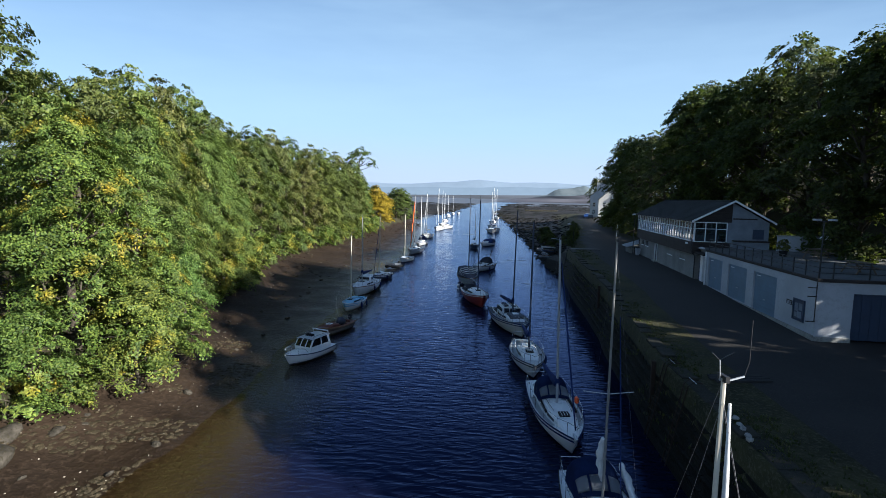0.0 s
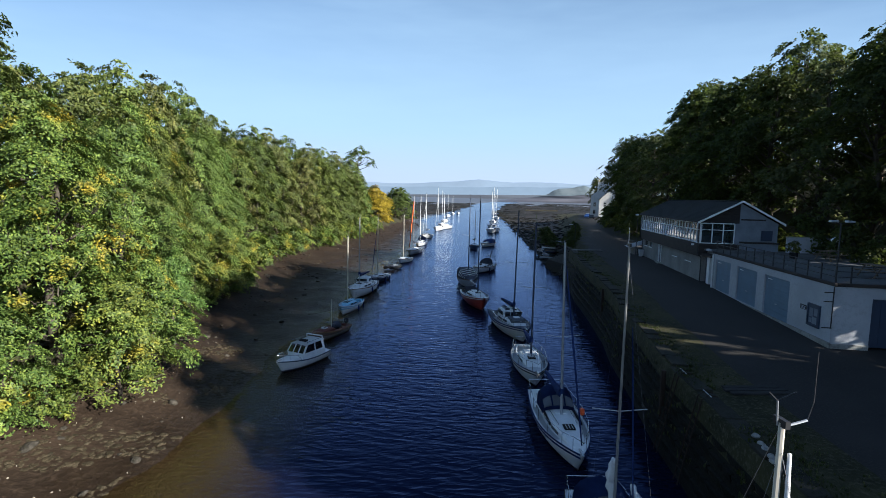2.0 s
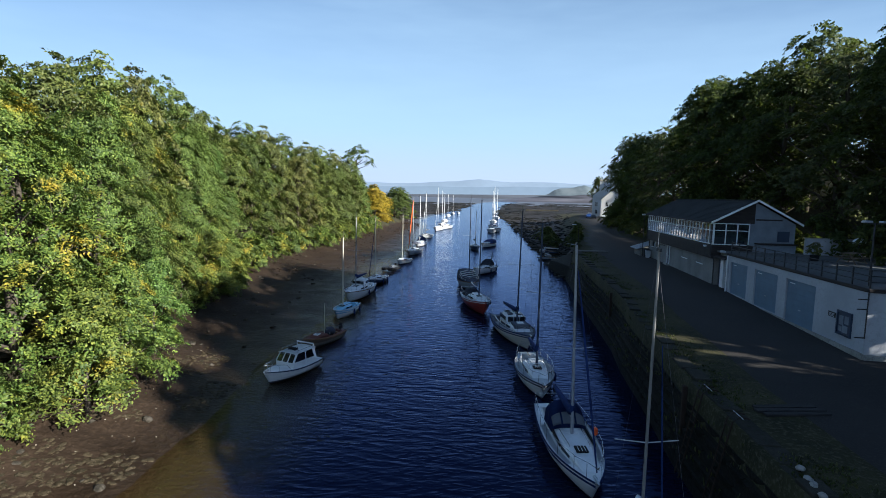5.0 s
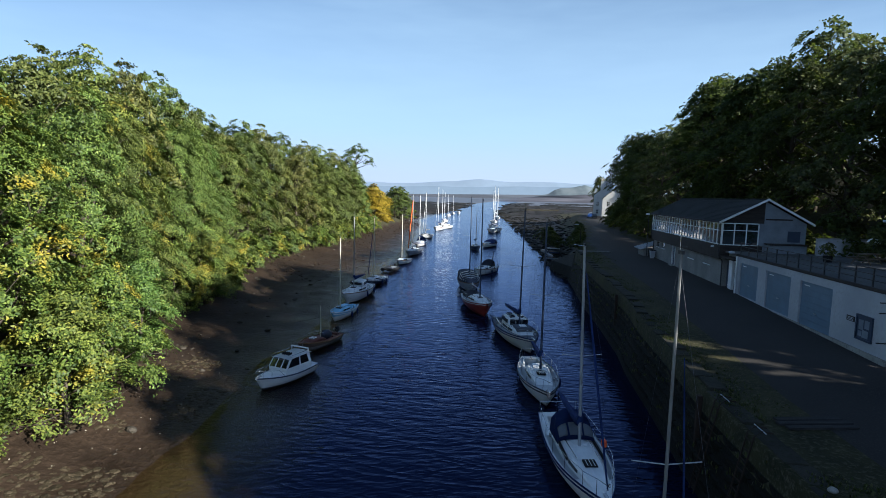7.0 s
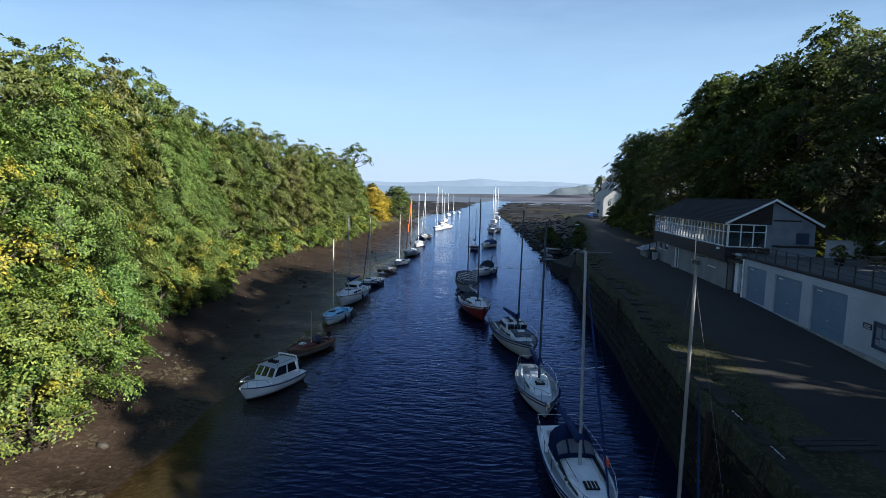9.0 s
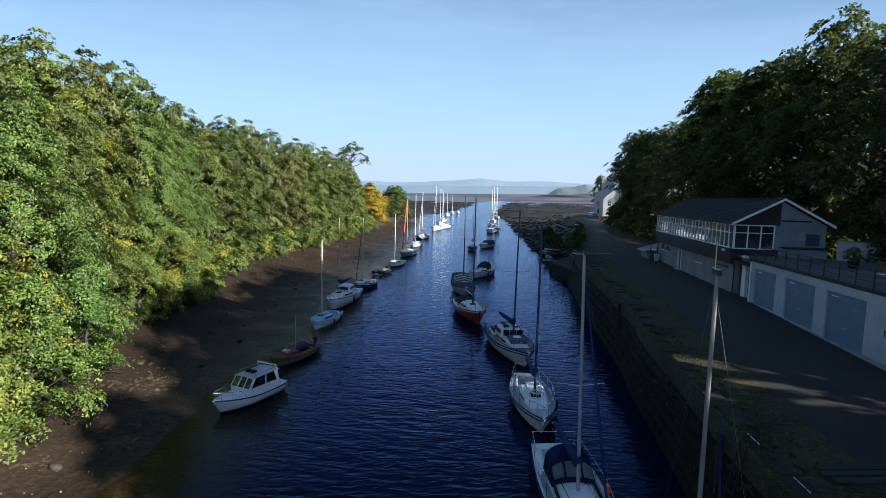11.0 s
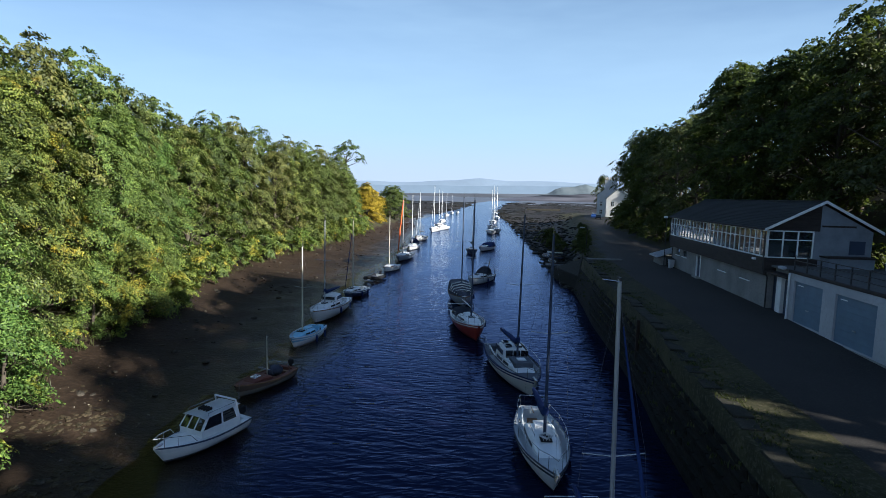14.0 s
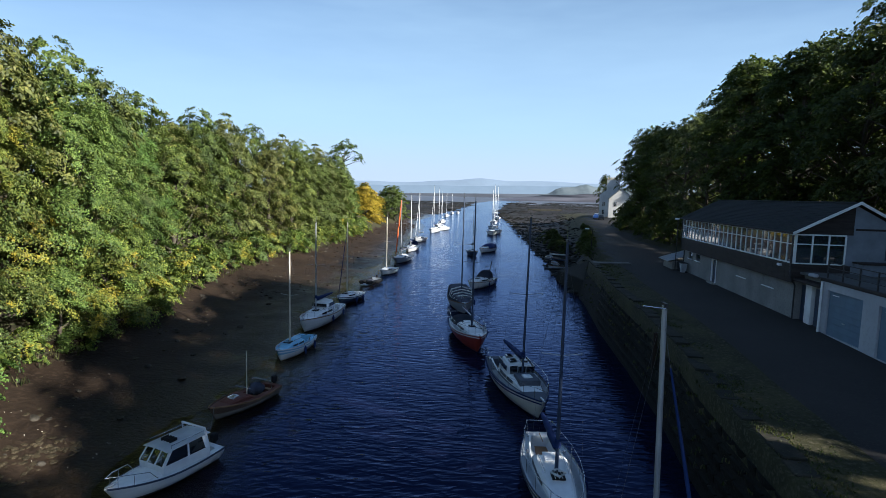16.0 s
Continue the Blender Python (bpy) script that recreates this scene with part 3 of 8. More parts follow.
def make_tree(name, seed, z0, z1, radius, sprays, per, leaf, lobes, material, label, base_r=0.28, **kw):
    rng = np.random.default_rng(seed)
    cl, lob = crown_clumps(rng, z0, z1, radius, sprays, lobes, **kw)
    t = thing(name, Matrix(), label, "tree")
    part("trunk", trunk_mesh(rng, z0, lob, base_r, z1), BARK, t, "grey-brown branching trunk", smooth=True)
    cr = new("crown", leaf_mesh("crown", rng, cl, per, leaf, material))
    cr.parent = t
    return t


def stand(proto, x, y, z, s=1.0, turn=0.0, sz=None, label="", group="", material=None):
    """A copy of a tree on the ground at x, y."""
    m = Matrix.Translation((x, y, z)) @ Euler((0, 0, radians(turn))).to_matrix().to_4x4() @ Matrix.Diagonal((s, s, sz or s, 1))
    ob = copy_thing(proto, m)
    if label:
        tagged(ob, label)
    if group:
        tagged(ob, group=group)
    return ob


def drop_protos(obs):
    for ob in obs:
        for o in list(ob.children_recursive) + [ob]:
            bpy.data.objects.remove(o)


# bank trees with foliage to the ground
P_NEAR = [make_tree("sycamore_tree", 11 + k, 0.6, 13.0, 4.6, 420, 34, 0.145, 20, mt, lb, 0.3, each=4, spray=0.42, reach=0.45, skirt=0.34, inner=0.1, knob=(0.30, 0.50)) for k, (mt, lb) in enumerate(((LEAF_GREEN, "broad green sycamore with yellowing leaves on the mud bank"), (LEAF_FRESH, "broad fresh green sycamore on the mud bank"), (LEAF_DUSK, "broad deep green sycamore on the mud bank")))]
P_LOW = [make_tree("sycamore_tree", 21 + k, 0.15, 6.6, 2.5, 170, 32, 0.15, 18, mt, "low leafy sycamore bough hanging over the mud", 0.14, each=4, spray=0.4, reach=0.5, skirt=0.3, inner=0.15) for k, mt in enumerate((LEAF_GREEN, LEAF_FRESH))]
P_SHORT = make_tree("bank_tree", 29, 9.0, 17.0, 3.6, 90, 22, 0.22, 11, LEAF_DEEP, "tall thin-crowned tree above the bank trees", 0.28, each=4, spray=0.42, reach=0.5, inner=0.1)
P_MID = [make_tree("bank_tree", 31 + k, 0.4, 13.0, 4.6, 350, 15, 0.235, 16, mt, lb, 0.3, each=4, spray=0.42, reach=0.4, skirt=0.3, inner=0.1, knob=(0.34, 0.52), droop=0.2, flat=0.5) for k, (mt, lb) in enumerate(((LEAF_BANK, "dense green broadleaf tree on the river bank"), (LEAF_OLIVE, "olive-green willow-like tree on the river bank"), (LEAF_DEEP, "deep green tree on the river bank")))]
P_DARK = [make_tree("wood_tree", 51 + k, 3.0, 17.0, 5.2, [340, 170, 290][k], 12, 0.34, 30, mt, lb, 0.34, each=4, spray=0.55, reach=0.7, inner=0.25) for k, (mt, lb) in enumerate(((LEAF_WOOD, "tall dark broadleaf tree on the wooded slope, some added unseen for shade"), (LEAF_GREY, "grey-green airy tree with visible limbs on the slope"), (LEAF_WOOD, "tall shaded tree with bare lower trunk")))]
# coarse tree for spots out of view, added only for its shadow
P_SHADE = make_tree("wood_tree", 61, 2.0, 17.0, 5.2, 170, 10, 0.62, 26, LEAF_WOOD, "tall dark broadleaf tree on the wooded slope, some added unseen for shade", 0.34, each=4, spray=0.6, reach=0.7, inner=0.35)
P_GOLD = make_tree("golden_tree", 71, 0.3, 12.0, 4.6, 430, 13, 0.30, 24, LEAF_GOLD, "autumn yellow tree beside the mud bank", 0.25, each=4, spray=0.5, reach=0.6, skirt=0.25)
P_THIN = make_tree("pine_tree", 73, 15.2, 19.2, 4.6, 46, 16, 0.30, 8, LEAF_DEEP, "tall flat-topped pine standing above the other trees", 0.3, each=4, spray=0.5, reach=0.6, inner=0.1, knob=(0.2, 0.32), skirt=0.3, droop=0.1)
# crown carried high, so that sun passes under it; stands only out of view
P_HIGH = make_tree("wood_tree", 75, 11.0, 19.0, 4.4, 110, 14, 0.42, 14, LEAF_WOOD, "tall dark high-crowned tree added out of view for shade", 0.3, each=4, spray=0.6, reach=0.7, inner=0.25)
P_BUSH = [make_tree("bush", 81 + k, 0.0, 2.4, 1.6, 42, 14, 0.19, 12, mt, lb, 0.06, each=4, spray=0.26, reach=0.3) for k, (mt, lb) in enumerate(((LEAF_GREEN, "low green shrub at the foot of the trees"), (LEAF_GREY, "pale grey-green shrub at the bank's foot"), (LEAF_WOOD, "dark green shrub under the trees"), (LEAF_DUSK, "dense green shrub at the bank's foot")))]

_r = random.Random(5)
# x, y, spread of the crown, top of the crown, kind
LEFT_FRONT = [(-23.0, 18.5, 4.8, 14.0, 2), (-19.7, 28.0, 5.1, 15.6, 0), (-20.4, 35.0, 4.7, 16.2, 1), (-22.3, 40.2, 4.4, 16.6, 2), (-25.4, 46.6, 4.9, 18.0, 0), (-24.9, 54.4, 5.0, 18.0, 1), (-27.6, 62.0, 4.8, 18.4, 2), (-29.6, 70.0, 4.9, 16.8, 1)]
for k, (x, y, r, top, p) in enumerate(LEFT_FRONT):
    stand(P_NEAR[p], x, y, 1.6, r / 4.9, 70 * k + 15, (top - 1.6) / 13.2, group="trees along the mud bank")
# low branches that hang out over the mud
for k, (x, y, r, top, p) in enumerate(((-18.7, 23.4, 2.2, 6.2, 1), (-16.1, 27.4, 2.5, 7.0, 0), (-16.7, 31.0, 2.4, 7.8, 0), (-18.0, 36.4, 2.3, 7.4, 1), (-22.2, 53.6, 2.7, 8.0, 2), (-22.4, 57.0, 2.4, 8.6, 0), (-22.8, 49.6, 2.2, 6.6, 1))):
    stand(P_LOW[p % 2], x, y, 0.9, r / 2.5, 130 * k, (top - 0.9) / 6.6, group="trees along the mud bank")
LEFT_MID = [(-29.8, 78, 18.0), (-30.0, 86.5, 19.6), (-29.6, 95, 20.0), (-27.4, 103.5, 18.6), (-26.2, 112, 18.2), (-25.8, 121, 18.6), (-25.6, 130, 18.2), (-25.4, 139, 18.8), (-24.6, 149, 18.6), (-26.0, 158, 17.0)]
for k, (x, y, top) in enumerate(LEFT_MID):
    stand(P_MID[(k * 2 + k // 3) % 3], x, y, 1.8, 1.12, 50 * k, (top - 1.8) / 13.4, group="trees along the mud bank")
LEFT_BACK = [(-25.8, 34, 18.4, 4.6), (-26.4, 40, 19.8, 4.8), (-27.0, 46, 21.0, 5.0), (-27.6, 51.5, 21.5, 4.8), (-28.6, 58, 21.8, 5.0), (-29.6, 65, 21.3, 5.0), (-31.0, 73, 20.6, 5.0), (-32.5, 82, 20.0, 5.4), (-32.5, 90, 21.6, 5.6), (-32.0, 98, 22.2, 5.6), (-31.4, 108, 21.7, 5.6), (-30.4, 119, 21.6, 5.6), (-30, 131, 21.6, 5.6), (-29.4, 143, 22.0, 5.6), (-27.6, 155, 21.2, 5.2), (-34, 44, 21.2, 5.2), (-35, 54, 21.6, 5.2), (-37, 66, 21.2, 5.4), (-38, 95, 20.7, 5.4)]
for k, (x, y, top, r) in enumerate(LEFT_BACK):
    stand(P_MID[(k + k // 2) % 3], x, y, 5.0, r / 4.6, 37 * k, (top - 5.0) / 13.2, group="trees along the mud bank")
stand(P_SHORT, -24.2, 27.2, 5.0, 0.95, 40, (22.0 - 5.0) / 17.0, group="trees along the mud bank")
for k, (x, y, s) in enumerate(((-18.6, 21.8, 1.0), (-17.7, 24.4, 0.9), (-22.6, 43.6, 1.1), (-22.4, 46.2, 0.9), (-21.6, 50.6, 1.2), (-22.0, 60.2, 1.1), (-24.6, 65.2, 1.2), (-25.6, 69.4, 1.1), (-26.2, 74.5, 1.3))):
    stand(P_BUSH[0], x, y, 1.2, s, 80 * k, group="shrubs at the foot of the bank")
for k in range(34):
    y = 59 + k * 3.0 + _r.uniform(-0.8, 0.8)
    stand(P_BUSH[(0, 0, 3)[k % 3]], lerp_table(FOOT, y) - _r.uniform(0.4, 1.3), y, 1.1, _r.uniform(1.35, 1.9), 57 * k, group="shrubs at the foot of the bank")
stand(P_THIN, -24.6, 156, 2.5, 1.13, 20)
stand(P_GOLD, -23.0, 178, 1.4, 1.5, 0, 1.0)
stand(P_MID[0], -27.2, 168, 1.4, 1.25, 30, 1.2, group="trees along the mud bank")
stand(P_MID[2], -18.4, 204, 1.2, 1.35, 100, 0.98, group="trees along the mud bank")
stand(P_MID[0], -16.6, 208, 1.2, 1.4, 10, 0.95, group="trees along the mud bank")
stand(P_MID[0], -26, 199, 1.4, 1.1, 80, 0.95, group="trees along the mud bank")
for k in range(16):
    y = 19 + k * 6.2 + _r.uniform(-1.5, 1.5)
    stand(P_BUSH[k % 2], lerp_table(FOOT, y) - _r.uniform(1.0, 2.4), y, 1.4, _r.uniform(0.7, 1.15), 60 * k, group="shrubs at the foot of the bank")

# the wooded slope behind the clubhouse; many trees out of view are added for shade
RIGHT = [(36, 10.2, 1.3, 0), (35.5, 11.5, 1.0, 0), (36, 28.0, 1.3, 2), (36, 31, 1.4, 0), (41, 36, 1.4, 2), (36, 46, 1.02, 0), (37, 54, 1.12, 1), (37, 62, 1.1, 2), (36.5, 70, 1.14, 0), (36, 78, 1.22, 0), (35.5, 86, 0.98, 1),
         (47, 21.4, 1.3, 2), (46, 27, 1.5, 0), (47, 38, 1.45, 0), (45, 48, 1.0, 1), (46, 58, 1.0, 0), (43, 67, 1.22, 1), (43, 76, 1.1, 1), (42, 86, 1.15, 1), (56, 30, 1.4, 0),
         (56, 44, 1.0, 2), (55, 62, 0.95, 1), (54, 78, 1.05, 1), (37, 96, 1.0, 1), (38.5, 106, 1.0, 0), (40.5, 117, 1.05, 0), (43.4, 130, 1.08, 2), (49.2, 143, 1.0, 0), (54.3, 158, 0.9, 1), (54, 146, 1.0, 0), (60, 162, 1.0, 2), (66, 176, 1.0, 0), (73, 190, 1.0, 2), (80, 203, 0.95, 0), (62, 148, 1.1, 1), (46, 98, 1.2, 1), (55, 112, 1.2, 1), (51, 126, 0.9, 1), (36, 2.5, 1.22, 0), (46, 3, 0.95, 2), (38, -14, 0.9, 1), (36, -28, 0.9, 0), (60, 14, 1.4, 0), (58, 88, 0.95, 1), (62, 98, 0.95, 2), (64, 110, 0.9, 0), (66, 122, 0.85, 2), (60, 76, 0.95, 0), (70, 160, 1.2, 0), (76, 172, 1.2, 0), (82, 185, 1.2, 0), (72, 148, 1.2, 2), (90, 198, 1.2, 0), (37, 6.5, 1.12, 0), (41, 0.5, 1.05, 0), (36.6, 3.4, 1.15, 0), (34.6, 0.4, 1.0, 0), (58, 136, 0.95, 0), (63, 127, 0.95, 0), (55, 121, 0.95, 0), (49, 108, 1.0, 0), (64, 140, 1.0, 0)]
for k, (x, y, s, p) in enumerate(RIGHT):
    z = road_z(y) + hill(x, y)
    stand(P_SHADE if (y < 30 or x > 52 and y < 60) else P_DARK[p], x, y, z - 0.3, s, 40 * k, s * _r.uniform(0.95, 1.05), group="trees on the wooded slope")
for k in range(26):
    y = 40 + k * 4.6
    x = lerp_table([(28, 30), (50, 31.5), (72, 32), (100, 34), (130, 39), (160, 48)], y) + _r.uniform(0.8, 3)
    stand(P_BUSH[2], x, y, road_z(y) + hill(x, y) - 0.1, _r.uniform(1.5, 2.3), 60 * k, group="shrubs on the wooded slope")
for k in range(26):
    y = 89 + k * 2.7
    x = quay_x(y) + lerp_table(ROAD_EDGE, y) - _r.uniform(0.2, 1.8)
    stand(P_BUSH[2], x, y, edge_z(y) - 0.9, _r.uniform(0.5, 0.8) if y < 135 else _r.uniform(0.32, 0.52), 47 * k, group="shrubs along the shore road")
# unseen trees added to shape the sun gap over quay verge and boats
for x, y in ((37, 14.5), (39, 20.5), (38, 17.5)):
    stand(P_HIGH, x, y, road_z(y) + hill(x, y) - 0.3, 1.35, 40 * y, group="trees on the wooded slope")
stand(P_SHADE, 35.5, 14.2, road_z(14.2) + hill(35.5, 14.2) - 0.3, 0.55, 25, group="trees on the wooded slope")
stand(P_HIGH, 36.5, 16.6, road_z(16.6) + hill(36.5, 16.6) - 0.3, 0.9, 20, group="trees on the wooded slope")
for k, (x, y, s) in enumerate(((24.6, 127, 1.0), (26.0, 133, 1.25), (27.6, 138, 1.1), (26.6, 146, 1.3), (29.4, 150, 1.2), (30.6, 158, 1.1), (28.4, 141, 0.9), (25.6, 121, 0.9))):
    stand(P_BUSH[2], x, y, ground_z(x, y, NL + 5) - 0.2, s, 70 * k, group="shrubs along the shore road")
# two shrubs and a tree, unseen, added to block sun on road and store
stand(P_BUSH[2], 35, 22.5, road_z(22) + hill(35, 22.5) - 0.2, 2.8, 10, group="shrubs on the wooded slope")
stand(P_BUSH[2], 37.5, 19.8, road_z(20) + hill(37.5, 19.8) - 0.2, 2.9, 70, group="shrubs on the wooded slope")
stand(P_SHADE, 34, 26.8, road_z(26.8) + hill(34, 26.8) - 0.3, 0.9, 65, group="trees on the wooded slope")
stand(P_DARK[0], 64.4, 227, 4.6, 0.72, 15, 0.93, group="trees on the wooded slope")
drop_protos(P_NEAR + P_LOW + [P_SHORT] + P_MID + P_DARK + [P_GOLD, P_THIN, P_HIGH, P_SHADE] + P_BUSH)


# ---- quay wall, slip, far shore ----
def stone_block(rng, w, h, d):
    """A rough-faced block, its face towards -x."""
    bm = bmesh.new()
    j = lambda s: rng.uniform(-s, s)
    f = [(-d + j(0.05), -w / 2 + 0.015, -h / 2 + 0.012), (-d + j(0.05), w / 2 - 0.015, -h / 2 + 0.012), (-d + j(0.05), w / 2 - 0.015, h / 2 - 0.012), (-d + j(0.05), -w / 2 + 0.015, h / 2 - 0.012)]
    b = [(0.12, p[1], p[2]) for p in f]
    vf, vb = [bm.verts.new(p) for p in f], [bm.verts.new(p) for p in b]
    c = bm.verts.new((-d - 0.05 + j(0.03), j(w * 0.2), j(h * 0.2)))
    for k in range(4):
        bm.faces.new((vf[k], vf[(k + 1) % 4], c))
        bm.faces.new((vf[k], vb[k], vb[(k + 1) % 4], vf[(k + 1) % 4]))
    return bm


def quay_frame(y):
    """Pose at the quay's top edge: x into the land, y along the wall."""
    dy = quay_x(y + 0.5) - quay_x(y - 0.5)
    return Matrix.Translation((quay_x(y), y, edge_z(y))) @ Euler((0, 0, -math.atan(dy))).to_matrix().to_4x4()


def build_quay():
    rng = random.Random(3)
    bm = bmesh.new()
    ys = [-60, -30] + [-10 + 1.5 * k for k in range(60)]
    prof = [(0.75, -0.02), (0.0, -0.02), (-0.05, -0.3), (-0.85, -0.97), (-0.85, -1.3), (0.75, -1.3)]
    rings = []
    for y in ys:
        x, z = quay_x(y), edge_z(y)
        rings.append([bm.verts.new((x + px, y, z + pz if pz > -0.5 else (0.3 if pz > -1.1 else -1.7))) for px, pz in prof])
    for a, b in zip(rings, rings[1:]):
        for k in range(5):
            bm.faces.new((a[k], a[k + 1], b[k + 1], b[k]))
    bm.faces.new(rings[-1])
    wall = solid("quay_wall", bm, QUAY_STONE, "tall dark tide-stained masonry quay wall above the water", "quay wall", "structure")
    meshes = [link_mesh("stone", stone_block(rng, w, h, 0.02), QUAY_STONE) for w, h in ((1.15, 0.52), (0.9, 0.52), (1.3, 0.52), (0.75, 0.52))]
    widths = (1.15, 0.9, 1.3, 0.75)
    count = 0
    for row in range(6):
        y = 13.0 + 0.4 * (row % 2)
        while y < 66 and count < 300:
            k = rng.randrange(4)
            w = widths[k]
            zt = edge_z(y) - 0.32
            f = (row + 0.5) / 6.0
            slope = 0.8 / max(0.5, zt - 0.3)
            zz = zt - (zt - 0.3) * f
            m = quay_frame(y + w / 2)
            m = Matrix.Translation((m.translation.x - 0.05 - 0.8 * f, y + w / 2, zz)) @ Euler((0, -math.atan(slope), -math.atan(quay_x(y + 1) - quay_x(y)))).to_matrix().to_4x4()
            ob = new("stone", meshes[k])
            ob.parent = wall
            ob.matrix_basis = m @ Matrix.Diagonal((1, 1, (zt - 0.3) / 6 / 0.54, 1))
            count += 1
            y += w + 0.01
    cope = [link_mesh("coping_stone", boxed(-0.12, 0.62, -w / 2 + 0.012, w / 2 - 0.012, -0.02, 0.2, 0.03), COPE_STONE) for w in (1.2, 1.6, 0.95)]
    y = 5.0
    while y < 76:
        k = rng.randrange(3)
        w = (1.2, 1.6, 0.95)[k]
        ob = new("coping_stone", cope[k])
        ob.parent = wall
        m = quay_frame(y + w / 2)
        m.translation.z += rng.uniform(-0.12, 0.02) - 0.08
        m.translation.x += rng.uniform(-0.1, 0.12)
        ob.matrix_basis = m @ Euler((rng.uniform(-0.02, 0.02), rng.uniform(-0.03, 0.03), rng.uniform(-0.03, 0.03))).to_matrix().to_4x4()
        y += w


def rock_mesh(rng, r, squash=0.6, sub=2):
    bm = bmesh.new()
    bmesh.ops.create_icosphere(bm, subdivisions=sub, radius=r)
    o = rng.uniform(0, 90)
    for v in bm.verts:
        n = noise.noise((v.co.x / r * 0.9 + o, v.co.y / r * 0.9, v.co.z / r * 0.9)) * 0.45 + noise.noise((v.co.x / r * 2.3, v.co.y / r * 2.3 + o, v.co.z / r * 2.3)) * 0.18
        v.co *= 1 + n
        v.co.z *= squash
    return bm


def scatter_rocks():
    rng = random.Random(8)
    protos = [link_mesh("rock", rock_mesh(rng, 1.0, rng.uniform(0.45, 0.7), 2), ROCK, True) for _ in range(5)]
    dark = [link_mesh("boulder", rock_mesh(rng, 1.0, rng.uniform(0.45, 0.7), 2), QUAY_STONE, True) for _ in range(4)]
    spots = [(-13.4, 20.6, 0.2), (-12.9, 23.2, 0.22), (-17.4, 19.6, 0.7), (-18.2, 18.4, 0.9), (-17.9, 21.0, 0.5), (-16.8, 22.4, 0.35)]
    for k in range(60):
        y = rng.uniform(17, 120)
        x0, x1 = shore_x(y), lerp_table(FOOT, y)
        u = rng.uniform(0.15, 1.0) ** 0.6
        spots.append((x0 + (x1 - x0) * u, y, rng.uniform(0.08, 0.3)))
    for x, y, r in spots:
        ob = tagged(new("rock", protos[rng.randrange(5)]), "rough brown rock half sunk in tidal mud", "rock", "rocks on the mud bank")
        fx = shore_x(y) - lerp_table(FOOT, y)
        d = shore_x(y) - x
        z = lerp_table([(0, 0.0), (0.45 * fx, 0.28), (0.75 * fx, 0.75), (fx, 1.5), (fx + 4, 3.6)], d)
        ob.matrix_basis = Matrix.Translation((x, y, z + r * 0.12)) @ Euler((rng.uniform(-0.3, 0.3), rng.uniform(-0.3, 0.3), rng.uniform(0, 6))).to_matrix().to_4x4() @ Matrix.Diagonal((r, r * rng.uniform(0.7, 1.3), r, 1))
    for k in range(290):
        y = 82 + 118 * rng.uniform(0, 1) ** 1.7
        re = lerp_table(ROAD_EDGE, y)
        d = -0.4 + re * 0.75 * rng.uniform(0, 1) ** 1.6
        r = rng.uniform(0.25, 0.95) * (1.0 if y < 135 else 0.7)
        ob = tagged(new("boulder", dark[rng.randrange(4)]), "dark weedy boulder on the foreshore", "boulder", "boulders on the foreshore")
        z = lerp_table([(-0.28, -0.25), (0.4, 0.0), (re * 0.5 + 0.2, 0.8), (re * 0.85 + 0.3, 2.6), (re + 0.4, edge_z(y))], d)
        ob.matrix_basis = Matrix.Translation((quay_x(y) + d, y, z)) @ Euler((rng.uniform(-0.3, 0.3), rng.uniform(-0.3, 0.3), rng.uniform(0, 6))).to_matrix().to_4x4() @ Matrix.Diagonal((r * 1.3, r, r * 0.8, 1))


def shell_bits():
    """Pale shells, leaves and stones strewn over the mud."""
    rng = np.random.default_rng(4)
    vs, fs = [], []
    for k in range(300):
        y = 15 + 75 * rng.uniform() ** 1.6
        x0, x1 = shore_x(y), lerp_table(FOOT, y)
        u = 0.12 + 0.85 * rng.uniform()
        x = x0 + (x1 - x0) * u
        fx = x0 - x1
        z = lerp_table([(0, 0.0), (0.45 * fx, 0.28), (0.75 * fx, 0.75), (fx, 1.5)], x0 - x) + 0.09
        bump = noise.noise((x * 0.35, y * 0.35, 0)) * 0.22 + noise.noise((x * 1.3, y * 1.3, 5)) * 0.09
        z += bump * min(1, max(0.15, (x0 - x) * 0.35)) - 0.06
        r = rng.uniform(0.015, 0.05)
        a = rng.uniform(0, 6.28)
        b = len(vs)
        c, s = math.cos(a) * r, math.sin(a) * r
        vs += [(x + c, y + s, z), (x - s * 0.6, y + c * 0.6, z), (x - c, y - s, z), (x + s * 0.6, y - c * 0.6, z), (x, y, z + r * 0.5), (x, y, z - 0.12)]
        fs += [(b, b + 1, b + 4), (b + 1, b + 2, b + 4), (b + 2, b + 3, b + 4), (b + 3, b, b + 4), (b + 1, b, b + 5), (b + 2, b + 1, b + 5), (b + 3, b + 2, b + 5), (b, b + 3, b + 5)]
    me = bpy.data.meshes.new("mud_litter")
    me.from_pydata(vs, [], fs)
    me.materials.append(surface("pale_shell", (0.14, 0.12, 0.085), (0.34, 0.31, 0.25), big=3, small=20, rough=0.7, bump=0.1, space="World"))
    tagged(new("mud_litter", me), "pale shells and pebbles strewn over brown mud", "shells", kind="stuff")


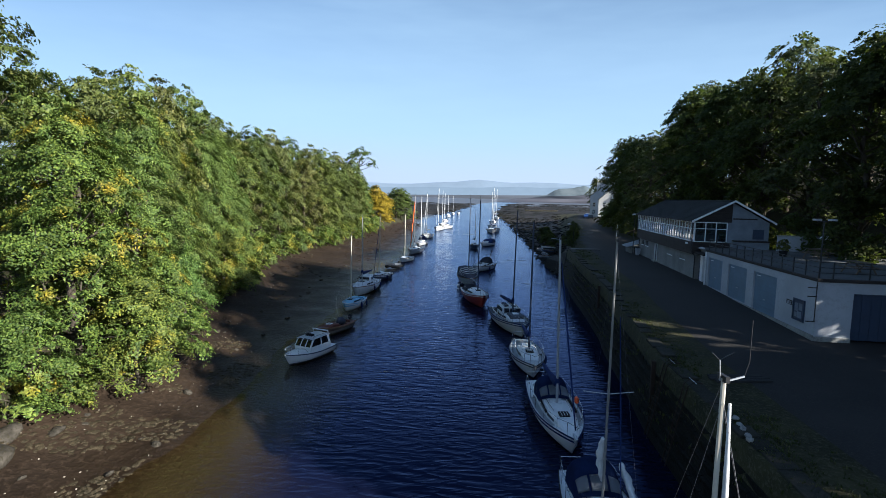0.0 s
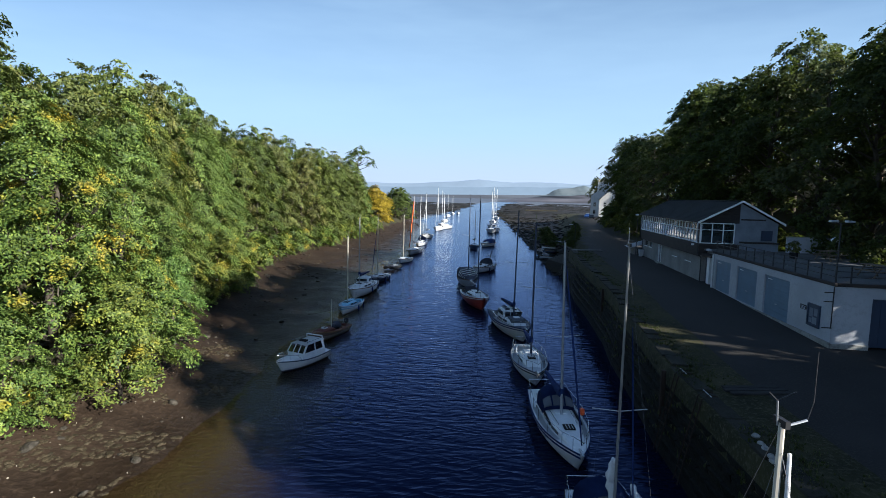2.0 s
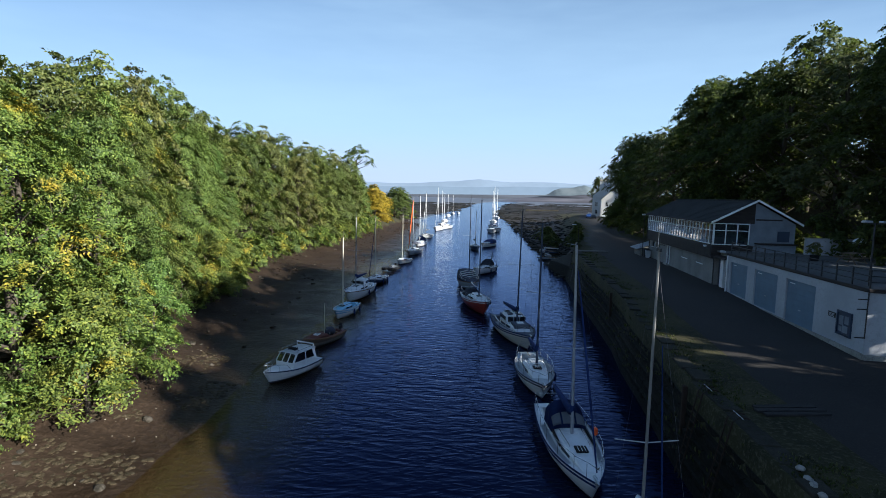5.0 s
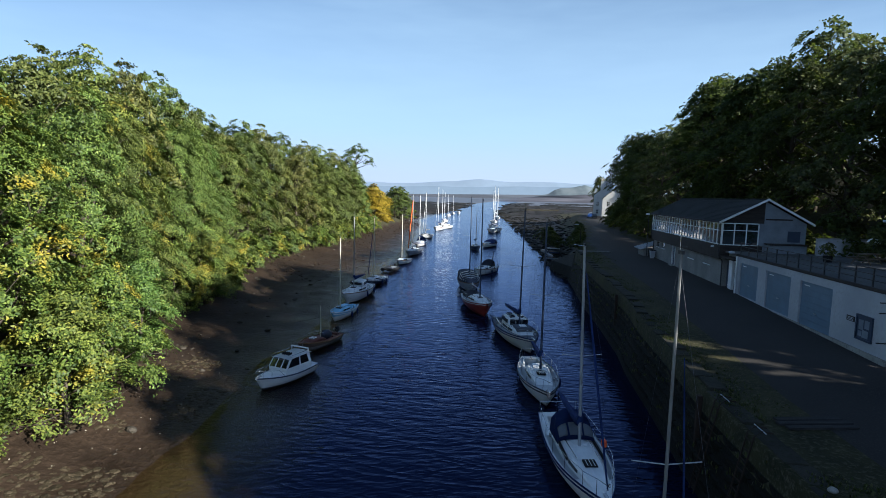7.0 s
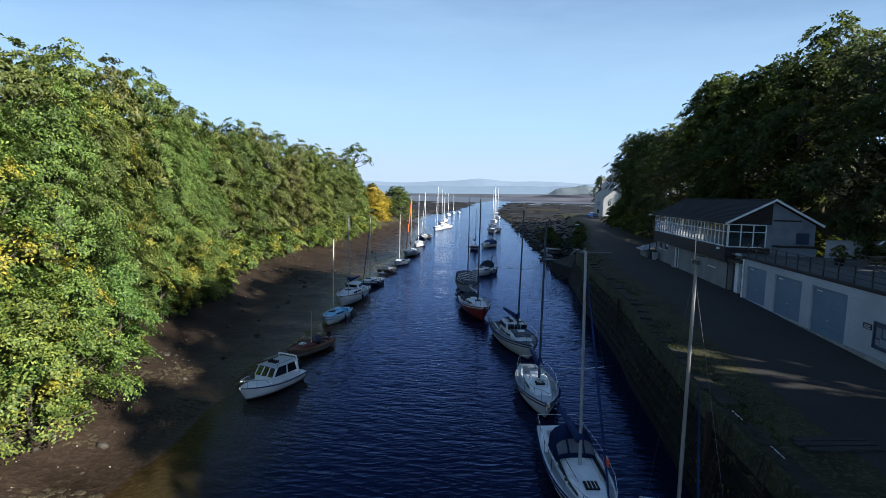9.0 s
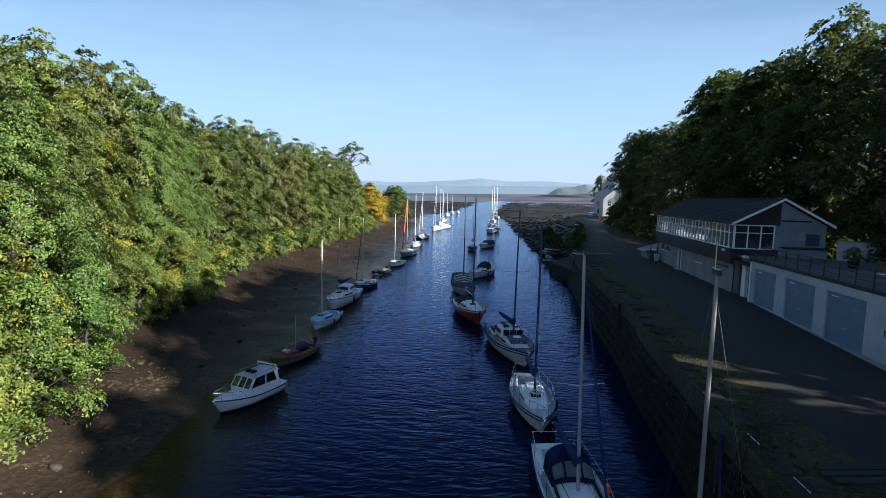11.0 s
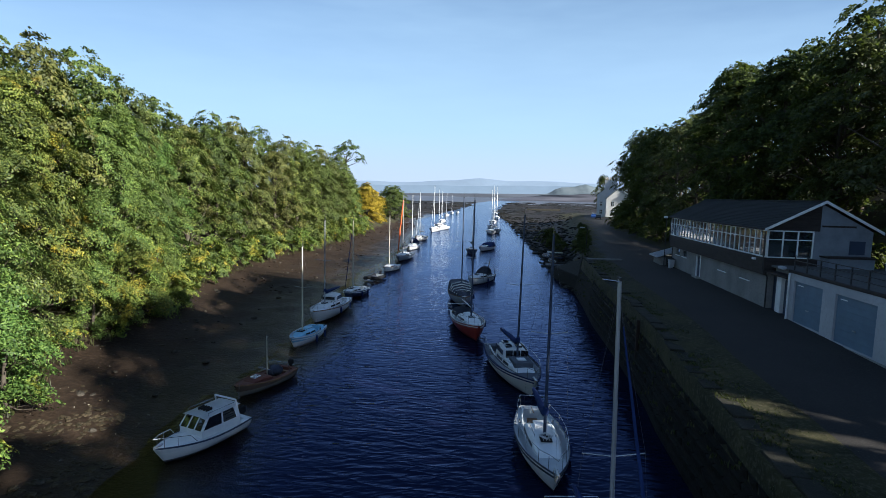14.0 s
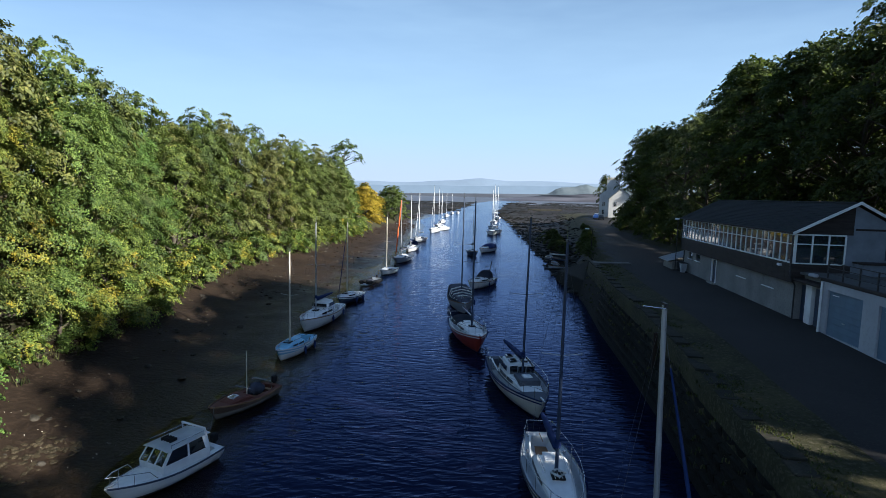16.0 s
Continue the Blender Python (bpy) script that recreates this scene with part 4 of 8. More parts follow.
def seaweed():
    """Low brown weed-covered lumps over the near mud."""
    rng = np.random.default_rng(14)
    bm = bmesh.new()
    bmesh.ops.create_icosphere(bm, subdivisions=2, radius=1.0)
    base = np.array([v.co[:] for v in bm.verts])
    tris = np.array([[v.index for v in f.verts] for f in bm.faces])
    bm.free()
    V, F = [], []
    for k in range(3000):
        y = 14 + 26 * rng.uniform() ** 1.3 if k < 2500 else rng.uniform(38, 120)
        x0, x1 = shore_x(y), lerp_table(FOOT, y)
        u = rng.uniform(0.1, 1.0) if k < 2500 else rng.uniform(0.55, 1.05)
        x = x0 + (x1 - x0) * u
        if noise.noise((x * 0.35 + 7, y * 0.35, 2)) < 0.05:
            continue
        fx = x0 - x1
        z = lerp_table([(0, -0.03), (0.45 * fx, 0.28), (0.75 * fx, 0.75), (fx, 1.5), (fx + 4, 3.6)], x0 - x)
        z += (noise.noise((x * 0.35, y * 0.35, 0)) * 0.22 + noise.noise((x * 1.3, y * 1.3, 5)) * 0.09) * min(1, max(0.3, (x0 - x) * 0.35))
        r = rng.uniform(0.04, 0.15)
        p = base * (1 + rng.normal(0, 0.14, (len(base), 1))) * np.array([r * rng.uniform(0.8, 1.6), r * rng.uniform(0.8, 1.6), r * rng.uniform(0.3, 0.6)])
        F.append(tris + len(base) * len(V))
        V.append(p + np.array([x, y, z]))
    me = bpy.data.meshes.new("seaweed")
    me.from_pydata(np.concatenate(V).tolist(), [], np.concatenate(F).tolist())
    me.materials.append(surface("brown_wrack", (0.022, 0.018, 0.010), (0.06, 0.046, 0.026), (0.085, 0.066, 0.04), big=2.0, small=14, rough=0.6, bump=0.9, bump_scale=0.05, space="World"))
    tagged(new("seaweed", me), "brown wrack and weedy stones covering the mud", "seaweed", kind="stuff")


seaweed()


def weed_tufts():
    """Grass and weeds along the quay edge and the foot of the left bank."""
    rng = np.random.default_rng(9)
    vs, fs = [], []

    def tuft(x, y, z, h, n):
        for _ in range(n):
            a = rng.uniform(0, 6.28)
            ln = h * rng.uniform(0.5, 1.2)
            bx, by = x + rng.normal(0, 0.12), y + rng.normal(0, 0.12)
            dx, dy = math.cos(a) * ln * 0.5, math.sin(a) * ln * 0.5
            w = 0.02 + 0.02 * rng.uniform()
            px, py = -math.sin(a) * w, math.cos(a) * w
            b = len(vs)
            vs.extend([(bx - px, by - py, z - 0.05), (bx + px, by + py, z - 0.05), (bx + dx * 0.5 + px * 0.7, by + dy * 0.5 + py * 0.7, z + ln * 0.7), (bx + dx * 0.5 - px * 0.7, by + dy * 0.5 - py * 0.7, z + ln * 0.7), (bx + dx, by + dy, z + ln)])
            fs.extend([(b, b + 1, b + 2, b + 3), (b + 3, b + 2, b + 4)])
    for k in range(1100):
        y = rng.uniform(12, 78)
        if noise.noise((y * 0.25, 3.0, 0)) < -0.05:
            continue
        d = abs(rng.normal(0, 1.1)) + 0.05
        tuft(quay_x(y) + d, y, edge_z(y) + 0.0, 0.11, 8)
    for k in range(200):
        y = rng.uniform(14, 78)
        f = rng.uniform(0, 1) ** 1.8 * 0.9
        tuft(quay_x(y) - 0.12 - 0.8 * f, y, edge_z(y) - 0.25 - (edge_z(y) - 0.6) * f, 0.14, 7)
    for k in range(900):
        y = rng.uniform(35, 120)
        x = lerp_table(FOOT, y) + rng.normal(-0.3, 0.5)
        tuft(x, y, 1.35 + rng.normal(0, 0.1), 0.4, 6)
    me = bpy.data.meshes.new("weeds")
    me.from_pydata(vs, [], fs)
    me.materials.append(foliage("weed_green", [(0.0, (0.025, 0.035, 0.012)), (0.6, (0.05, 0.06, 0.02)), (1.0, (0.10, 0.095, 0.04))]))
    tagged(new("weeds", me), "rough grass and weeds along quay edge and bank", "weeds", kind="stuff")


def lumps(name, count, place, size, material, label, seed, flat=1.0, category="rocks"):
    """Many low uneven clods and weedy stones in one mesh; place(rng) gives x, y and the ground's height there."""
    rng = np.random.default_rng(seed)
    bm = bmesh.new()
    bmesh.ops.create_icosphere(bm, subdivisions=1, radius=1.0)
    base = np.array([v.co[:] for v in bm.verts])
    tris = np.array([[v.index for v in f.verts] for f in bm.faces])
    bm.free()
    V, F = [], []
    for k in range(count):
        x, y, z = place(rng)
        r = rng.uniform(*size) * (1 + max(0.0, y - 100) / 160)
        p = base * (1 + rng.normal(0, 0.2, (len(base), 1))) * np.array([r * rng.uniform(0.7, 1.7), r * rng.uniform(0.7, 1.3), flat * r * rng.uniform(0.25, 0.55)])
        F.append(tris + len(base) * k)
        V.append(p + np.array([x, y, z]))
    me = bpy.data.meshes.new(name)
    me.from_pydata(np.concatenate(V).tolist(), [], np.concatenate(F).tolist())
    me.materials.append(material)
    tagged(new(name, me), label, category, kind="stuff")


def on_right_shore(rng):
    y = 80 + 340 * rng.uniform() ** 2.2
    re = lerp_table(ROAD_EDGE, y)
    d = -0.6 + (re * 0.9 + 1.0) * rng.uniform() ** 1.5
    z = lerp_table([(-0.6, -0.2), (0.4, 0.0), (re * 0.5 + 0.2, 0.8), (re * 0.85 + 0.3, 2.6), (re + 0.4, edge_z(y))], d)
    return quay_x(y) + d, y, z * (1 if y < 300 else 0.25)


def on_left_bank(rng):
    y = 72 + 153 * rng.uniform() ** 1.2
    x0, x1 = shore_x(y), lerp_table(FOOT, y)
    fx = x0 - x1
    u = rng.uniform() ** 0.55
    return x0 - fx * u, y, lerp_table([(0, -0.03), (0.45 * fx, 0.28), (0.75 * fx, 0.75), (fx, 1.5)], fx * u)


def on_flats(rng):
    y = 236 + 620 * rng.uniform() ** 1.5
    d = (2 + 90 * rng.uniform() ** 1.3) * (0.5 + y / 500)
    if rng.uniform() < 0.55:
        x = shore_x(y) - d * 0.7
        return x, y, ground_z(x, y, 0) - 0.05
    x, y = quay_x(y + 90) + d, y + 90
    return x, y, ground_z(x, y, NL + 5) - 0.05


WRACK = surface("dark_wrack_beds", (0.008, 0.008, 0.006), (0.022, 0.019, 0.014), (0.032, 0.028, 0.022), big=0.1, small=1.0, rough=0.7, bump=0.8, bump_scale=0.2, space="World")
build_quay()
lumps("wrack_beds", 900, on_flats, (0.5, 2.0), WRACK, "dark beds of wrack lying on the tidal flats", 33, 0.22, "seaweed")
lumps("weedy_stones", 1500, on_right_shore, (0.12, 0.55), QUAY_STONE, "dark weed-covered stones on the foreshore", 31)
lumps("mud_clods", 900, on_left_bank, (0.07, 0.22), MUD, "brown clods and stones along the mud bank", 32)
scatter_rocks()
shell_bits()
weed_tufts()

# low stone slip beyond the quay's end
bm = bmesh.new()
v = [bm.verts.new(p) for p in ((18.2, 78.5, -1), (17.6, 92, -1), (24, 95, -1), (24, 78.5, -1), (18.6, 78.5, 2.0), (18.0, 91.6, 1.5), (24, 94.5, 2.9), (24, 78.5, 3.7))]
for q in ((0, 1, 5, 4), (1, 2, 6, 5), (2, 3, 7, 6), (3, 0, 4, 7), (4, 5, 6, 7)):
    bm.faces.new([v[k] for k in q])
bmesh.ops.bevel(bm, geom=bm.edges[:], offset=0.08, segments=1, affect="EDGES")
solid("slipway", bm, QUAY_STONE, "low dark stone slip at the end of the quay", "slipway", "structure")
bm = bmesh.new()
box(bm, 18.3, 22.4, 74.9, 76.0, 4.2, 4.74, 0.05)
solid("kerb", bm, surface("dull_concrete", (0.10, 0.095, 0.085), (0.17, 0.16, 0.145), big=0.8, small=6, rough=0.9, bump=0.5, space="World"), "pale concrete kerb strip across the quay top", "kerb", "structure")

# far shore: hills, coast, flats and headland with haze in their base colours; beach
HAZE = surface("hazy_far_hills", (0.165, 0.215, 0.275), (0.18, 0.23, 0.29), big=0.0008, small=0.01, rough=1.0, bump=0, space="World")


def ridge(name, x0, x1, y, heights, depth, mat, label):
    bm = bmesh.new()
    n = 90
    rows = []
    for i in range(n + 1):
        f = i / n
        x = x0 + (x1 - x0) * f
        h = lerp_table(heights, f) * (1 + 0.10 * noise.noise((f * 14, y, 0)) + 0.05 * noise.noise((f * 50, y, 0)))
        rows.append([bm.verts.new((x, y, -2)), bm.verts.new((x, y + depth * 0.4, h * 0.6)), bm.verts.new((x, y + depth * 0.7, h))])
    for a, b in zip(rows, rows[1:]):
        for k in range(2):
            bm.faces.new((a[k], b[k], b[k + 1], a[k + 1]))
    return solid(name, bm, mat, label, "hills", "structure", smooth=True)


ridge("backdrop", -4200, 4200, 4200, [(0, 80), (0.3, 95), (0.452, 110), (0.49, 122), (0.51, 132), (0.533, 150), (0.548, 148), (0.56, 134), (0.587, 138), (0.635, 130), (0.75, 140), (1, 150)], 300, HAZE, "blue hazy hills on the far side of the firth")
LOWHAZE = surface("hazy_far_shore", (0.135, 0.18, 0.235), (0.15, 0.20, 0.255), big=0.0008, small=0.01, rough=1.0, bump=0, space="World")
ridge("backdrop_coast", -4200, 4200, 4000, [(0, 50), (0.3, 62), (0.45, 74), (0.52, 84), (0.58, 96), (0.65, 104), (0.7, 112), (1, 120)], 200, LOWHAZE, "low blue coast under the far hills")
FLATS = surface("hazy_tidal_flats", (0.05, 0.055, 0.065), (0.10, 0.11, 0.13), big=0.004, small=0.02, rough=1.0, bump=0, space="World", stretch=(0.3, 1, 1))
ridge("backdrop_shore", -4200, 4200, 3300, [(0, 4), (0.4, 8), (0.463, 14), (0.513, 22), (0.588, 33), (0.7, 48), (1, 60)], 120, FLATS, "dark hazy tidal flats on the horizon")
# scrub green shifted pale and bluish to paint in the haze of distance
HEAD = surface("hazed_headland_scrub", (0.070, 0.094, 0.108), (0.120, 0.142, 0.152), big=0.02, small=0.12, rough=1.0, bump=0, space="World")
ridge("backdrop_headland", 245, 760, 1500, [(0, 6), (0.06, 17), (0.12, 24), (0.16, 36), (0.24, 45), (0.33, 49), (0.38, 46), (0.5, 42), (0.8, 46), (1, 40)], 120, HEAD, "scrubby low headland tinted with haze, a pale beach below")
ridge("backdrop_beach", 120, 760, 1380, [(0, 0), (0.1, 8), (0.22, 17), (0.4, 22), (1, 26)], 60, SAND, "pale sand spit under the headland")


# ---- the clubhouse and boat stores ----
RENDER_WHITE = surface("weathered_white_render", (0.34, 0.35, 0.37), (0.44, 0.45, 0.47), (0.35, 0.355, 0.365), big=0.3, small=5, rough=0.85, bump=0.3)
HARLING = surface("grey_harled_wall", (0.20, 0.195, 0.185), (0.28, 0.27, 0.255), (0.17, 0.165, 0.155), big=0.6, small=9, rough=0.95, bump=0.8, bump_scale=0.02)
DARK_CLAD = surface("dark_stained_cladding", (0.028, 0.024, 0.022), (0.05, 0.042, 0.038), big=0.8, small=9, rough=0.7, bump=0.3, stretch=(1, 1, 6))
PALE_CLAD = surface("pale_blue_grey_boarding", (0.16, 0.18, 0.21), (0.22, 0.245, 0.28), big=0.8, small=8, rough=0.7, bump=0.2)
WHITE_PAINT = plain("white_gloss_paint", (0.74, 0.75, 0.74), 0.4)
SLATE = surface("grey_roof_slate", (0.020, 0.022, 0.023), (0.035, 0.036, 0.037), (0.035, 0.04, 0.03), big=0.6, small=6, rough=0.92, bump=0.4)
DOOR_BLUE = plain("pale_blue_door_paint", (0.12, 0.18, 0.245), 0.5)
NAVY_PAINT = plain("navy_door_paint", (0.03, 0.045, 0.08), 0.45)
BLACK_IRON = plain("black_painted_iron", (0.02, 0.02, 0.022), 0.5)
PANE = glass_material("window_glass")
FELT = surface("roof_felt", (0.09, 0.09, 0.09), (0.135, 0.135, 0.13), (0.10, 0.105, 0.08), big=0.5, small=6, rough=0.9, bump=0.3)
GALV = plain("galvanised_steel", (0.42, 0.44, 0.46), 0.45, 0.8)
BLACK_RUBBER = plain("black_rubber", (0.015, 0.015, 0.016), 0.7)
WOOD_DECK = surface("weathered_timber", (0.10, 0.075, 0.05), (0.18, 0.14, 0.10), big=1.5, small=10, rough=0.85, bump=0.5, stretch=(1, 8, 1))

CLUB = pose(23.8, 49.7, 0, 0, 0, -7.0)


def club_thing(name, label, category, x=0.0, y=0.0, z=0.0, group="", kind="", turn=0.0):
    return thing(name, CLUB @ pose(x, y, z, 0, 0, turn), label, category, group, kind)


def wall_with_openings(parent, material, label, x0, x1, y0, y1, z0, z1, holes):
    """A wall along y with rectangular openings (ya, yb, za, zb) right through it, as butted panels."""
    y = y0
    for ya, yb, za, zb in sorted(holes):
        if ya > y:
            part("wall_panel", boxed(x0, x1, y, ya, z0, z1), material, parent, label)
        if za > z0:
            part("wall_panel", boxed(x0, x1, ya, yb, z0, za), material, parent, label)
        if zb < z1:
            part("wall_panel", boxed(x0, x1, ya, yb, zb, z1), material, parent, label)
        y = yb
    if y < y1:
        part("wall_panel", boxed(x0, x1, y, y1, z0, z1), material, parent, label)


def glazing(parent, name, span, z0, z1, bays, along, off, thick=0.07, transom=0.66):
    """A strip of window bays; along 'y' at x=off or along 'x' at y=off."""
    a0, a1 = span
    w = (a1 - a0) / bays
    win = new(name)
    win.parent = parent
    tagged(win, "row of white-framed clear panes")

    def put(nm, mat, u0, u1, za, zb, t0, t1):
        b = boxed(off - t0, off + t1, u0, u1, za, zb) if along == "y" else boxed(u0, u1, off - t0, off + t1, za, zb)
        return part(nm, b, mat, win)
    put("sill", WHITE_PAINT, a0, a1, z0 - 0.07, z0, 0.10, thick)
    put("head", WHITE_PAINT, a0, a1, z1, z1 + 0.08, 0.06, thick)
    zt = z0 + (z1 - z0) * transom
    for k in range(bays + 1):
        u = a0 + k * w
        put("mullion", WHITE_PAINT, u - 0.04, u + 0.04, z0, z1, 0.045, thick)
    for k in range(bays):
        u = a0 + k * w
        put("transom", WHITE_PAINT, u + 0.04, u + w - 0.04, zt - 0.03, zt + 0.03, 0.035, thick)
        put("pane", PANE, u + 0.04, u + w - 0.04, z0, zt - 0.03, -0.01, 0.022)
        put("pane", PANE, u + 0.04, u + w - 0.04, zt + 0.03, z1, -0.01, 0.022)
    return win


def build_clubhouse():
    h = club_thing("clubhouse", "two-storey clubhouse with long glazed upper floor and slate gable roof", "building")
    G, F, S, T, EV, RG = 4.3, 6.95, 8.12, 9.85, 9.98, 11.9
    W, LN = 6.3, 21.6
    wall_with_openings(h, HARLING, "grey harled ground-floor wall", 0, 0.3, 0.0, LN, G, F, [(2.8, 4.3, 6.05, 6.8), (7.1, 8.6, 6.05, 6.8), (12.9, 14.0, G, 6.75), (17.0, 18.2, 6.1, 6.7), (19.2, 20.2, 6.1, 6.7)])
    part("wall", boxed(W - 0.3, W, 0, LN, G, EV), HARLING, h)
    part("wall", boxed(0.3, W - 0.3, LN - 0.3, LN, G, EV), HARLING, h)
    part("wall", boxed(0.3, W - 0.3, 0.0, 0.3, G, F), HARLING, h)
    part("floor_slab", boxed(-0.22, W - 0.3, 0.0, LN - 0.3, F, F + 0.25), DARK_CLAD, h)
    part("interior_wall", boxed(3.4, 3.5, 0.4, LN - 0.4, F + 0.25, EV), HARLING, h, "grey wall inside the club room")
    part("ceiling_lining", boxed(-0.2, W - 0.3, 0.3, LN - 0.3, EV - 0.1, EV - 0.04), HARLING, h)
    part("cladding", boxed(-0.32, -0.22, -0.05, LN, F - 0.1, S - 0.07), DARK_CLAD, h, "dark stained cladding under the windows")
    for k in range(26):
        part("board", boxed(-0.345, -0.32, -0.05 + k * 0.833, -0.05 + k * 0.833 + 0.815, F - 0.1, S - 0.07), DARK_CLAD, h)
    glazing(h, "window", (0.0, LN), S, T, 25, "y", -0.27)
    part("fascia", boxed(-0.62, -0.56, -0.35, LN + 0.3, EV - 0.06, EV + 0.04), DARK_CLAD, h, "dark eaves gutter board")
    part("soffit", boxed(-0.56, -0.2, -0.3, LN + 0.2, EV - 0.03, EV), DARK_CLAD, h)
    # gable end over the terrace
    part("gable_base", boxed(-0.22, 3.0, -0.06, 0.0, F, S - 0.08), DARK_CLAD, h)
    glazing(h, "gable_window", (-0.22, 2.62), S, T, 3, "x", -0.03, transom=0.68)
    part("corner_panel", boxed(2.66, 3.0, -0.06, 0.06, S - 0.08, T + 0.08), PALE_CLAD, h)
    bm = bmesh.new()
    v = [bm.verts.new(p) for p in ((-0.3, -0.06, T + 0.08), (3.0, -0.06, T + 0.08), (3.0, -0.06, RG - 0.15), (-0.3, 0.1, T + 0.08), (3.0, 0.1, T + 0.08), (3.0, 0.1, RG - 0.15))]
    for q in ((0, 1, 2), (5, 4, 3), (0, 3, 4, 1), (1, 4, 5, 2), (2, 5, 3, 0)):
        bm.faces.new([v[k] for k in q])
    part("gable_panel", bm, DARK_CLAD, h, "dark timber gable panel")
    bm = bmesh.new()
    v = [bm.verts.new(p) for p in ((3.0, -0.04, F), (W, -0.04, F), (W, -0.04, EV), (3.02, -0.04, RG - 0.12), (3.0, 0.12, F), (W, 0.12, F), (W, 0.12, EV), (3.02, 0.12, RG - 0.12))]
    for q in ((0, 1, 2, 3), (7, 6, 5, 4), (0, 4, 5, 1), (1, 5, 6, 2), (2, 6, 7, 3), (3, 7, 4, 0)):
        bm.faces.new([v[k] for k in q])
    part("gable_wall", bm, PALE_CLAD, h, "pale blue-grey boarded gable wall")
    part("trim", boxed(3.1, 5.2, -0.09, -0.042, EV + 0.25, EV + 0.37), DARK_CLAD, h)
    part("shutter", boxed(4.9, 5.85, -0.1, -0.042, 8.45, 9.35), NAVY_PAINT, h, "dark blue shutter on the gable wall")
    part("store_panel", boxed(3.2, 6.0, -0.95, -0.045, 7.56, 8.22), PALE_CLAD, h, "pale boarded locker under the gable")
    part("store_roof", boxed(3.1, 6.1, -1.05, -0.045, 8.22, 8.32), DARK_CLAD, h, "dark flat locker roof")
    # doors and small windows under
    part("window_board", boxed(0.02, 0.12, 2.8, 4.3, 6.05, 6.8), HARLING, h)
    part("window_board", boxed(0.02, 0.12, 7.1, 8.6, 6.05, 6.8), HARLING, h)
    for ya, yb, z in ((2.7, 4.4, 6.04), (7.0, 8.7, 6.04), (16.9, 18.3, 6.08), (19.1, 20.3, 6.08)):
        part("window_sill", boxed(-0.08, 0.05, ya, yb, z - 0.07, z), WHITE_PAINT, h, "white sill")
    for ya, yb in ((17.0, 18.2), (19.2, 20.2)):
        part("pane", boxed(0.1, 0.13, ya, yb, 6.1, 6.7), PANE, h)
    door = part("door", boxed(0.08, 0.14, 13.0, 13.9, 4.6, 6.65), NAVY_PAINT, h, "dark panelled door")
    part("door_frame", boxed(-0.05, 0.2, 12.9, 13.0, 4.4, 6.75), WHITE_PAINT, door, "white door surround")
    part("door_frame", boxed(-0.05, 0.2, 13.9, 14.0, 4.4, 6.75), WHITE_PAINT, door)
    part("door_step", boxed(-0.35, 0.0, 12.8, 14.1, 4.3, 4.72), CONCRETE, door)
    part("handle", boxed(0.02, 0.08, 13.12, 13.18, 5.5, 5.62), GALV, door)
    # roof slopes with slate courses
    roof = new("roof")
    roof.parent = h
    tagged(roof, "dark grey slate pitched roof")
    run, rise = 3.05 + 0.6, RG - EV
    for side in (0, 1):
        courses = 18
        for c in range(courses):
            bm = bmesh.new()
            f0, f1 = c / courses, (c + 1.12) / courses
            f1 = min(1.0, f1)
            xa, xb = (-0.6 + run * f0, -0.6 + run * f1) if side == 0 else (W + 0.4 - (W + 0.4 - 3.05) * f0, W + 0.4 - (W + 0.4 - 3.05) * f1)
            za, zb = EV + rise * f0 + 0.05, EV + rise * f1 + 0.02
            p = [(xa, -0.4, za), (xa, LN + 0.3, za), (xb, LN + 0.3, zb), (xb, -0.4, zb)]
            lo = [bm.verts.new((q[0], q[1], q[2] - 0.05)) for q in p]
            up = [bm.verts.new(q) for q in p]
            bm.faces.new(up)
            bm.faces.new(lo[::-1])
            for k in range(4):
                bm.faces.new((lo[k], lo[(k + 1) % 4], up[(k + 1) % 4], up[k]))
            part("slate_course", bm, SLATE, roof)
    part("ridge_cap", boxed(2.93, 3.17, -0.42, LN + 0.32, RG - 0.02, RG + 0.1, 0.03), SLATE, roof)
    # white bargeboards
    for xa, za, xb, zb in ((-0.65, EV - 0.12, 3.05, RG - 0.06), (W + 0.45, EV - 0.16, 3.05, RG - 0.06)):
        bm = bmesh.new()
        v = [bm.verts.new(p) for p in ((xa, -0.46, za), (xb, -0.46, zb), (xb, -0.46, zb + 0.18), (xa, -0.46, za + 0.18), (xa, -0.40, za), (xb, -0.40, zb), (xb, -0.40, zb + 0.18), (xa, -0.40, za + 0.18))]
        for q in ((0, 1, 2, 3), (7, 6, 5, 4), (0, 4, 5, 1), (1, 5, 6, 2), (2, 6, 7, 3), (3, 7, 4, 0)):
            bm.faces.new([v[k] for k in q])
        part("bargeboard", bm, WHITE_PAINT, h, "white painted bargeboard")
    for y in (-0.02, LN - 0.1):
        part("downpipe", tubed([(-0.42, y, EV - 0.15), (-0.42, y, S - 0.9), (-0.07, y, F - 0.25), (-0.07, y, 4.5)], 0.05, 8), BLACK_IRON, h, "black downpipe")
    part("vent", boxed(-0.5, -0.34, 1.2, 1.55, 7.75, 7.9), WHITE_PAINT, h)
    # hinted room behind the glass
    for k in range(5):
        part("curtain", boxed(0.3, 0.36, 2 + k * 4.2, 2.5 + k * 4.2, S, T), DOOR_BLUE, h)


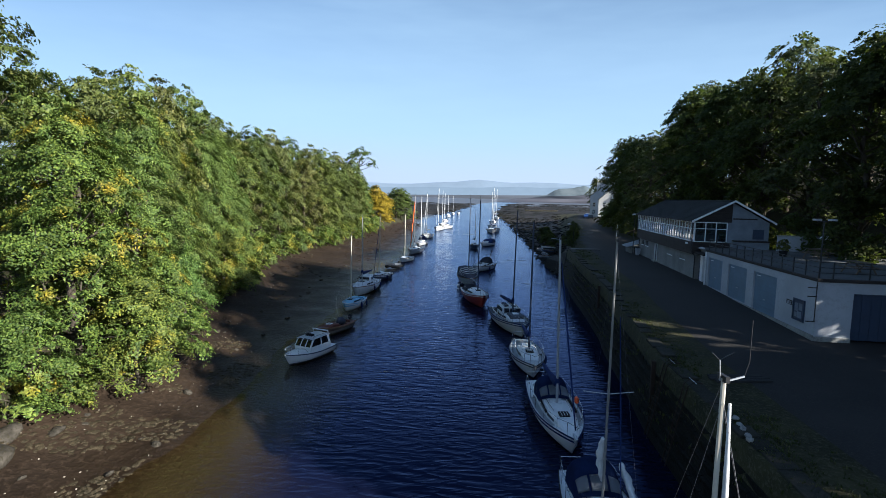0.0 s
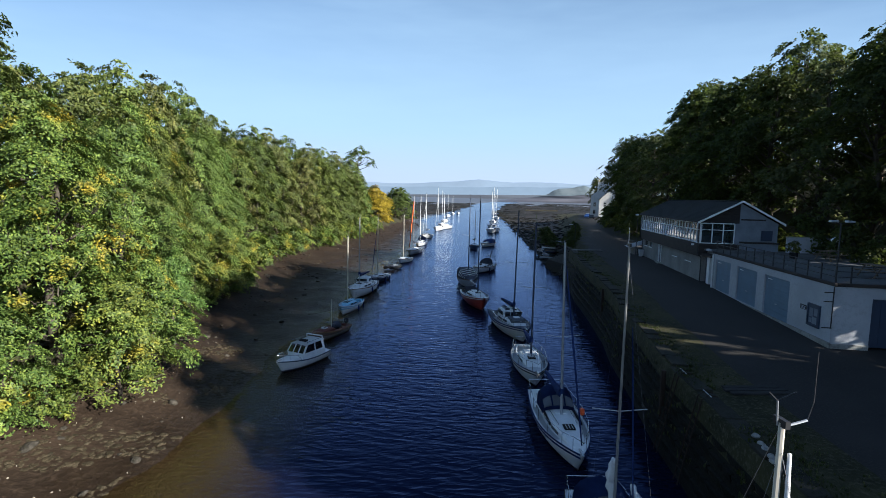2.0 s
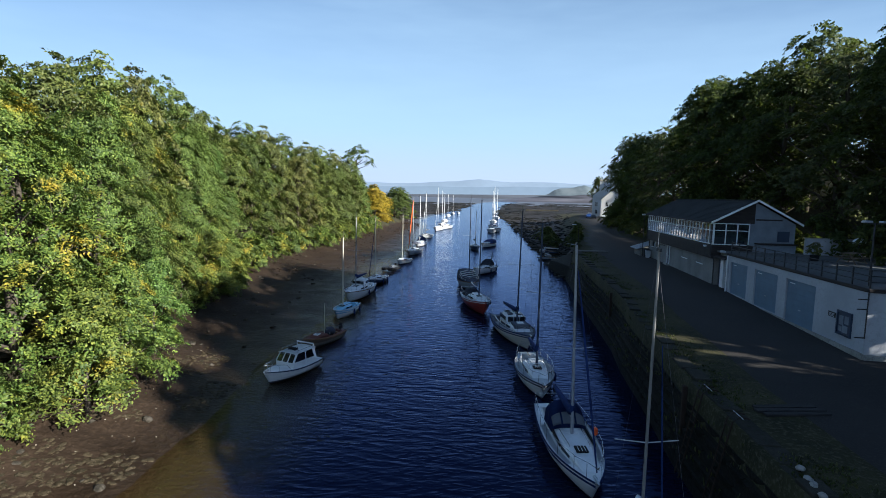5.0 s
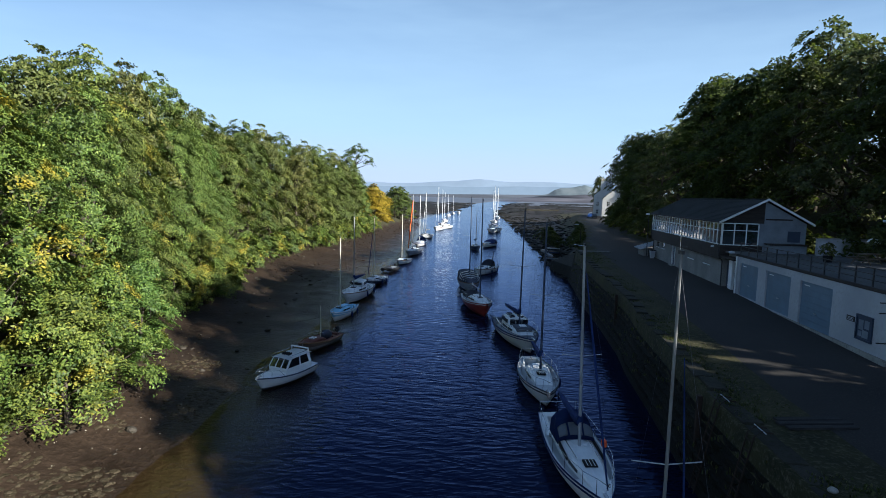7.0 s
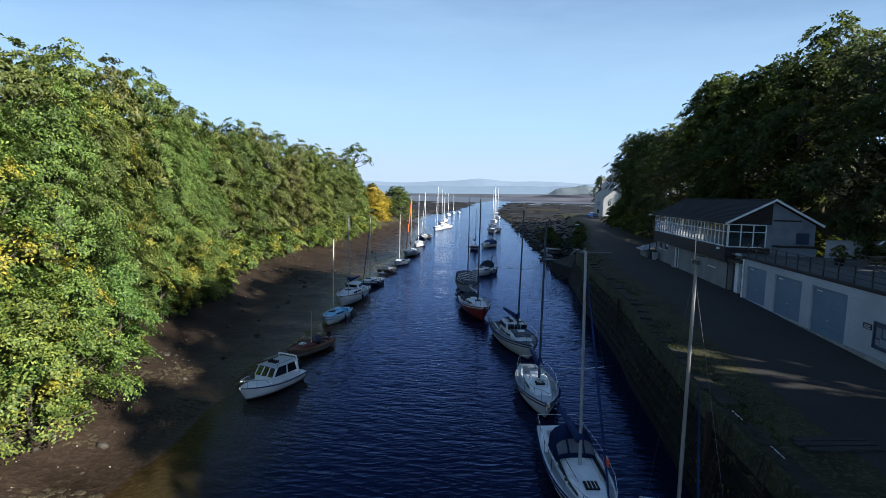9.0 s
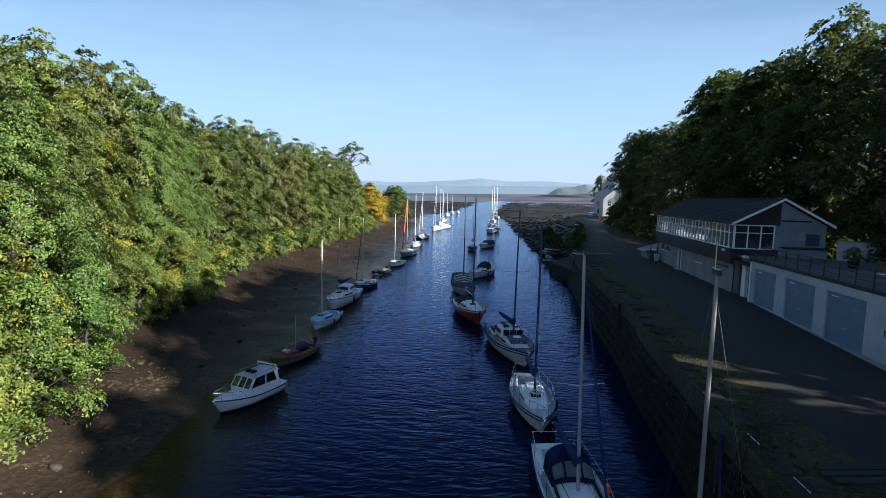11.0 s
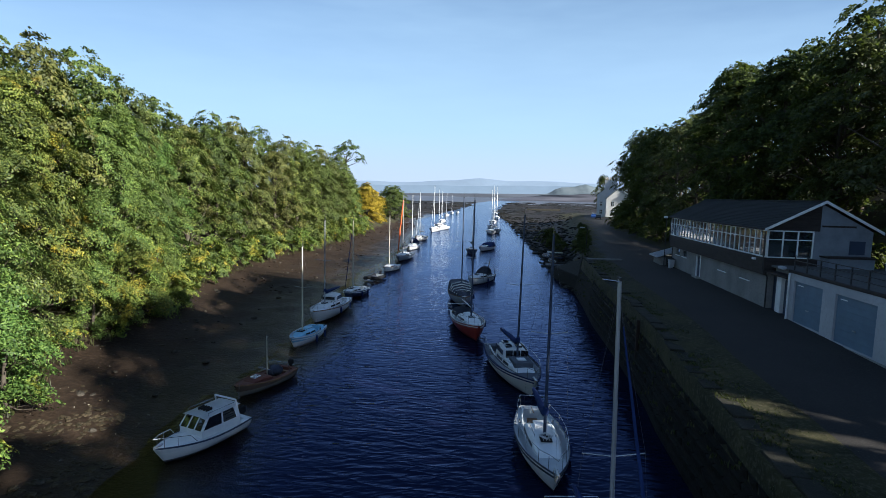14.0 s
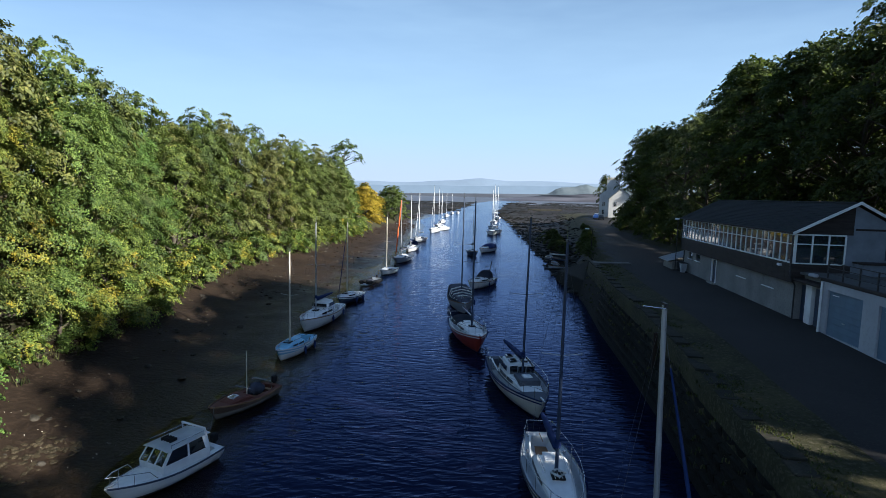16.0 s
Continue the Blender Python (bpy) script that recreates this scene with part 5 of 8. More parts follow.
def garage_door(parent, ya, yb, z0, z1, x=0.12):
    d = part("garage_door", boxed(x, x + 0.06, ya, yb, z0, z1), DOOR_BLUE, parent, "pale blue up-and-over door")
    n = 7
    for k in range(n):
        part("panel", boxed(x - 0.02, x, ya + 0.06, yb - 0.06, z0 + 0.05 + k * (z1 - z0 - 0.1) / n, z0 + 0.05 + (k + 1) * (z1 - z0 - 0.1) / n - 0.025), DOOR_BLUE, d)
    part("handle", boxed(x - 0.07, x - 0.02, (ya + yb) / 2 - 0.12, (ya + yb) / 2 + 0.12, z0 + 0.9, z0 + 0.96), GALV, d)
    part("hinge_bar", boxed(x - 0.05, x - 0.02, yb - 0.9, yb - 0.35, z1 - 0.25, z1 - 0.2), WHITE_PAINT, d)
    return d


def build_stores():
    g = club_thing("boat_store", "flat-roofed white boat store with three pale blue doors", "building", 0.0, 0.3)
    z0, z1 = 3.6, 7.42
    doors = [(-6.75, -3.7, 4.45, 6.98), (-11.3, -7.95, 4.35, 6.95), (-15.75, -12.4, 4.25, 6.95)]
    wall_with_openings(g, RENDER_WHITE, "stained white rendered wall", 0, 0.35, -20.3, -3.1, z0, z1, doors)
    for d in doors:
        garage_door(g, *d)
    for a, b, za, zb in ((0.35, 1.95, z0, z1), (1.95, 5.0, 6.8, z1), (5.0, 12.5, z0, z1)):
        part("wall_panel", boxed(a, b, -20.3, -19.95, za, zb), RENDER_WHITE, g)
    d = part("side_door", boxed(1.95, 5.0, -20.15, -20.09, 4.1, 6.8), NAVY_PAINT, g, "wide dark blue-grey door")
    for k in range(6):
        part("panel", boxed(1.98 + k * 0.505, 2.46 + k * 0.505, -20.18, -20.15, 4.15, 6.75), NAVY_PAINT, d)
    part("wall", boxed(12.15, 12.5, -19.95, -0.3, z0, z1), RENDER_WHITE, g)
    part("wall", boxed(0.35, 12.15, -3.45, -3.1, z0, z1), RENDER_WHITE, g)
    part("roof_deck", boxed(0.12, 12.6, -20.2, -0.4, z1, z1 + 0.14), FELT, g, "felted flat roof used as terrace")
    part("roof_edge", boxed(-0.06, 0.12, -20.4, -3.0, z1 + 0.0, z1 + 0.18, 0.02), DARK_CLAD, g, "dark boarded roof edge")
    part("roof_edge", boxed(0.12, 12.6, -20.4, -20.2, z1 + 0.0, z1 + 0.18, 0.02), DARK_CLAD, g)
    part("plinth", boxed(-0.08, 0.0, -20.35, -3.1, z0, 4.3), CONCRETE, g)
    part("plinth", boxed(0.0, 1.9, -20.42, -20.3, z0, 4.25), CONCRETE, g)
    # recessed passage with two doors
    part("passage_wall", boxed(0.45, 0.6, -3.1, -0.3, z0, z1), HARLING, g)
    part("canopy", boxed(-0.25, 0.6, -3.1, -0.3, 7.0, 7.16), DARK_CLAD, g, "dark canopy over the entrance")
    d1 = part("door", boxed(0.38, 0.44, -1.05, -0.32, 4.45, 6.75), NAVY_PAINT, g, "navy entrance door")
    part("handle", boxed(0.32, 0.38, -0.9, -0.84, 5.4, 5.55), GALV, d1)
    part("pillar", boxed(0.2, 0.44, -1.75, -1.1, z0, 6.95), WHITE_PAINT, g, "white pillar between the doors")
    d2 = part("door", boxed(0.38, 0.44, -2.7, -1.85, 4.45, 6.75), NAVY_PAINT, g)
    part("handle", boxed(0.32, 0.38, -2.6, -2.54, 5.4, 5.55), GALV, d2)
    part("downpipe", tubed([(-0.1, -3.25, 7.4), (-0.1, -3.25, 4.4)], 0.06, 8), WHITE_PAINT, g)
    part("bulkhead_lamp", boxed(-0.4, -0.1, -2.9, -2.3, 7.55, 7.75, 0.05), RENDER_WHITE, g)
    for z in (7.05, 6.55, 5.1):
        part("bracket", boxed(-0.5, 0.0, -20.36, -20.3, z, z + 0.05), BLACK_IRON, g)
    part("cable_pipe", tubed([(-0.05, -20.36, 7.4), (-0.05, -20.36, 5.1)], 0.03, 6), BLACK_IRON, g)


def build_railing():
    r = club_thing("terrace_railing", "black metal railing round the terrace edge", "railing", 0, 0.3, 7.56)
    n = 13
    for k in range(n):
        y = -20.0 + k * 16.8 / (n - 1)
        part("post", boxed(0.16, 0.22, y - 0.03, y + 0.03, 0.0, 0.98), BLACK_IRON, r)
    for z in (0.35, 0.65, 0.95):
        part("rail", boxed(0.17, 0.21, -20.0, -3.2, z - 0.02, z + 0.02), BLACK_IRON, r)
    for k in range(7):
        x = 0.9 + k * 1.9
        part("post", boxed(x - 0.03, x + 0.03, -20.12, -20.06, 0.0, 0.98), BLACK_IRON, r)
    for z in (0.35, 0.65, 0.95):
        part("rail", boxed(0.2, 12.4, -20.11, -20.07, z - 0.02, z + 0.02), BLACK_IRON, r)


def picnic_table(x, y, turn):
    t = club_thing("picnic_table", "weathered timber picnic table with benches on the terrace", "table", x, y, 7.56, "tables on the terrace", turn=turn)
    for k in range(5):
        part("plank", boxed(-0.9, 0.9, -0.36 + k * 0.145, -0.36 + k * 0.145 + 0.13, 0.71, 0.75), WOOD_DECK, t)
    for s in (-1, 1):
        part("bench", boxed(-0.9, 0.9, s * 0.72 - 0.13, s * 0.72 + 0.13, 0.42, 0.46), WOOD_DECK, t)
        for xx in (-0.65, 0.65):
            part("leg", tubed([(xx, s * 0.2, 0.71), (xx, s * 0.62, 0.0)], 0.045, 4), WOOD_DECK, t)
    for xx in (-0.65, 0.65):
        part("brace", boxed(xx - 0.03, xx + 0.03, -0.75, 0.75, 0.36, 0.42), WOOD_DECK, t)


def floodlight_pole(x, y):
    p = club_thing("floodlight_pole", "dark pole with two white floodlights at terrace corner", "lamp", x, y, 7.5)
    part("pole", tubed([(0, 0, 0), (0, 0, 3.35)], 0.05, 8, 0.04), BLACK_IRON, p)
    part("crossbar", tubed([(-0.35, 0, 3.3), (0.35, 0, 3.3)], 0.025, 6), BLACK_IRON, p)
    for s in (-1, 1):
        f = part("floodlight", boxed(s * 0.42 - 0.2, s * 0.42 + 0.2, -0.22, 0.12, 3.34, 3.46, 0.03), GALV, p, "pale floodlight head")
        part("lens", boxed(s * 0.42 - 0.16, s * 0.42 + 0.16, -0.19, 0.09, 3.325, 3.34), PANE, f)


def notice_board():
    n = club_thing("notice_board", "blue-framed glazed notice board on the white wall", "notice board", -0.001, -18.35, 5.45)
    part("backing", boxed(-0.05, 0.0, -0.55, 0.55, -0.58, 0.58), NAVY_PAINT, n)
    for a in ((-0.62, -0.52, -0.65, 0.65), (0.52, 0.62, -0.65, 0.65)):
        part("frame", boxed(-0.09, 0.0, a[0], a[1], a[2], a[3]), NAVY_PAINT, n, "navy frame")
    for a in ((-0.52, 0.52, 0.55, 0.65), (-0.52, 0.52, -0.65, -0.55)):
        part("frame", boxed(-0.09, 0.0, a[0], a[1], a[2], a[3]), NAVY_PAINT, n)
    for ya, yb, za, zb in ((-0.4, -0.05, 0.0, 0.42), (0.05, 0.4, -0.1, 0.4), (-0.35, 0.1, -0.48, -0.1), (0.14, 0.42, -0.45, -0.18)):
        part("sheet", boxed(-0.058, -0.052, ya, yb, za, zb), PALE_CLAD, n, "pale paper notice")
    s = club_thing("wall_sign", "small dark sign with illegible pale lettering", "sign", -0.001, -17.2, 5.72)
    part("plate", boxed(-0.03, 0.0, -0.32, 0.32, -0.14, 0.14), BLACK_IRON, s)
    for z, w in ((0.06, 0.26), (-0.01, 0.2), (-0.08, 0.24)):
        part("text_bar", boxed(-0.036, -0.03, -w, w, z - 0.018, z + 0.018), RENDER_WHITE, s)


build_clubhouse()
build_stores()
build_railing()
for x, y, a in ((6.8, -7, 30), (4.2, -16.5, 95)):
    picnic_table(x, y, a)
floodlight_pole(0.75, -18.7)
notice_board()
# pale low wall and satellite dish beyond the terrace
t = club_thing("terrace_wall", "pale rendered low wall at back of terrace", "wall", 6.5, -1.3, 7.5)
part("panel", boxed(0, 4.4, -0.12, 0.12, 0, 1.4), RENDER_WHITE, t)
part("coping", boxed(-0.05, 4.45, -0.17, 0.17, 1.4, 1.47), CONCRETE, t)
bm = bmesh.new()
bmesh.ops.create_uvsphere(bm, u_segments=16, v_segments=8, radius=0.45)
for vv in bm.verts:
    vv.co.z = vv.co.z * 0.8 if vv.co.z > 0 else vv.co.z * 0.25
t = club_thing("parasol", "closed-up white parasol cover on the terrace", "parasol", 9.0, -4.0, 7.56)
part("cover", bm, WHITE_PAINT, t, smooth=True).location = (0, 0, 1.3)
part("pole", tubed([(0, 0, 0), (0, 0, 1.5)], 0.03, 6), BLACK_IRON, t)
part("foot", boxed(-0.25, 0.25, -0.25, 0.25, 0, 0.1, 0.02), CONCRETE, t)
# lean-to beyond the far gable
t = club_thing("lean_to", "small pale lean-to shed against the far gable", "shed", -0.4, 22.0, 4.5)
part("panel", boxed(-0.6, 1.6, 0.2, 3.2, 0, 1.0), HARLING, t)
bm = bmesh.new()
v = [bm.verts.new(p) for p in ((-1.1, 0.0, 0.95), (1.8, 0.0, 1.9), (1.8, 3.4, 1.9), (-1.1, 3.4, 0.95), (-1.1, 0.0, 1.02), (1.8, 0.0, 1.97), (1.8, 3.4, 1.97), (-1.1, 3.4, 1.02))]
for q in ((3, 2, 1, 0), (4, 5, 6, 7), (0, 1, 5, 4), (1, 2, 6, 5), (2, 3, 7, 6), (3, 0, 4, 7)):
    bm.faces.new([v[k] for k in q])
part("roof", bm, GALV, t, "pale metal sheet roof")
for k in range(7):
    part("roof_rib", tubed([(-1.08, 0.2 + k * 0.5, 1.05), (1.78, 0.2 + k * 0.5, 1.99)], 0.025, 4), GALV, t)
p = club_thing("wall_lamp_post", "dark post with white lamp head at the clubhouse corner", "lamp", -0.75, 21.9, 4.4)
part("post", tubed([(0, 0, 0), (0, 0, 5.5)], 0.05, 8, 0.04), BLACK_IRON, p)
part("lamp_head", boxed(-0.3, 0.1, -0.12, 0.12, 5.42, 5.62, 0.04), WHITE_PAINT, p, "white lamp head")


def wheelie_bin(y, mat, label):
    b = club_thing("wheelie_bin", label, "bin", -0.5, y, 4.55, "bins by the clubhouse", turn=4)
    bm = bmesh.new()
    lo = [bm.verts.new(q) for q in ((-0.22, -0.2, 0.06), (0.22, -0.2, 0.06), (0.22, 0.2, 0.06), (-0.22, 0.2, 0.06))]
    up = [bm.verts.new(q) for q in ((-0.3, -0.26, 0.98), (0.28, -0.26, 0.98), (0.28, 0.26, 0.98), (-0.3, 0.26, 0.98))]
    bm.faces.new(lo[::-1])
    bm.faces.new(up)
    for k in range(4):
        bm.faces.new((lo[k], lo[(k + 1) % 4], up[(k + 1) % 4], up[k]))
    part("body", bm, mat, b)
    part("lid", boxed(-0.34, 0.32, -0.29, 0.29, 0.985, 1.06, 0.03), BLACK_RUBBER, b, "black hinged lid")
    for sg in (-1, 1):
        part("wheel", tubed([(0.2, sg * 0.2, 0.1), (0.2, sg * 0.26, 0.1)], 0.1, 10), BLACK_RUBBER, b)


wheelie_bin(20.9, BLACK_RUBBER, "black wheeled refuse bin against the clubhouse wall")
wheelie_bin(20.1, RENDER_WHITE, "pale grey wheeled bin against the clubhouse wall")
# potted shrub on the terrace
t = club_thing("potted_shrub", "yellow-green shrub in a dark tub on the terrace", "plant", 4.6, -6.4, 7.56)
part("tub", tubed([(0, 0, 0), (0, 0, 0.45)], 0.26, 12, 0.32), BLACK_RUBBER, t)
_rng = np.random.default_rng(77)
_cl, _lob = crown_clumps(_rng, 0.4, 1.3, 0.6, 26, 6, each=4, spray=0.16, reach=0.15)
_cr = new("foliage", leaf_mesh("foliage", _rng, _cl, 12, 0.10, LEAF_OLIVE))
_cr.parent = t


# ---- boats ----
def gelcoat(name, col, low=None, line=0.16):
    """Hull paint; low: antifouling colour below the boot line."""
    m, nt, out = nodes_of(name)
    bs = nt.nodes.new("ShaderNodeBsdfPrincipled")
    tc = nt.nodes.new("ShaderNodeTexCoord")
    n1 = noise_node(nt, tc.outputs["Object"], 0.9, 4, 0.6, (0.5, 0.5, 3))
    n2 = noise_node(nt, tc.outputs["Object"], 9.0, 5)
    r = ramp(nt, n1.outputs[0], [(0.3, tuple(v * 0.84 for v in col)), (0.7, col)])
    c = r.outputs[0]
    dirt = ramp(nt, n2.outputs[0], [(0.58, (0, 0, 0)), (0.75, (0.35, 0.35, 0.35))])
    c = mix_col(nt, dirt.outputs[0], c, tuple(v * 0.6 for v in col))
    if low:
        sp = nt.nodes.new("ShaderNodeSeparateXYZ")
        nt.links.new(tc.outputs["Object"], sp.inputs[0])
        gt = nt.nodes.new("ShaderNodeMath")
        gt.operation = "LESS_THAN"
        gt.inputs[1].default_value = line
        nt.links.new(sp.outputs["Z"], gt.inputs[0])
        c = mix_col(nt, gt.outputs[0], c, low)
    nt.links.new(c, bs.inputs["Base Color"])
    bs.inputs["Roughness"].default_value = 0.35
    nt.links.new(bs.outputs[0], out.inputs[0])
    return m


HULL_WHITE = gelcoat("white_gelcoat", (0.72, 0.72, 0.70), (0.06, 0.06, 0.07), 0.10)
HULL_CREAM = gelcoat("cream_gelcoat", (0.62, 0.60, 0.53), (0.05, 0.05, 0.06), 0.10)
HULL_RED = gelcoat("red_hull_paint", (0.30, 0.045, 0.03), (0.16, 0.03, 0.025), 0.10)
HULL_BLUE = gelcoat("pale_blue_hull", (0.22, 0.47, 0.66), (0.70, 0.70, 0.68), 0.42)
HULL_NAVY = gelcoat("navy_hull", (0.03, 0.05, 0.10), (0.05, 0.05, 0.05), 0.08)
HULL_GREY = gelcoat("grey_hull", (0.36, 0.38, 0.40), (0.05, 0.05, 0.06), 0.1)
HULL_WOOD = gelcoat("varnished_hull", (0.13, 0.085, 0.06), (0.24, 0.21, 0.17), 0.30)
DECK_WHITE = plain("white_deck", (0.70, 0.71, 0.70), 0.5)
DECK_BLUE = plain("pale_blue_deck", (0.25, 0.52, 0.70), 0.5)
DECK_GREY = plain("grey_nonslip_deck", (0.45, 0.47, 0.48), 0.8)
DECK_DARK = plain("dark_nonslip_deck", (0.10, 0.11, 0.13), 0.8)
DECK_TAN = surface("red_brown_planked_deck", (0.10, 0.036, 0.026), (0.15, 0.058, 0.04), big=1.5, small=12, rough=0.6, bump=0.3, stretch=(1, 9, 1))
TEAK = surface("teak_trim", (0.16, 0.09, 0.045), (0.26, 0.15, 0.08), big=2, small=16, rough=0.6, bump=0.3)
CANVAS_BLUE = surface("blue_canvas", (0.012, 0.022, 0.075), (0.022, 0.04, 0.125), big=1.2, small=18, rough=0.9, bump=0.5, bump_scale=0.03)
CANVAS_WHITE = surface("white_sailcloth", (0.55, 0.55, 0.53), (0.72, 0.72, 0.70), big=1.2, small=12, rough=0.9, bump=0.6, bump_scale=0.04)
CANVAS_GREY = surface("dark_boat_cover", (0.04, 0.045, 0.06), (0.08, 0.085, 0.11), big=1.2, small=12, rough=0.9, bump=0.5, bump_scale=0.03)
CANVAS_RED = surface("orange_red_sail_cover", (0.45, 0.09, 0.03), (0.60, 0.15, 0.05), big=1.2, small=12, rough=0.9, bump=0.5)
ALLOY = plain("anodised_alloy", (0.40, 0.41, 0.42), 0.45, 0.5)
ALLOY_GOLD = plain("pale_wooden_mast", (0.55, 0.50, 0.40), 0.5)
SPAR_GREY = plain("dull_grey_spar", (0.22, 0.215, 0.20), 0.5, 0.3)
STEEL = plain("stainless_steel", (0.55, 0.56, 0.57), 0.25, 0.9)
RIG = plain("wire_rigging", (0.10, 0.10, 0.11), 0.5, 0.3)
DARK_WINDOW = glass_material("tinted_acrylic", (0.012, 0.014, 0.018))
ROPE = plain("mooring_rope", (0.14, 0.13, 0.11), 0.9)
VINYL = plain("clear_vinyl", (0.22, 0.24, 0.27), 0.15)
ORANGE = plain("orange_plastic", (0.75, 0.10, 0.02), 0.5)


def beam_at(s, B, tr):
    if s < 0.42:
        return B / 2 * (tr + (1 - tr) * math.sin(math.pi / 2 * s / 0.42))
    return B / 2 * max(0.0, 1 - ((s - 0.42) / 0.58) ** 2.3)


def sheer_at(s, fs, fb):
    return fs + (fb - fs) * s ** 1.8 - 0.06 * math.sin(math.pi * s)


def hull_mesh(L, B, fs, fb, draft, tr, rake=0.10):
    bm = bmesh.new()
    ns, nk = 18, 7
    star, port = [], []
    for i in range(ns + 1):
        s = i / ns
        b, top = beam_at(s, B, tr), sheer_at(s, fs, fb)
        rs, rp = [], []
        for k in range(nk + 1):
            u = k / nk
            z = -draft * (1 - 0.75 * s ** 4) * (1 - u) + top * u
            w = b * min(1.0, (1 - (1 - u) ** 2.6) * (0.93 + 0.07 * u))
            x = -L / 2 + L * s - rake * L * (1 - u) * s ** 5 + 0.05 * L * (1 - u) * (1 - s) ** 6
            rs.append(bm.verts.new((x, w, z)))
            rp.append(rs[0] if k == 0 else bm.verts.new((x, -w, z)) if (i < ns) else rs[-1])
        star.append(rs)
        port.append(rp)
    for rows, flip in ((star, False), (port, True)):
        for a, b in zip(rows, rows[1:]):
            for k in range(nk):
                q = []
                for vv in (a[k], b[k], b[k + 1], a[k + 1]):
                    if vv not in q:
                        q.append(vv)
                if len(q) > 2:
                    try:
                        bm.faces.new(q[::-1] if flip else q)
                    except ValueError:
                        pass
    for k in range(nk):
        q = []
        for vv in (star[0][k], star[0][k + 1], port[0][k + 1], port[0][k]):
            if vv not in q:
                q.append(vv)
        bm.faces.new(q)
    bmesh.ops.remove_doubles(bm, verts=bm.verts, dist=0.002)
    return bm


def deck_mesh(L, B, fs, fb, tr, well=None, sole=0.45, drop=0.04):
    """Cambered deck with a sunk cockpit between well[0] and well[1] of the length."""
    bm = bmesh.new()
    st = sorted(set([i / 18 for i in range(19)] + ([well[0], well[0] + 0.004, well[1] - 0.004, well[1]] if well else [])))
    vs = (-1, -0.62, -0.6, -0.3, 0, 0.3, 0.6, 0.62, 1)
    rows = []
    for s in st:
        b, top = beam_at(s, B, tr) * 0.985, sheer_at(s, fs, fb)
        row = []
        for v in vs:
            z = top - drop + 0.05 * (1 - v * v)
            if well and well[0] + 0.002 < s < well[1] - 0.002 and abs(v) < 0.61:
                z = top - sole if abs(v) < 0.4 else top - sole * 0.45
            row.append(bm.verts.new((-L / 2 + L * s * 0.997, b * v, z)))
        rows.append(row)
    for a, b in zip(rows, rows[1:]):
        for k in range(len(vs) - 1):
            bm.faces.new((a[k], b[k], b[k + 1], a[k + 1]))
    bmesh.ops.remove_doubles(bm, verts=bm.verts, dist=0.002)
    return bm


def coach_mesh(L, B, fs, fb, tr, s0, s1, h, wide=0.62, front=0.35, back=0.06):
    bm = bmesh.new()
    n = 8
    rows = []
    for i in range(n + 1):
        f = i / n
        s = s0 + (s1 - s0) * f
        w = beam_at(s, B, tr) * wide
        zb = sheer_at(s, fs, fb) - 0.06
        e = min(1.0, (1 - f) / front) ** 0.6 if f > 1 - front else min(1.0, (f + 0.02) / back) ** 0.5
        hh = h * max(0.03, e) * (1 - 0.15 * f)
        x = -L / 2 + L * s
        rows.append([bm.verts.new((x, y, zb + z)) for y, z in ((-w, 0), (-w * 0.95, hh * 0.72), (-w * 0.78, hh * 0.98), (0, hh * 1.08), (w * 0.78, hh * 0.98), (w * 0.95, hh * 0.72), (w, 0))])
    for a, b in zip(rows, rows[1:]):
        for k in range(6):
            bm.faces.new((a[k], b[k], b[k + 1], a[k + 1]))
    bm.faces.new(rows[0])
    bm.faces.new(rows[-1])
    return bm


def strip_mesh(L, B, fs, fb, tr, zoff, h, out=0.012, s0=0.0, s1=0.985):
    """A band along both topsides: rubbing strake or painted line."""
    bm = bmesh.new()
    n = 20
    for sg in (-1, 1):
        prev = None
        for i in range(n + 1):
            s = s0 + (s1 - s0) * i / n
            b, t = beam_at(s, B, tr) + out, sheer_at(s, fs, fb) + zoff
            x = -L / 2 + L * s
            cur = [bm.verts.new(p) for p in ((x, sg * (b - 0.03), t), (x, sg * b, t), (x, sg * b, t - h), (x, sg * (b - 0.03), t - h))]
            if prev:
                for k in range(3):
                    bm.faces.new((prev[k], cur[k], cur[k + 1], prev[k + 1]))
            prev = cur
    return bm


def furled(pts, r, lumps=0.25, seed=1, seg=8):
    """A rolled or stowed sail along points."""
    bm = bmesh.new()
    rng = random.Random(seed)
    P = [Vector(p) for p in pts]
    dense = []
    for a, b in zip(P, P[1:]):
        dense += [a.lerp(b, k / 6) for k in range(6)]
    dense.append(P[-1])
    n = len(dense)
    rings = []
    for i, p in enumerate(dense):
        d = (dense[min(i + 1, n - 1)] - dense[max(i - 1, 0)]).normalized()
        a = d.orthogonal().normalized() if abs(d.z) < 0.95 else Vector((1, 0, 0)).cross(d).normalized()
        b = d.cross(a)
        rr = r * (0.25 + 0.75 * math.sin(math.pi * (0.12 + 0.84 * i / (n - 1))) ** 0.7)
        rings.append([bm.verts.new(p + (a * math.cos(2 * math.pi * k / seg) + b * math.sin(2 * math.pi * k / seg)) * rr * (1 + rng.uniform(-lumps, lumps))) for k in range(seg)])
    for r0, r1 in zip(rings, rings[1:]):
        for k in range(seg):
            bm.faces.new((r0[k], r0[(k + 1) % seg], r1[(k + 1) % seg], r1[k]))
    bm.faces.new(rings[0][::-1])
    bm.faces.new(rings[-1])
    return bm


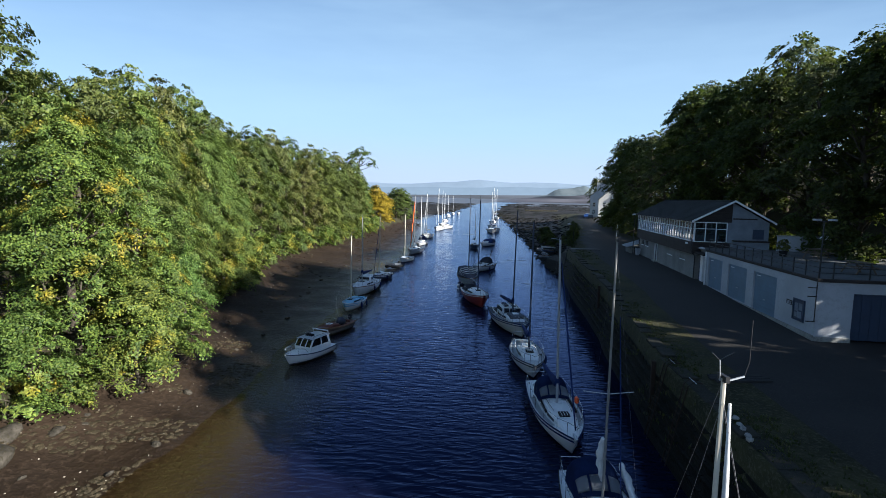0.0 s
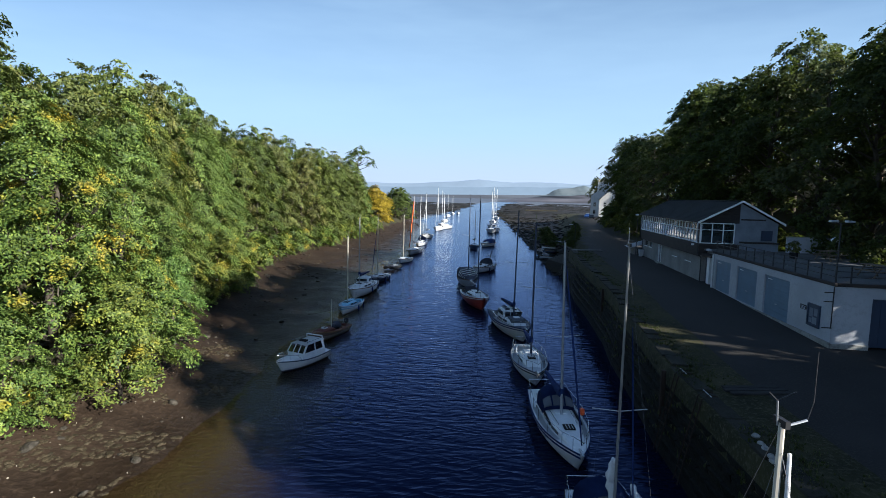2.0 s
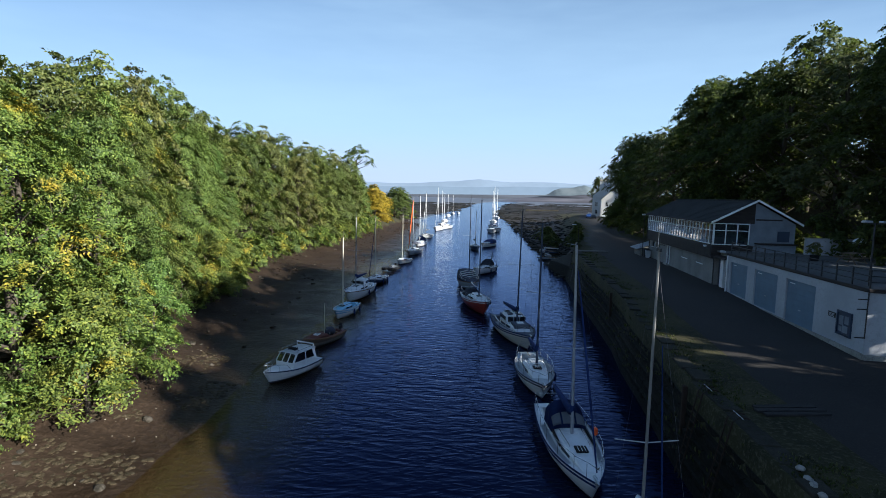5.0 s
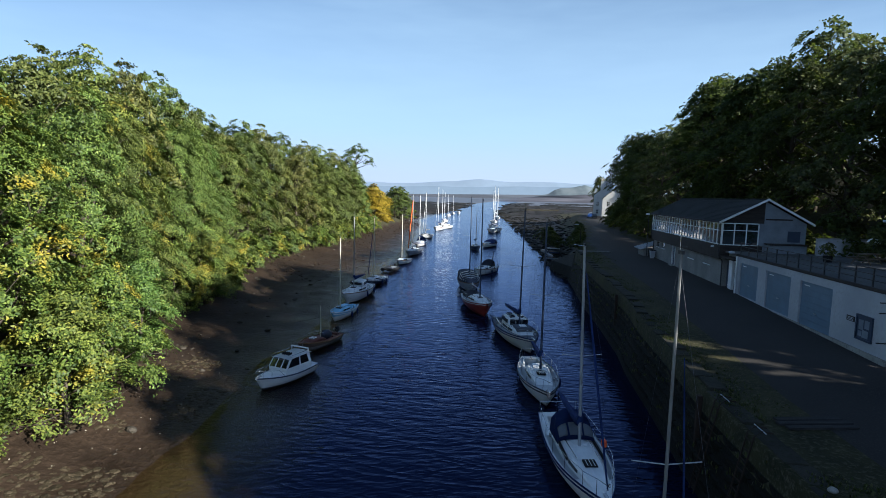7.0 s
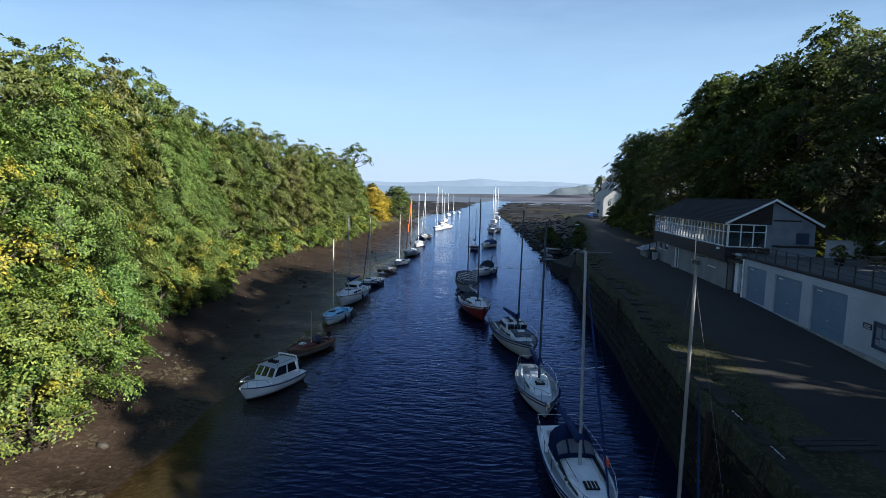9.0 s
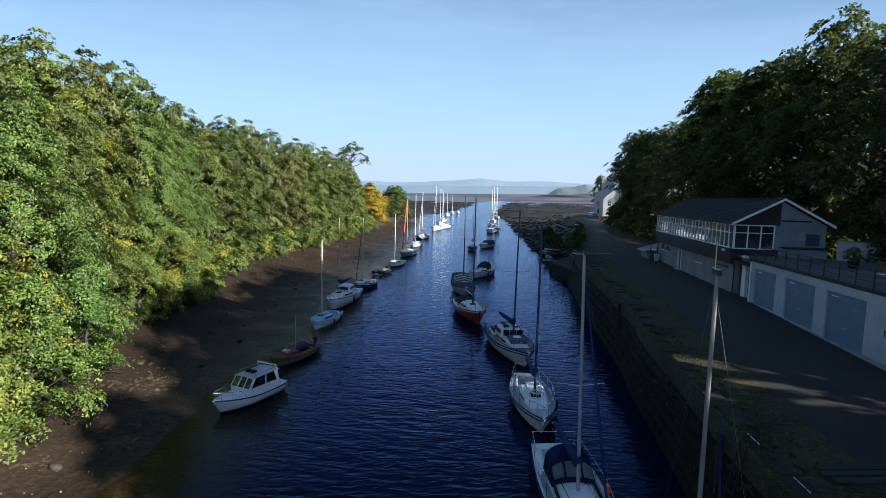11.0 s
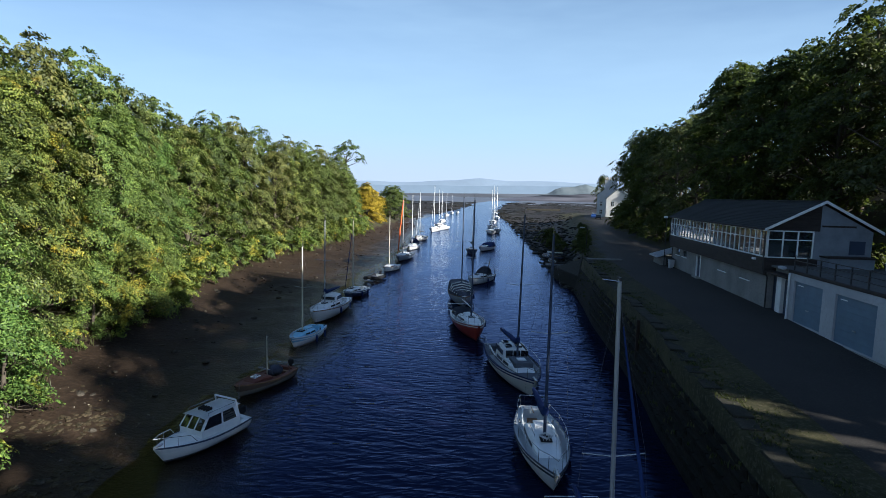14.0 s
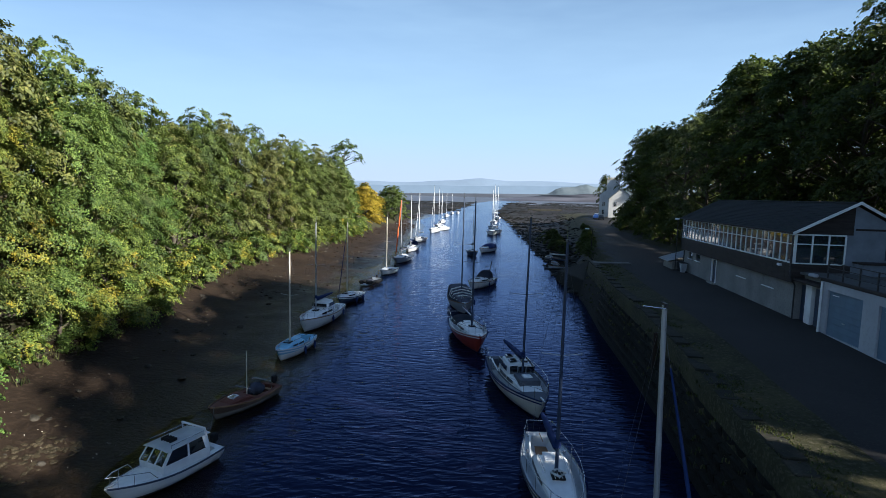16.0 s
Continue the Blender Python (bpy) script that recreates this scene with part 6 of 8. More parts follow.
def hood_mesh(x0, x1, w, z, h, fr=(0.0, 1.0), jr=(0.0, 8.0)):
    """A sprayhood: quarter-dome of canvas open towards the stern (-x)."""
    bm = bmesh.new()
    n, k = 5, 9
    rows = []
    for i in range(n + 1):
        f = fr[0] + (fr[1] - fr[0]) * i / n
        x = x0 + (x1 - x0) * f
        hh = h * math.cos(f * math.pi / 2 * 0.96) ** 0.55
        row = []
        for j in range(k):
            a = math.pi * (jr[0] + (jr[1] - jr[0]) * j / (k - 1)) / 8
            row.append(bm.verts.new((x, w * math.cos(a) * (1 - 0.08 * f), z + hh * max(0.0, math.sin(a)) ** 0.6)))
        rows.append(row)
    for a, b in zip(rows, rows[1:]):
        for j in range(k - 1):
            bm.faces.new((a[j], b[j], b[j + 1], a[j + 1]))
    bmesh.ops.solidify(bm, geom=bm.faces[:], thickness=0.03)
    return bm


def boat_pose(cx, cy, vx, vy, heel=0.0):
    return Matrix.Translation((cx, cy, 0)) @ Euler((radians(heel), 0, math.atan2(vy, vx))).to_matrix().to_4x4()


def sailboat(name, label, m, L, B, mast, hull=None, deck=None, top=None, fs=0.75, fb=1.05, coach=(0.34, 0.80, 0.42), well=(0.06, 0.33), mast_s=0.60, cover=None, boom=True, jib=None, hood=None, hood_win=False, stripe=None, tr=0.72,
             spread=1, rails=True, mast_mat=None, mast_r=0.075, shrouds=True, hatch=True, group="moored boats", windows=True, detail=True, lean=0.0, sf=0.52, gear=True):
    """A moored sailing yacht, bow along +x, its waterline at z = 0."""
    hull, deck, top = hull or HULL_WHITE, deck or DECK_WHITE, top or DECK_WHITE
    b = thing(name, m, label, "boat", group)
    part("hull", hull_mesh(L, B, fs, fb, 0.45, tr), hull, b, smooth=True)
    part("deck", deck_mesh(L, B, fs, fb, tr, well), deck, b)
    part("strake", strip_mesh(L, B, fs, fb, tr, 0.03, 0.07, 0.02), stripe[1] if stripe else TEAK, b)
    if stripe:
        part("stripe", strip_mesh(L, B, fs, fb, tr, -0.13, 0.07, 0.004), stripe[0], b, "painted stripe along the topsides")
    X = lambda s: -L / 2 + L * s
    zt = sheer_at(0.55, fs, fb)
    if coach:
        s0, s1, ch = coach
        cr = part("cabin", coach_mesh(L, B, fs, fb, tr, s0, s1, ch), top, b, "low white coachroof", smooth=False)
        if windows:
            for sg in (-1, 1):
                for k, (fa, fb_) in enumerate(((0.12, 0.42), (0.46, 0.68))):
                    sa, sb = s0 + (s1 - s0) * fa, s0 + (s1 - s0) * fb_
                    bmw = bmesh.new()
                    vv = []
                    for o in (0.0, 0.016):
                        for s, zf in ((sa, 0.2), (sb, 0.26), (sb, 0.56), (sa, 0.6)):
                            w = beam_at(s, B, tr) * 0.62 * (1 - 0.07 * zf) + o
                            vv.append(bmw.verts.new((X(s), sg * w, sheer_at(s, fs, fb) - 0.06 + ch * zf)))
                    for q in ((0, 1, 2, 3), (7, 6, 5, 4), (0, 4, 5, 1), (1, 5, 6, 2), (2, 6, 7, 3), (3, 7, 4, 0)):
                        bmw.faces.new([vv[j] for j in q])
                    part("window", bmw, DARK_WINDOW, cr, "dark cabin window")
        sh = s0 + (s1 - s0) * 0.62
        if hatch:
            hz = sheer_at(sh, fs, fb) - 0.06 + ch * 0.93
            ht = part("hatch", boxed(X(sh) - 0.28, X(sh) + 0.28, -0.26, 0.26, hz, hz + 0.07, 0.02), BLACK_RUBBER, cr, "dark foredeck hatch with pale bars")
            for k in range(3):
                part("hatch_bar", boxed(X(sh) - 0.26, X(sh) + 0.26, -0.15 + k * 0.14, -0.13 + k * 0.14, hz + 0.07, hz + 0.085), top, ht)
            s2 = s0 + (s1 - s0) * 0.16
            hz = sheer_at(s2, fs, fb) - 0.06 + ch * 1.05
            part("slide", boxed(X(s2) - 0.35, X(s2) + 0.4, -0.3, 0.3, hz - 0.02, hz + 0.05, 0.02), top, cr)
        zt = sheer_at(mast_s, fs, fb) - 0.06 + ch * 1.0
    if mast:
        mx = X(mast_s)
        mm = mast_mat or ALLOY
        ms = part("mast", tubed([(mx, 0, zt - 0.1), (mx + lean * 0.5, 0, (zt + mast) / 2), (mx + lean, 0, mast)], mast_r, 8, mast_r * 0.7), mm, b, "tall alloy mast")
        part("masthead", boxed(mx + lean - 0.12, mx + lean + 0.1, -0.03, 0.03, mast - 0.04, mast + 0.05), BLACK_IRON, ms)
        if gear:
            part("aerial", tubed([(mx + lean - 0.08, 0, mast), (mx + lean - 0.08, 0, mast + 0.55)], 0.012, 4), STEEL, ms)
            part("wind_vane", boxed(mx + lean - 0.02, mx + lean + 0.32, -0.008, 0.008, mast + 0.14, mast + 0.17), BLACK_IRON, ms)
        for k in range(spread):
            zs = zt + (mast - zt) * (sf if spread == 1 else 0.36 + 0.3 * k)
            part("spreader", tubed([(mx + lean * 0.5, -B * 0.34, zs + 0.05), (mx + lean * 0.5, 0, zs - 0.04), (mx + lean * 0.5, B * 0.34, zs + 0.05)], 0.017, 5), ALLOY, ms)
        if boom:
            bx = X(max(0.05, mast_s - 0.48))
            part("boom", tubed([(mx - 0.05, 0, zt + 0.75), (bx, 0, zt + 0.7)], 0.045, 6), ALLOY, b)
            if cover:
                part("sail_cover", furled([(mx + 0.02, 0, zt + 1.35), (mx - 0.12, 0, zt + 0.98), (mx - L * 0.2, 0, zt + 0.9), (bx, 0, zt + 0.82)], 0.17, 0.18, int(L * 10)), cover, b, "stowed mainsail under its cover", smooth=True)
        bow = (X(0.97), 0, sheer_at(0.98, fs, fb))
        part("forestay", tubed([bow, (mx + lean, 0, mast * 0.97)], 0.003, 4), RIG, b)
        if jib:
            q0, q1 = Vector(bow) + Vector((0, 0, 0.35)), Vector(bow).lerp(Vector((mx + lean, 0, mast * 0.97)), 0.9)
            part("furled_jib", furled([q0, q0.lerp(q1, 0.5), q1], 0.045, 0.1, 3), jib, b, "jib furled round the forestay", smooth=True)
        part("backstay", tubed([(X(0.02), 0, fs), (mx + lean, 0, mast)], 0.0026, 4), RIG, b)
        if shrouds:
            for sg in (-1, 1):
                zs = zt + (mast - zt) * sf
                part("shroud", tubed([(mx - 0.1, sg * beam_at(mast_s, B, tr) * 0.95, sheer_at(mast_s, fs, fb)), (mx + lean * 0.5, sg * B * 0.34, zs + 0.05), (mx + lean, 0, mast * 0.96)], 0.003, 4), RIG, b)
    if hood:
        hx1 = X(coach[0]) + 0.65
        part("sprayhood", hood_mesh(X(coach[0]) - 0.8, hx1, B * 0.37, sheer_at(coach[0], fs, fb) + coach[2] * 0.55, 1.02), hood, b, "blue canvas sprayhood over the companionway", smooth=True)
        if hood_win:
            for j0, j1 in ((1.3, 2.9), (3.15, 4.85), (5.1, 6.7)):
                part("hood_window", hood_mesh(X(coach[0]) - 0.8, hx1 + 0.012, B * 0.37 + 0.012, sheer_at(coach[0], fs, fb) + coach[2] * 0.55, 1.032, (0.62, 0.93), (j0, j1)), VINYL, b, "clear vinyl window", smooth=True)
    if rails:
        zb = sheer_at(0.98, fs, fb)
        part("pulpit", tubed([(X(0.84), beam_at(0.84, B, tr) * 0.9, sheer_at(0.84, fs, fb) + 0.55), (X(0.93), beam_at(0.93, B, tr) * 0.8, zb + 0.58), (X(1.0), 0, zb + 0.6), (X(0.93), -beam_at(0.93, B, tr) * 0.8, zb + 0.58), (X(0.84), -beam_at(0.84, B, tr) * 0.9, sheer_at(0.84, fs, fb) + 0.55)], 0.016, 5), STEEL, b, "stainless pulpit rail")
        part("pushpit", tubed([(X(0.14), beam_at(0.14, B, tr) * 0.93, fs + 0.6), (X(0.01), beam_at(0.02, B, tr) * 0.93, fs + 0.6), (X(0.01), -beam_at(0.02, B, tr) * 0.93, fs + 0.6), (X(0.14), -beam_at(0.14, B, tr) * 0.93, fs + 0.6)], 0.016, 5), STEEL, b, "stainless stern rail")
        for sg in (-1, 1):
            pts = []
            for s in (0.01, 0.14, 0.32, 0.5, 0.68, 0.84, 0.93):
                y, z = sg * beam_at(s, B, tr) * 0.92, sheer_at(s, fs, fb)
                pts.append((X(s), y, z + 0.58))
                if detail:
                    part("stanchion", tubed([(X(s), y, z - 0.03), (X(s), y, z + 0.58)], 0.013, 4), STEEL, b)
            part("lifeline", tubed(pts[1:6], 0.008, 4), STEEL, b)
    if detail:
        for s, sg in ((0.95, 0.25), (0.06, 0.8), (0.06, -0.8)):
            part("cleat", boxed(X(s) - 0.1, X(s) + 0.1, sg * beam_at(s, B, tr) - 0.025, sg * beam_at(s, B, tr) + 0.025, sheer_at(s, fs, fb), sheer_at(s, fs, fb) + 0.06), STEEL, b)
        for sg in (-1, 1):
            if coach:
                ch = coach[2]
                rail = [(X(s), sg * beam_at(s, B, tr) * 0.42, sheer_at(s, fs, fb) - 0.06 + ch * 1.02 + dz) for s, dz in ((coach[0] + 0.05, 0.0), (coach[0] + 0.06, 0.07), (coach[0] + (coach[1] - coach[0]) * 0.55, 0.07), (coach[0] + (coach[1] - coach[0]) * 0.56, 0.0))]
                part("grab_rail", tubed(rail, 0.016, 5), STEEL, b)
            if well:
                sw = well[1] - 0.06
                wy, wz = sg * beam_at(sw, B, tr) * 0.74, sheer_at(sw, fs, fb)
                part("winch", tubed([(X(sw), wy, wz - 0.04), (X(sw), wy, wz + 0.06), (X(sw), wy, wz + 0.16)], 0.07, 10, 0.05), STEEL, b)
                pts = [(X(s), sg * beam_at(s, B, tr) * 0.64, sheer_at(s, fs, fb) + 0.02) for s in (well[0], (well[0] + well[1]) / 2, well[1])]
                part("coaming", tubed(pts, 0.05, 6), top, b)
            for s in (0.22, 0.55) if sg > 0 else ():
                fy, fz = sg * (beam_at(s, B, tr) + 0.1), sheer_at(s, fs, fb) - 0.35
                fd = part("fender", furled([(X(s), fy, fz - 0.3), (X(s), fy, fz), (X(s), fy, fz + 0.28)], 0.1, 0.0, 2), CANVAS_BLUE if sg > 0 else DECK_WHITE, b, smooth=True)
                part("lanyard", tubed([(X(s), fy, fz + 0.26), (X(s), sg * beam_at(s, B, tr) * 0.92, sheer_at(s, fs, fb) + 0.3)], 0.008, 4), ROPE, fd)
            bmn = bmesh.new()
            ring = []
            for s in (0.30, 0.42, 0.54, 0.66, 0.78):
                ring.append((bmn.verts.new((X(s), sg * beam_at(s, B, tr) * 0.70, sheer_at(s, fs, fb) - 0.04 + 0.05 * (1 - 0.49) + 0.012)), bmn.verts.new((X(s), sg * beam_at(s, B, tr) * 0.90, sheer_at(s, fs, fb) - 0.04 + 0.05 * (1 - 0.81) + 0.012))))
            for p, q in zip(ring, ring[1:]):
                bmn.faces.new((p[0], q[0], q[1], p[1]))
            bmesh.ops.solidify(bmn, geom=bmn.faces[:], thickness=0.01)
            part("nonslip_panel", bmn, DECK_GREY, b, "grey non-slip side deck")
        part("anchor", boxed(X(0.93), X(1.0) + 0.08, -0.05, 0.05, sheer_at(0.97, fs, fb) + 0.01, sheer_at(0.97, fs, fb) + 0.09, 0.02), GALV, b)
        if well:
            part("cockpit_sole", boxed(X(well[0] + 0.02), X(well[1] - 0.02), -beam_at(well[0] + 0.05, B, tr) * 0.36, beam_at(well[0] + 0.05, B, tr) * 0.36, sheer_at(0.2, fs, fb) - 0.445, sheer_at(0.2, fs, fb) - 0.40), TEAK, b)
        part("tiller", tubed([(X(0.03), 0, fs + 0.05), (X(0.17), 0, fs + 0.15)], 0.022, 5), TEAK, b)
        part("rudder", boxed(X(0.0) - 0.3, X(0.0) - 0.02, -0.025, 0.025, -0.4, fs * 0.75), hull, b)
    return b


def outboard(parent, x, z):
    o = part("outboard", boxed(x - 0.3, x + 0.02, -0.13, 0.13, z + 0.1, z + 0.5, 0.06), BLACK_RUBBER, parent, "black outboard engine")
    part("leg", boxed(x - 0.2, x - 0.08, -0.05, 0.05, z - 0.75, z + 0.1), BLACK_RUBBER, o)
    return o


def fender(parent, x, y, z):
    part("fender", furled([(x, y, z - 0.3), (x, y, z + 0.25)], 0.1, 0.0, 2), DECK_WHITE, parent, smooth=True)


def cabin_cruiser(m):
    L, B, fs, fb, tr = 4.8, 1.85, 0.55, 0.82, 0.86
    b = thing("cabin_cruiser", m, "small white cabin cruiser with wheelhouse and navy gunwale", "boat", "moored boats")
    part("hull", hull_mesh(L, B, fs, fb, 0.35, tr, 0.12), HULL_WHITE, b, smooth=True)
    part("deck", deck_mesh(L, B, fs, fb, tr, (0.05, 0.30), 0.35), DECK_WHITE, b)
    part("strake", strip_mesh(L, B, fs, fb, tr, 0.02, 0.07, 0.025), NAVY_PAINT, b, "navy rubbing strake")
    part("foredeck", coach_mesh(L, B, fs, fb, tr, 0.50, 0.95, 0.2, 0.74, 0.85), DECK_WHITE, b)
    X = lambda s: -L / 2 + L * s
    z0, z1 = fs + 0.0, fs + 0.92
    xa, xb, xf = X(0.17), X(0.53), X(0.61)
    wb, wt = B * 0.43, B * 0.36
    # wheelhouse: pillars, sills and roof, with panes between them
    wh = new("wheelhouse")
    wh.parent = b
    tagged(wh, "white wheelhouse with dark windows all round")
    zs = z0 + 0.42

    def quad_slab(nm, mat, p, t=0.035):
        bq = bmesh.new()
        P = [Vector(q) for q in p]
        nn = (P[1] - P[0]).cross(P[2] - P[0]).normalized() * t
        vq = [bq.verts.new(q) for q in P] + [bq.verts.new(q - nn) for q in P]
        k = len(P)
        bq.faces.new(vq[:k])
        bq.faces.new(vq[k:][::-1])
        for j in range(k):
            bq.faces.new((vq[j], vq[j + k], vq[(j + 1) % k + k], vq[(j + 1) % k]))
        return part(nm, bq, mat, wh)
    lean = lambda z: (z - zs) / (z1 - zs)
    for sg in (-1, 1):
        quad_slab("side_panel", DECK_WHITE, [(xa, sg * wb, z0), (xf, sg * wb * 0.86, z0 + 0.08), (xf, sg * wb * 0.86, zs), (xa, sg * wb, zs)])
        for xs0, xs1, xt0, xt1, nm, mat in ((xa, xa + 0.22, xa + 0.12, xa + 0.3, "pillar", DECK_WHITE), (xa + 0.22, xa + 0.95, xa + 0.3, xa + 0.92, "pane", DARK_WINDOW), (xa + 0.95, xa + 1.05, xa + 0.92, xa + 1.0, "pillar", DECK_WHITE), (xa + 1.05, xf - 0.1, xa + 1.0, xb - 0.06, "pane", DARK_WINDOW), (xf - 0.1, xf, xb - 0.06, xb + 0.02, "pillar", DECK_WHITE)):
            y0b, y1b = sg * (wb - (wb * 0.14) * (xs0 - xa) / (xf - xa)), sg * (wb - (wb * 0.14) * (xs1 - xa) / (xf - xa))
            quad_slab(nm, mat, [(xs0, y0b, zs), (xs1, y1b, zs), (xt1, sg * wt * 0.96, z1), (xt0, sg * wt, z1)])
    yb, yt = wb * 0.86, wt * 0.95
    quad_slab("front_sill", DECK_WHITE, [(xf, -yb, z0 + 0.08), (xf, yb, z0 + 0.08), (xf, yb, zs), (xf, -yb, zs)])
    for k in range(3):
        f0, f1 = -1 + k * 2 / 3 + 0.04, -1 + (k + 1) * 2 / 3 - 0.04
        quad_slab("pane", DARK_WINDOW, [(xf, yb * f0, zs), (xf, yb * f1, zs), (xb + 0.02, yt * f1, z1), (xb + 0.02, yt * f0, z1)])
    for f in (-1, -1 / 3, 1 / 3, 1):
        quad_slab("pillar", DECK_WHITE, [(xf + 0.01, yb * f - 0.04, zs), (xf + 0.01, yb * f + 0.04, zs), (xb + 0.03, yt * f + 0.04, z1), (xb + 0.03, yt * f - 0.04, z1)])
    bm = bmesh.new()
    rows = []
    for f in range(7):
        x = xa - 0.15 + (xb + 0.22 - xa + 0.15) * f / 6
        rows.append([bm.verts.new((x, wt * 1.08 * v, z1 + 0.09 * (1 - v * v) * (1 if 0 < f < 6 else 0.6))) for v in (-1, -0.6, 0, 0.6, 1)])
    for p, q in zip(rows, rows[1:]):
        for k in range(4):
            bm.faces.new((p[k], q[k], q[k + 1], p[k + 1]))
    bmesh.ops.solidify(bm, geom=bm.faces[:], thickness=-0.06)
    part("roof", bm, DECK_WHITE, wh, smooth=False)
    for sg in (-1, 1):
        part("roof_rail", tubed([(xa + 0.1, sg * wt * 0.95, z1 + 0.05), (xa + 0.1, sg * wt * 0.95, z1 + 0.17), (xb - 0.05, sg * wt * 0.95, z1 + 0.17), (xb - 0.05, sg * wt * 0.95, z1 + 0.05)], 0.014, 5), STEEL, b)
    for k in range(4):
        part("rod_holder", boxed(xb - 0.65, xb - 0.3, -0.32 + k * 0.16, -0.25 + k * 0.16, z1 + 0.06, z1 + 0.2, 0.015), BLACK_RUBBER, b, "black rod holder")
    part("stern_arch", tubed([(xa - 0.05, -wb * 0.9, z0 + 0.3), (xa + 0.12, -wt, z1 + 0.28), (xa + 0.12, wt, z1 + 0.28), (xa - 0.05, wb * 0.9, z0 + 0.3)], 0.05, 6), DECK_WHITE, b, "white tubular arch")
    part("bow_rail", tubed([(X(0.66), beam_at(0.66, B, tr) * 0.9, sheer_at(0.66, fs, fb) + 0.03), (X(0.72), beam_at(0.72, B, tr) * 0.9, sheer_at(0.72, fs, fb) + 0.36), (X(0.9), beam_at(0.9, B, tr) * 0.85, fb + 0.36), (X(0.985), 0, fb + 0.4), (X(0.9), -beam_at(0.9, B, tr) * 0.85, fb + 0.36), (X(0.72), -beam_at(0.72, B, tr) * 0.9, sheer_at(0.72, fs, fb) + 0.36), (X(0.66), -beam_at(0.66, B, tr) * 0.9, sheer_at(0.66, fs, fb) + 0.03)], 0.016, 5), STEEL, b, "stainless bow rail")
    for s, sg in ((0.82, 1), (0.82, -1), (0.92, 1), (0.92, -1)):
        y = sg * beam_at(s, B, tr) * 0.87
        part("stanchion", tubed([(X(s), y, sheer_at(s, fs, fb) - 0.02), (X(s), y, sheer_at(s, fs, fb) + 0.36)], 0.013, 4), STEEL, b)
    part("anchor", boxed(X(0.9), X(0.99), -0.05, 0.05, fb, fb + 0.08, 0.02), GALV, b)
    outboard(b, X(0.0), 0.45)
    return b


def wooden_launch(m):
    L, B, fs, fb, tr = 4.8, 1.75, 0.5, 0.76, 0.75
    b = thing("wooden_launch", m, "old open motor launch with red-brown foredeck and pole", "boat", "moored boats")
    part("hull", hull_mesh(L, B, fs, fb, 0.35, tr, 0.1), HULL_WOOD, b, smooth=True)
    part("deck", deck_mesh(L, B, fs, fb, tr, (0.05, 0.55), 0.4), DECK_TAN, b, "red-brown planked deck")
    part("strake", strip_mesh(L, B, fs, fb, tr, 0.03, 0.09, 0.03), TEAK, b)
    X = lambda s: -L / 2 + L * s
    part("cuddy", coach_mesh(L, B, fs, fb, tr, 0.46, 0.80, 0.28, 0.66, 0.5), DECK_TAN, b)
    hz = sheer_at(0.64, fs, fb) + 0.2
    ht = part("hatch", boxed(X(0.61), X(0.68), -0.15, 0.15, hz - 0.05, hz + 0.03, 0.015), DARK_WINDOW, b)
    for a in ((X(0.6), X(0.69), 0.15, 0.19), (X(0.6), X(0.69), -0.19, -0.15), (X(0.6), X(0.61), -0.15, 0.15), (X(0.68), X(0.69), -0.15, 0.15)):
        part("hatch_rim", boxed(*a, hz - 0.04, hz + 0.05), DECK_WHITE, ht, "white hatch rim")
    part("mast", tubed([(X(0.44), 0, 0.4), (X(0.44), 0, 3.0)], 0.035, 6, 0.025), ALLOY_GOLD, b, "short pale pole")
    for s in (0.12, 0.26, 0.38):
        part("thwart", boxed(X(s) - 0.12, X(s) + 0.12, -beam_at(s, B, tr) * 0.6, beam_at(s, B, tr) * 0.6, 0.34, 0.39), TEAK, b)
    part("engine_cover", furled([(X(0.2), 0.05, 0.5), (X(0.3), 0.0, 0.68), (X(0.4), -0.05, 0.6)], 0.34, 0.2, 5), CANVAS_GREY, b, "dark crumpled engine cover", smooth=True)
    part("windscreen_frame", tubed([(X(0.47), -0.62, 0.7), (X(0.5), -0.5, 1.05), (X(0.5), 0.5, 1.05), (X(0.47), 0.62, 0.7)], 0.02, 5), STEEL, b, "bare windscreen frame")
    part("hoop", tubed([(X(0.2), -0.75, 0.55), (X(0.2), -0.65, 1.05), (X(0.2), 0.65, 1.05), (X(0.2), 0.75, 0.55)], 0.02, 5), STEEL, b)
    outboard(b, X(0.01), 0.45)


def rib_dinghy(m):
    b = thing("inflatable_dinghy", m, "dark inflatable dinghy with black outboard", "boat", "moored boats")
    pts = [(-2.0, 0.75, 0.35), (0.6, 0.78, 0.38), (1.5, 0.5, 0.48), (2.0, 0.0, 0.58), (1.5, -0.5, 0.48), (0.6, -0.78, 0.38), (-2.0, -0.75, 0.35)]
    part("tube", tubed(pts, 0.23, 10), BLACK_RUBBER, b, "dark rubber tube", smooth=True)
    part("floor", boxed(-1.9, 1.5, -0.6, 0.6, 0.08, 0.16), DECK_GREY, b)
    part("transom", boxed(-1.95, -1.85, -0.6, 0.6, 0.1, 0.6), DECK_GREY, b)
    part("seat", boxed(-0.5, 0.1, -0.35, 0.35, 0.16, 0.6, 0.05), CANVAS_GREY, b)
    outboard(b, -1.95, 0.5)


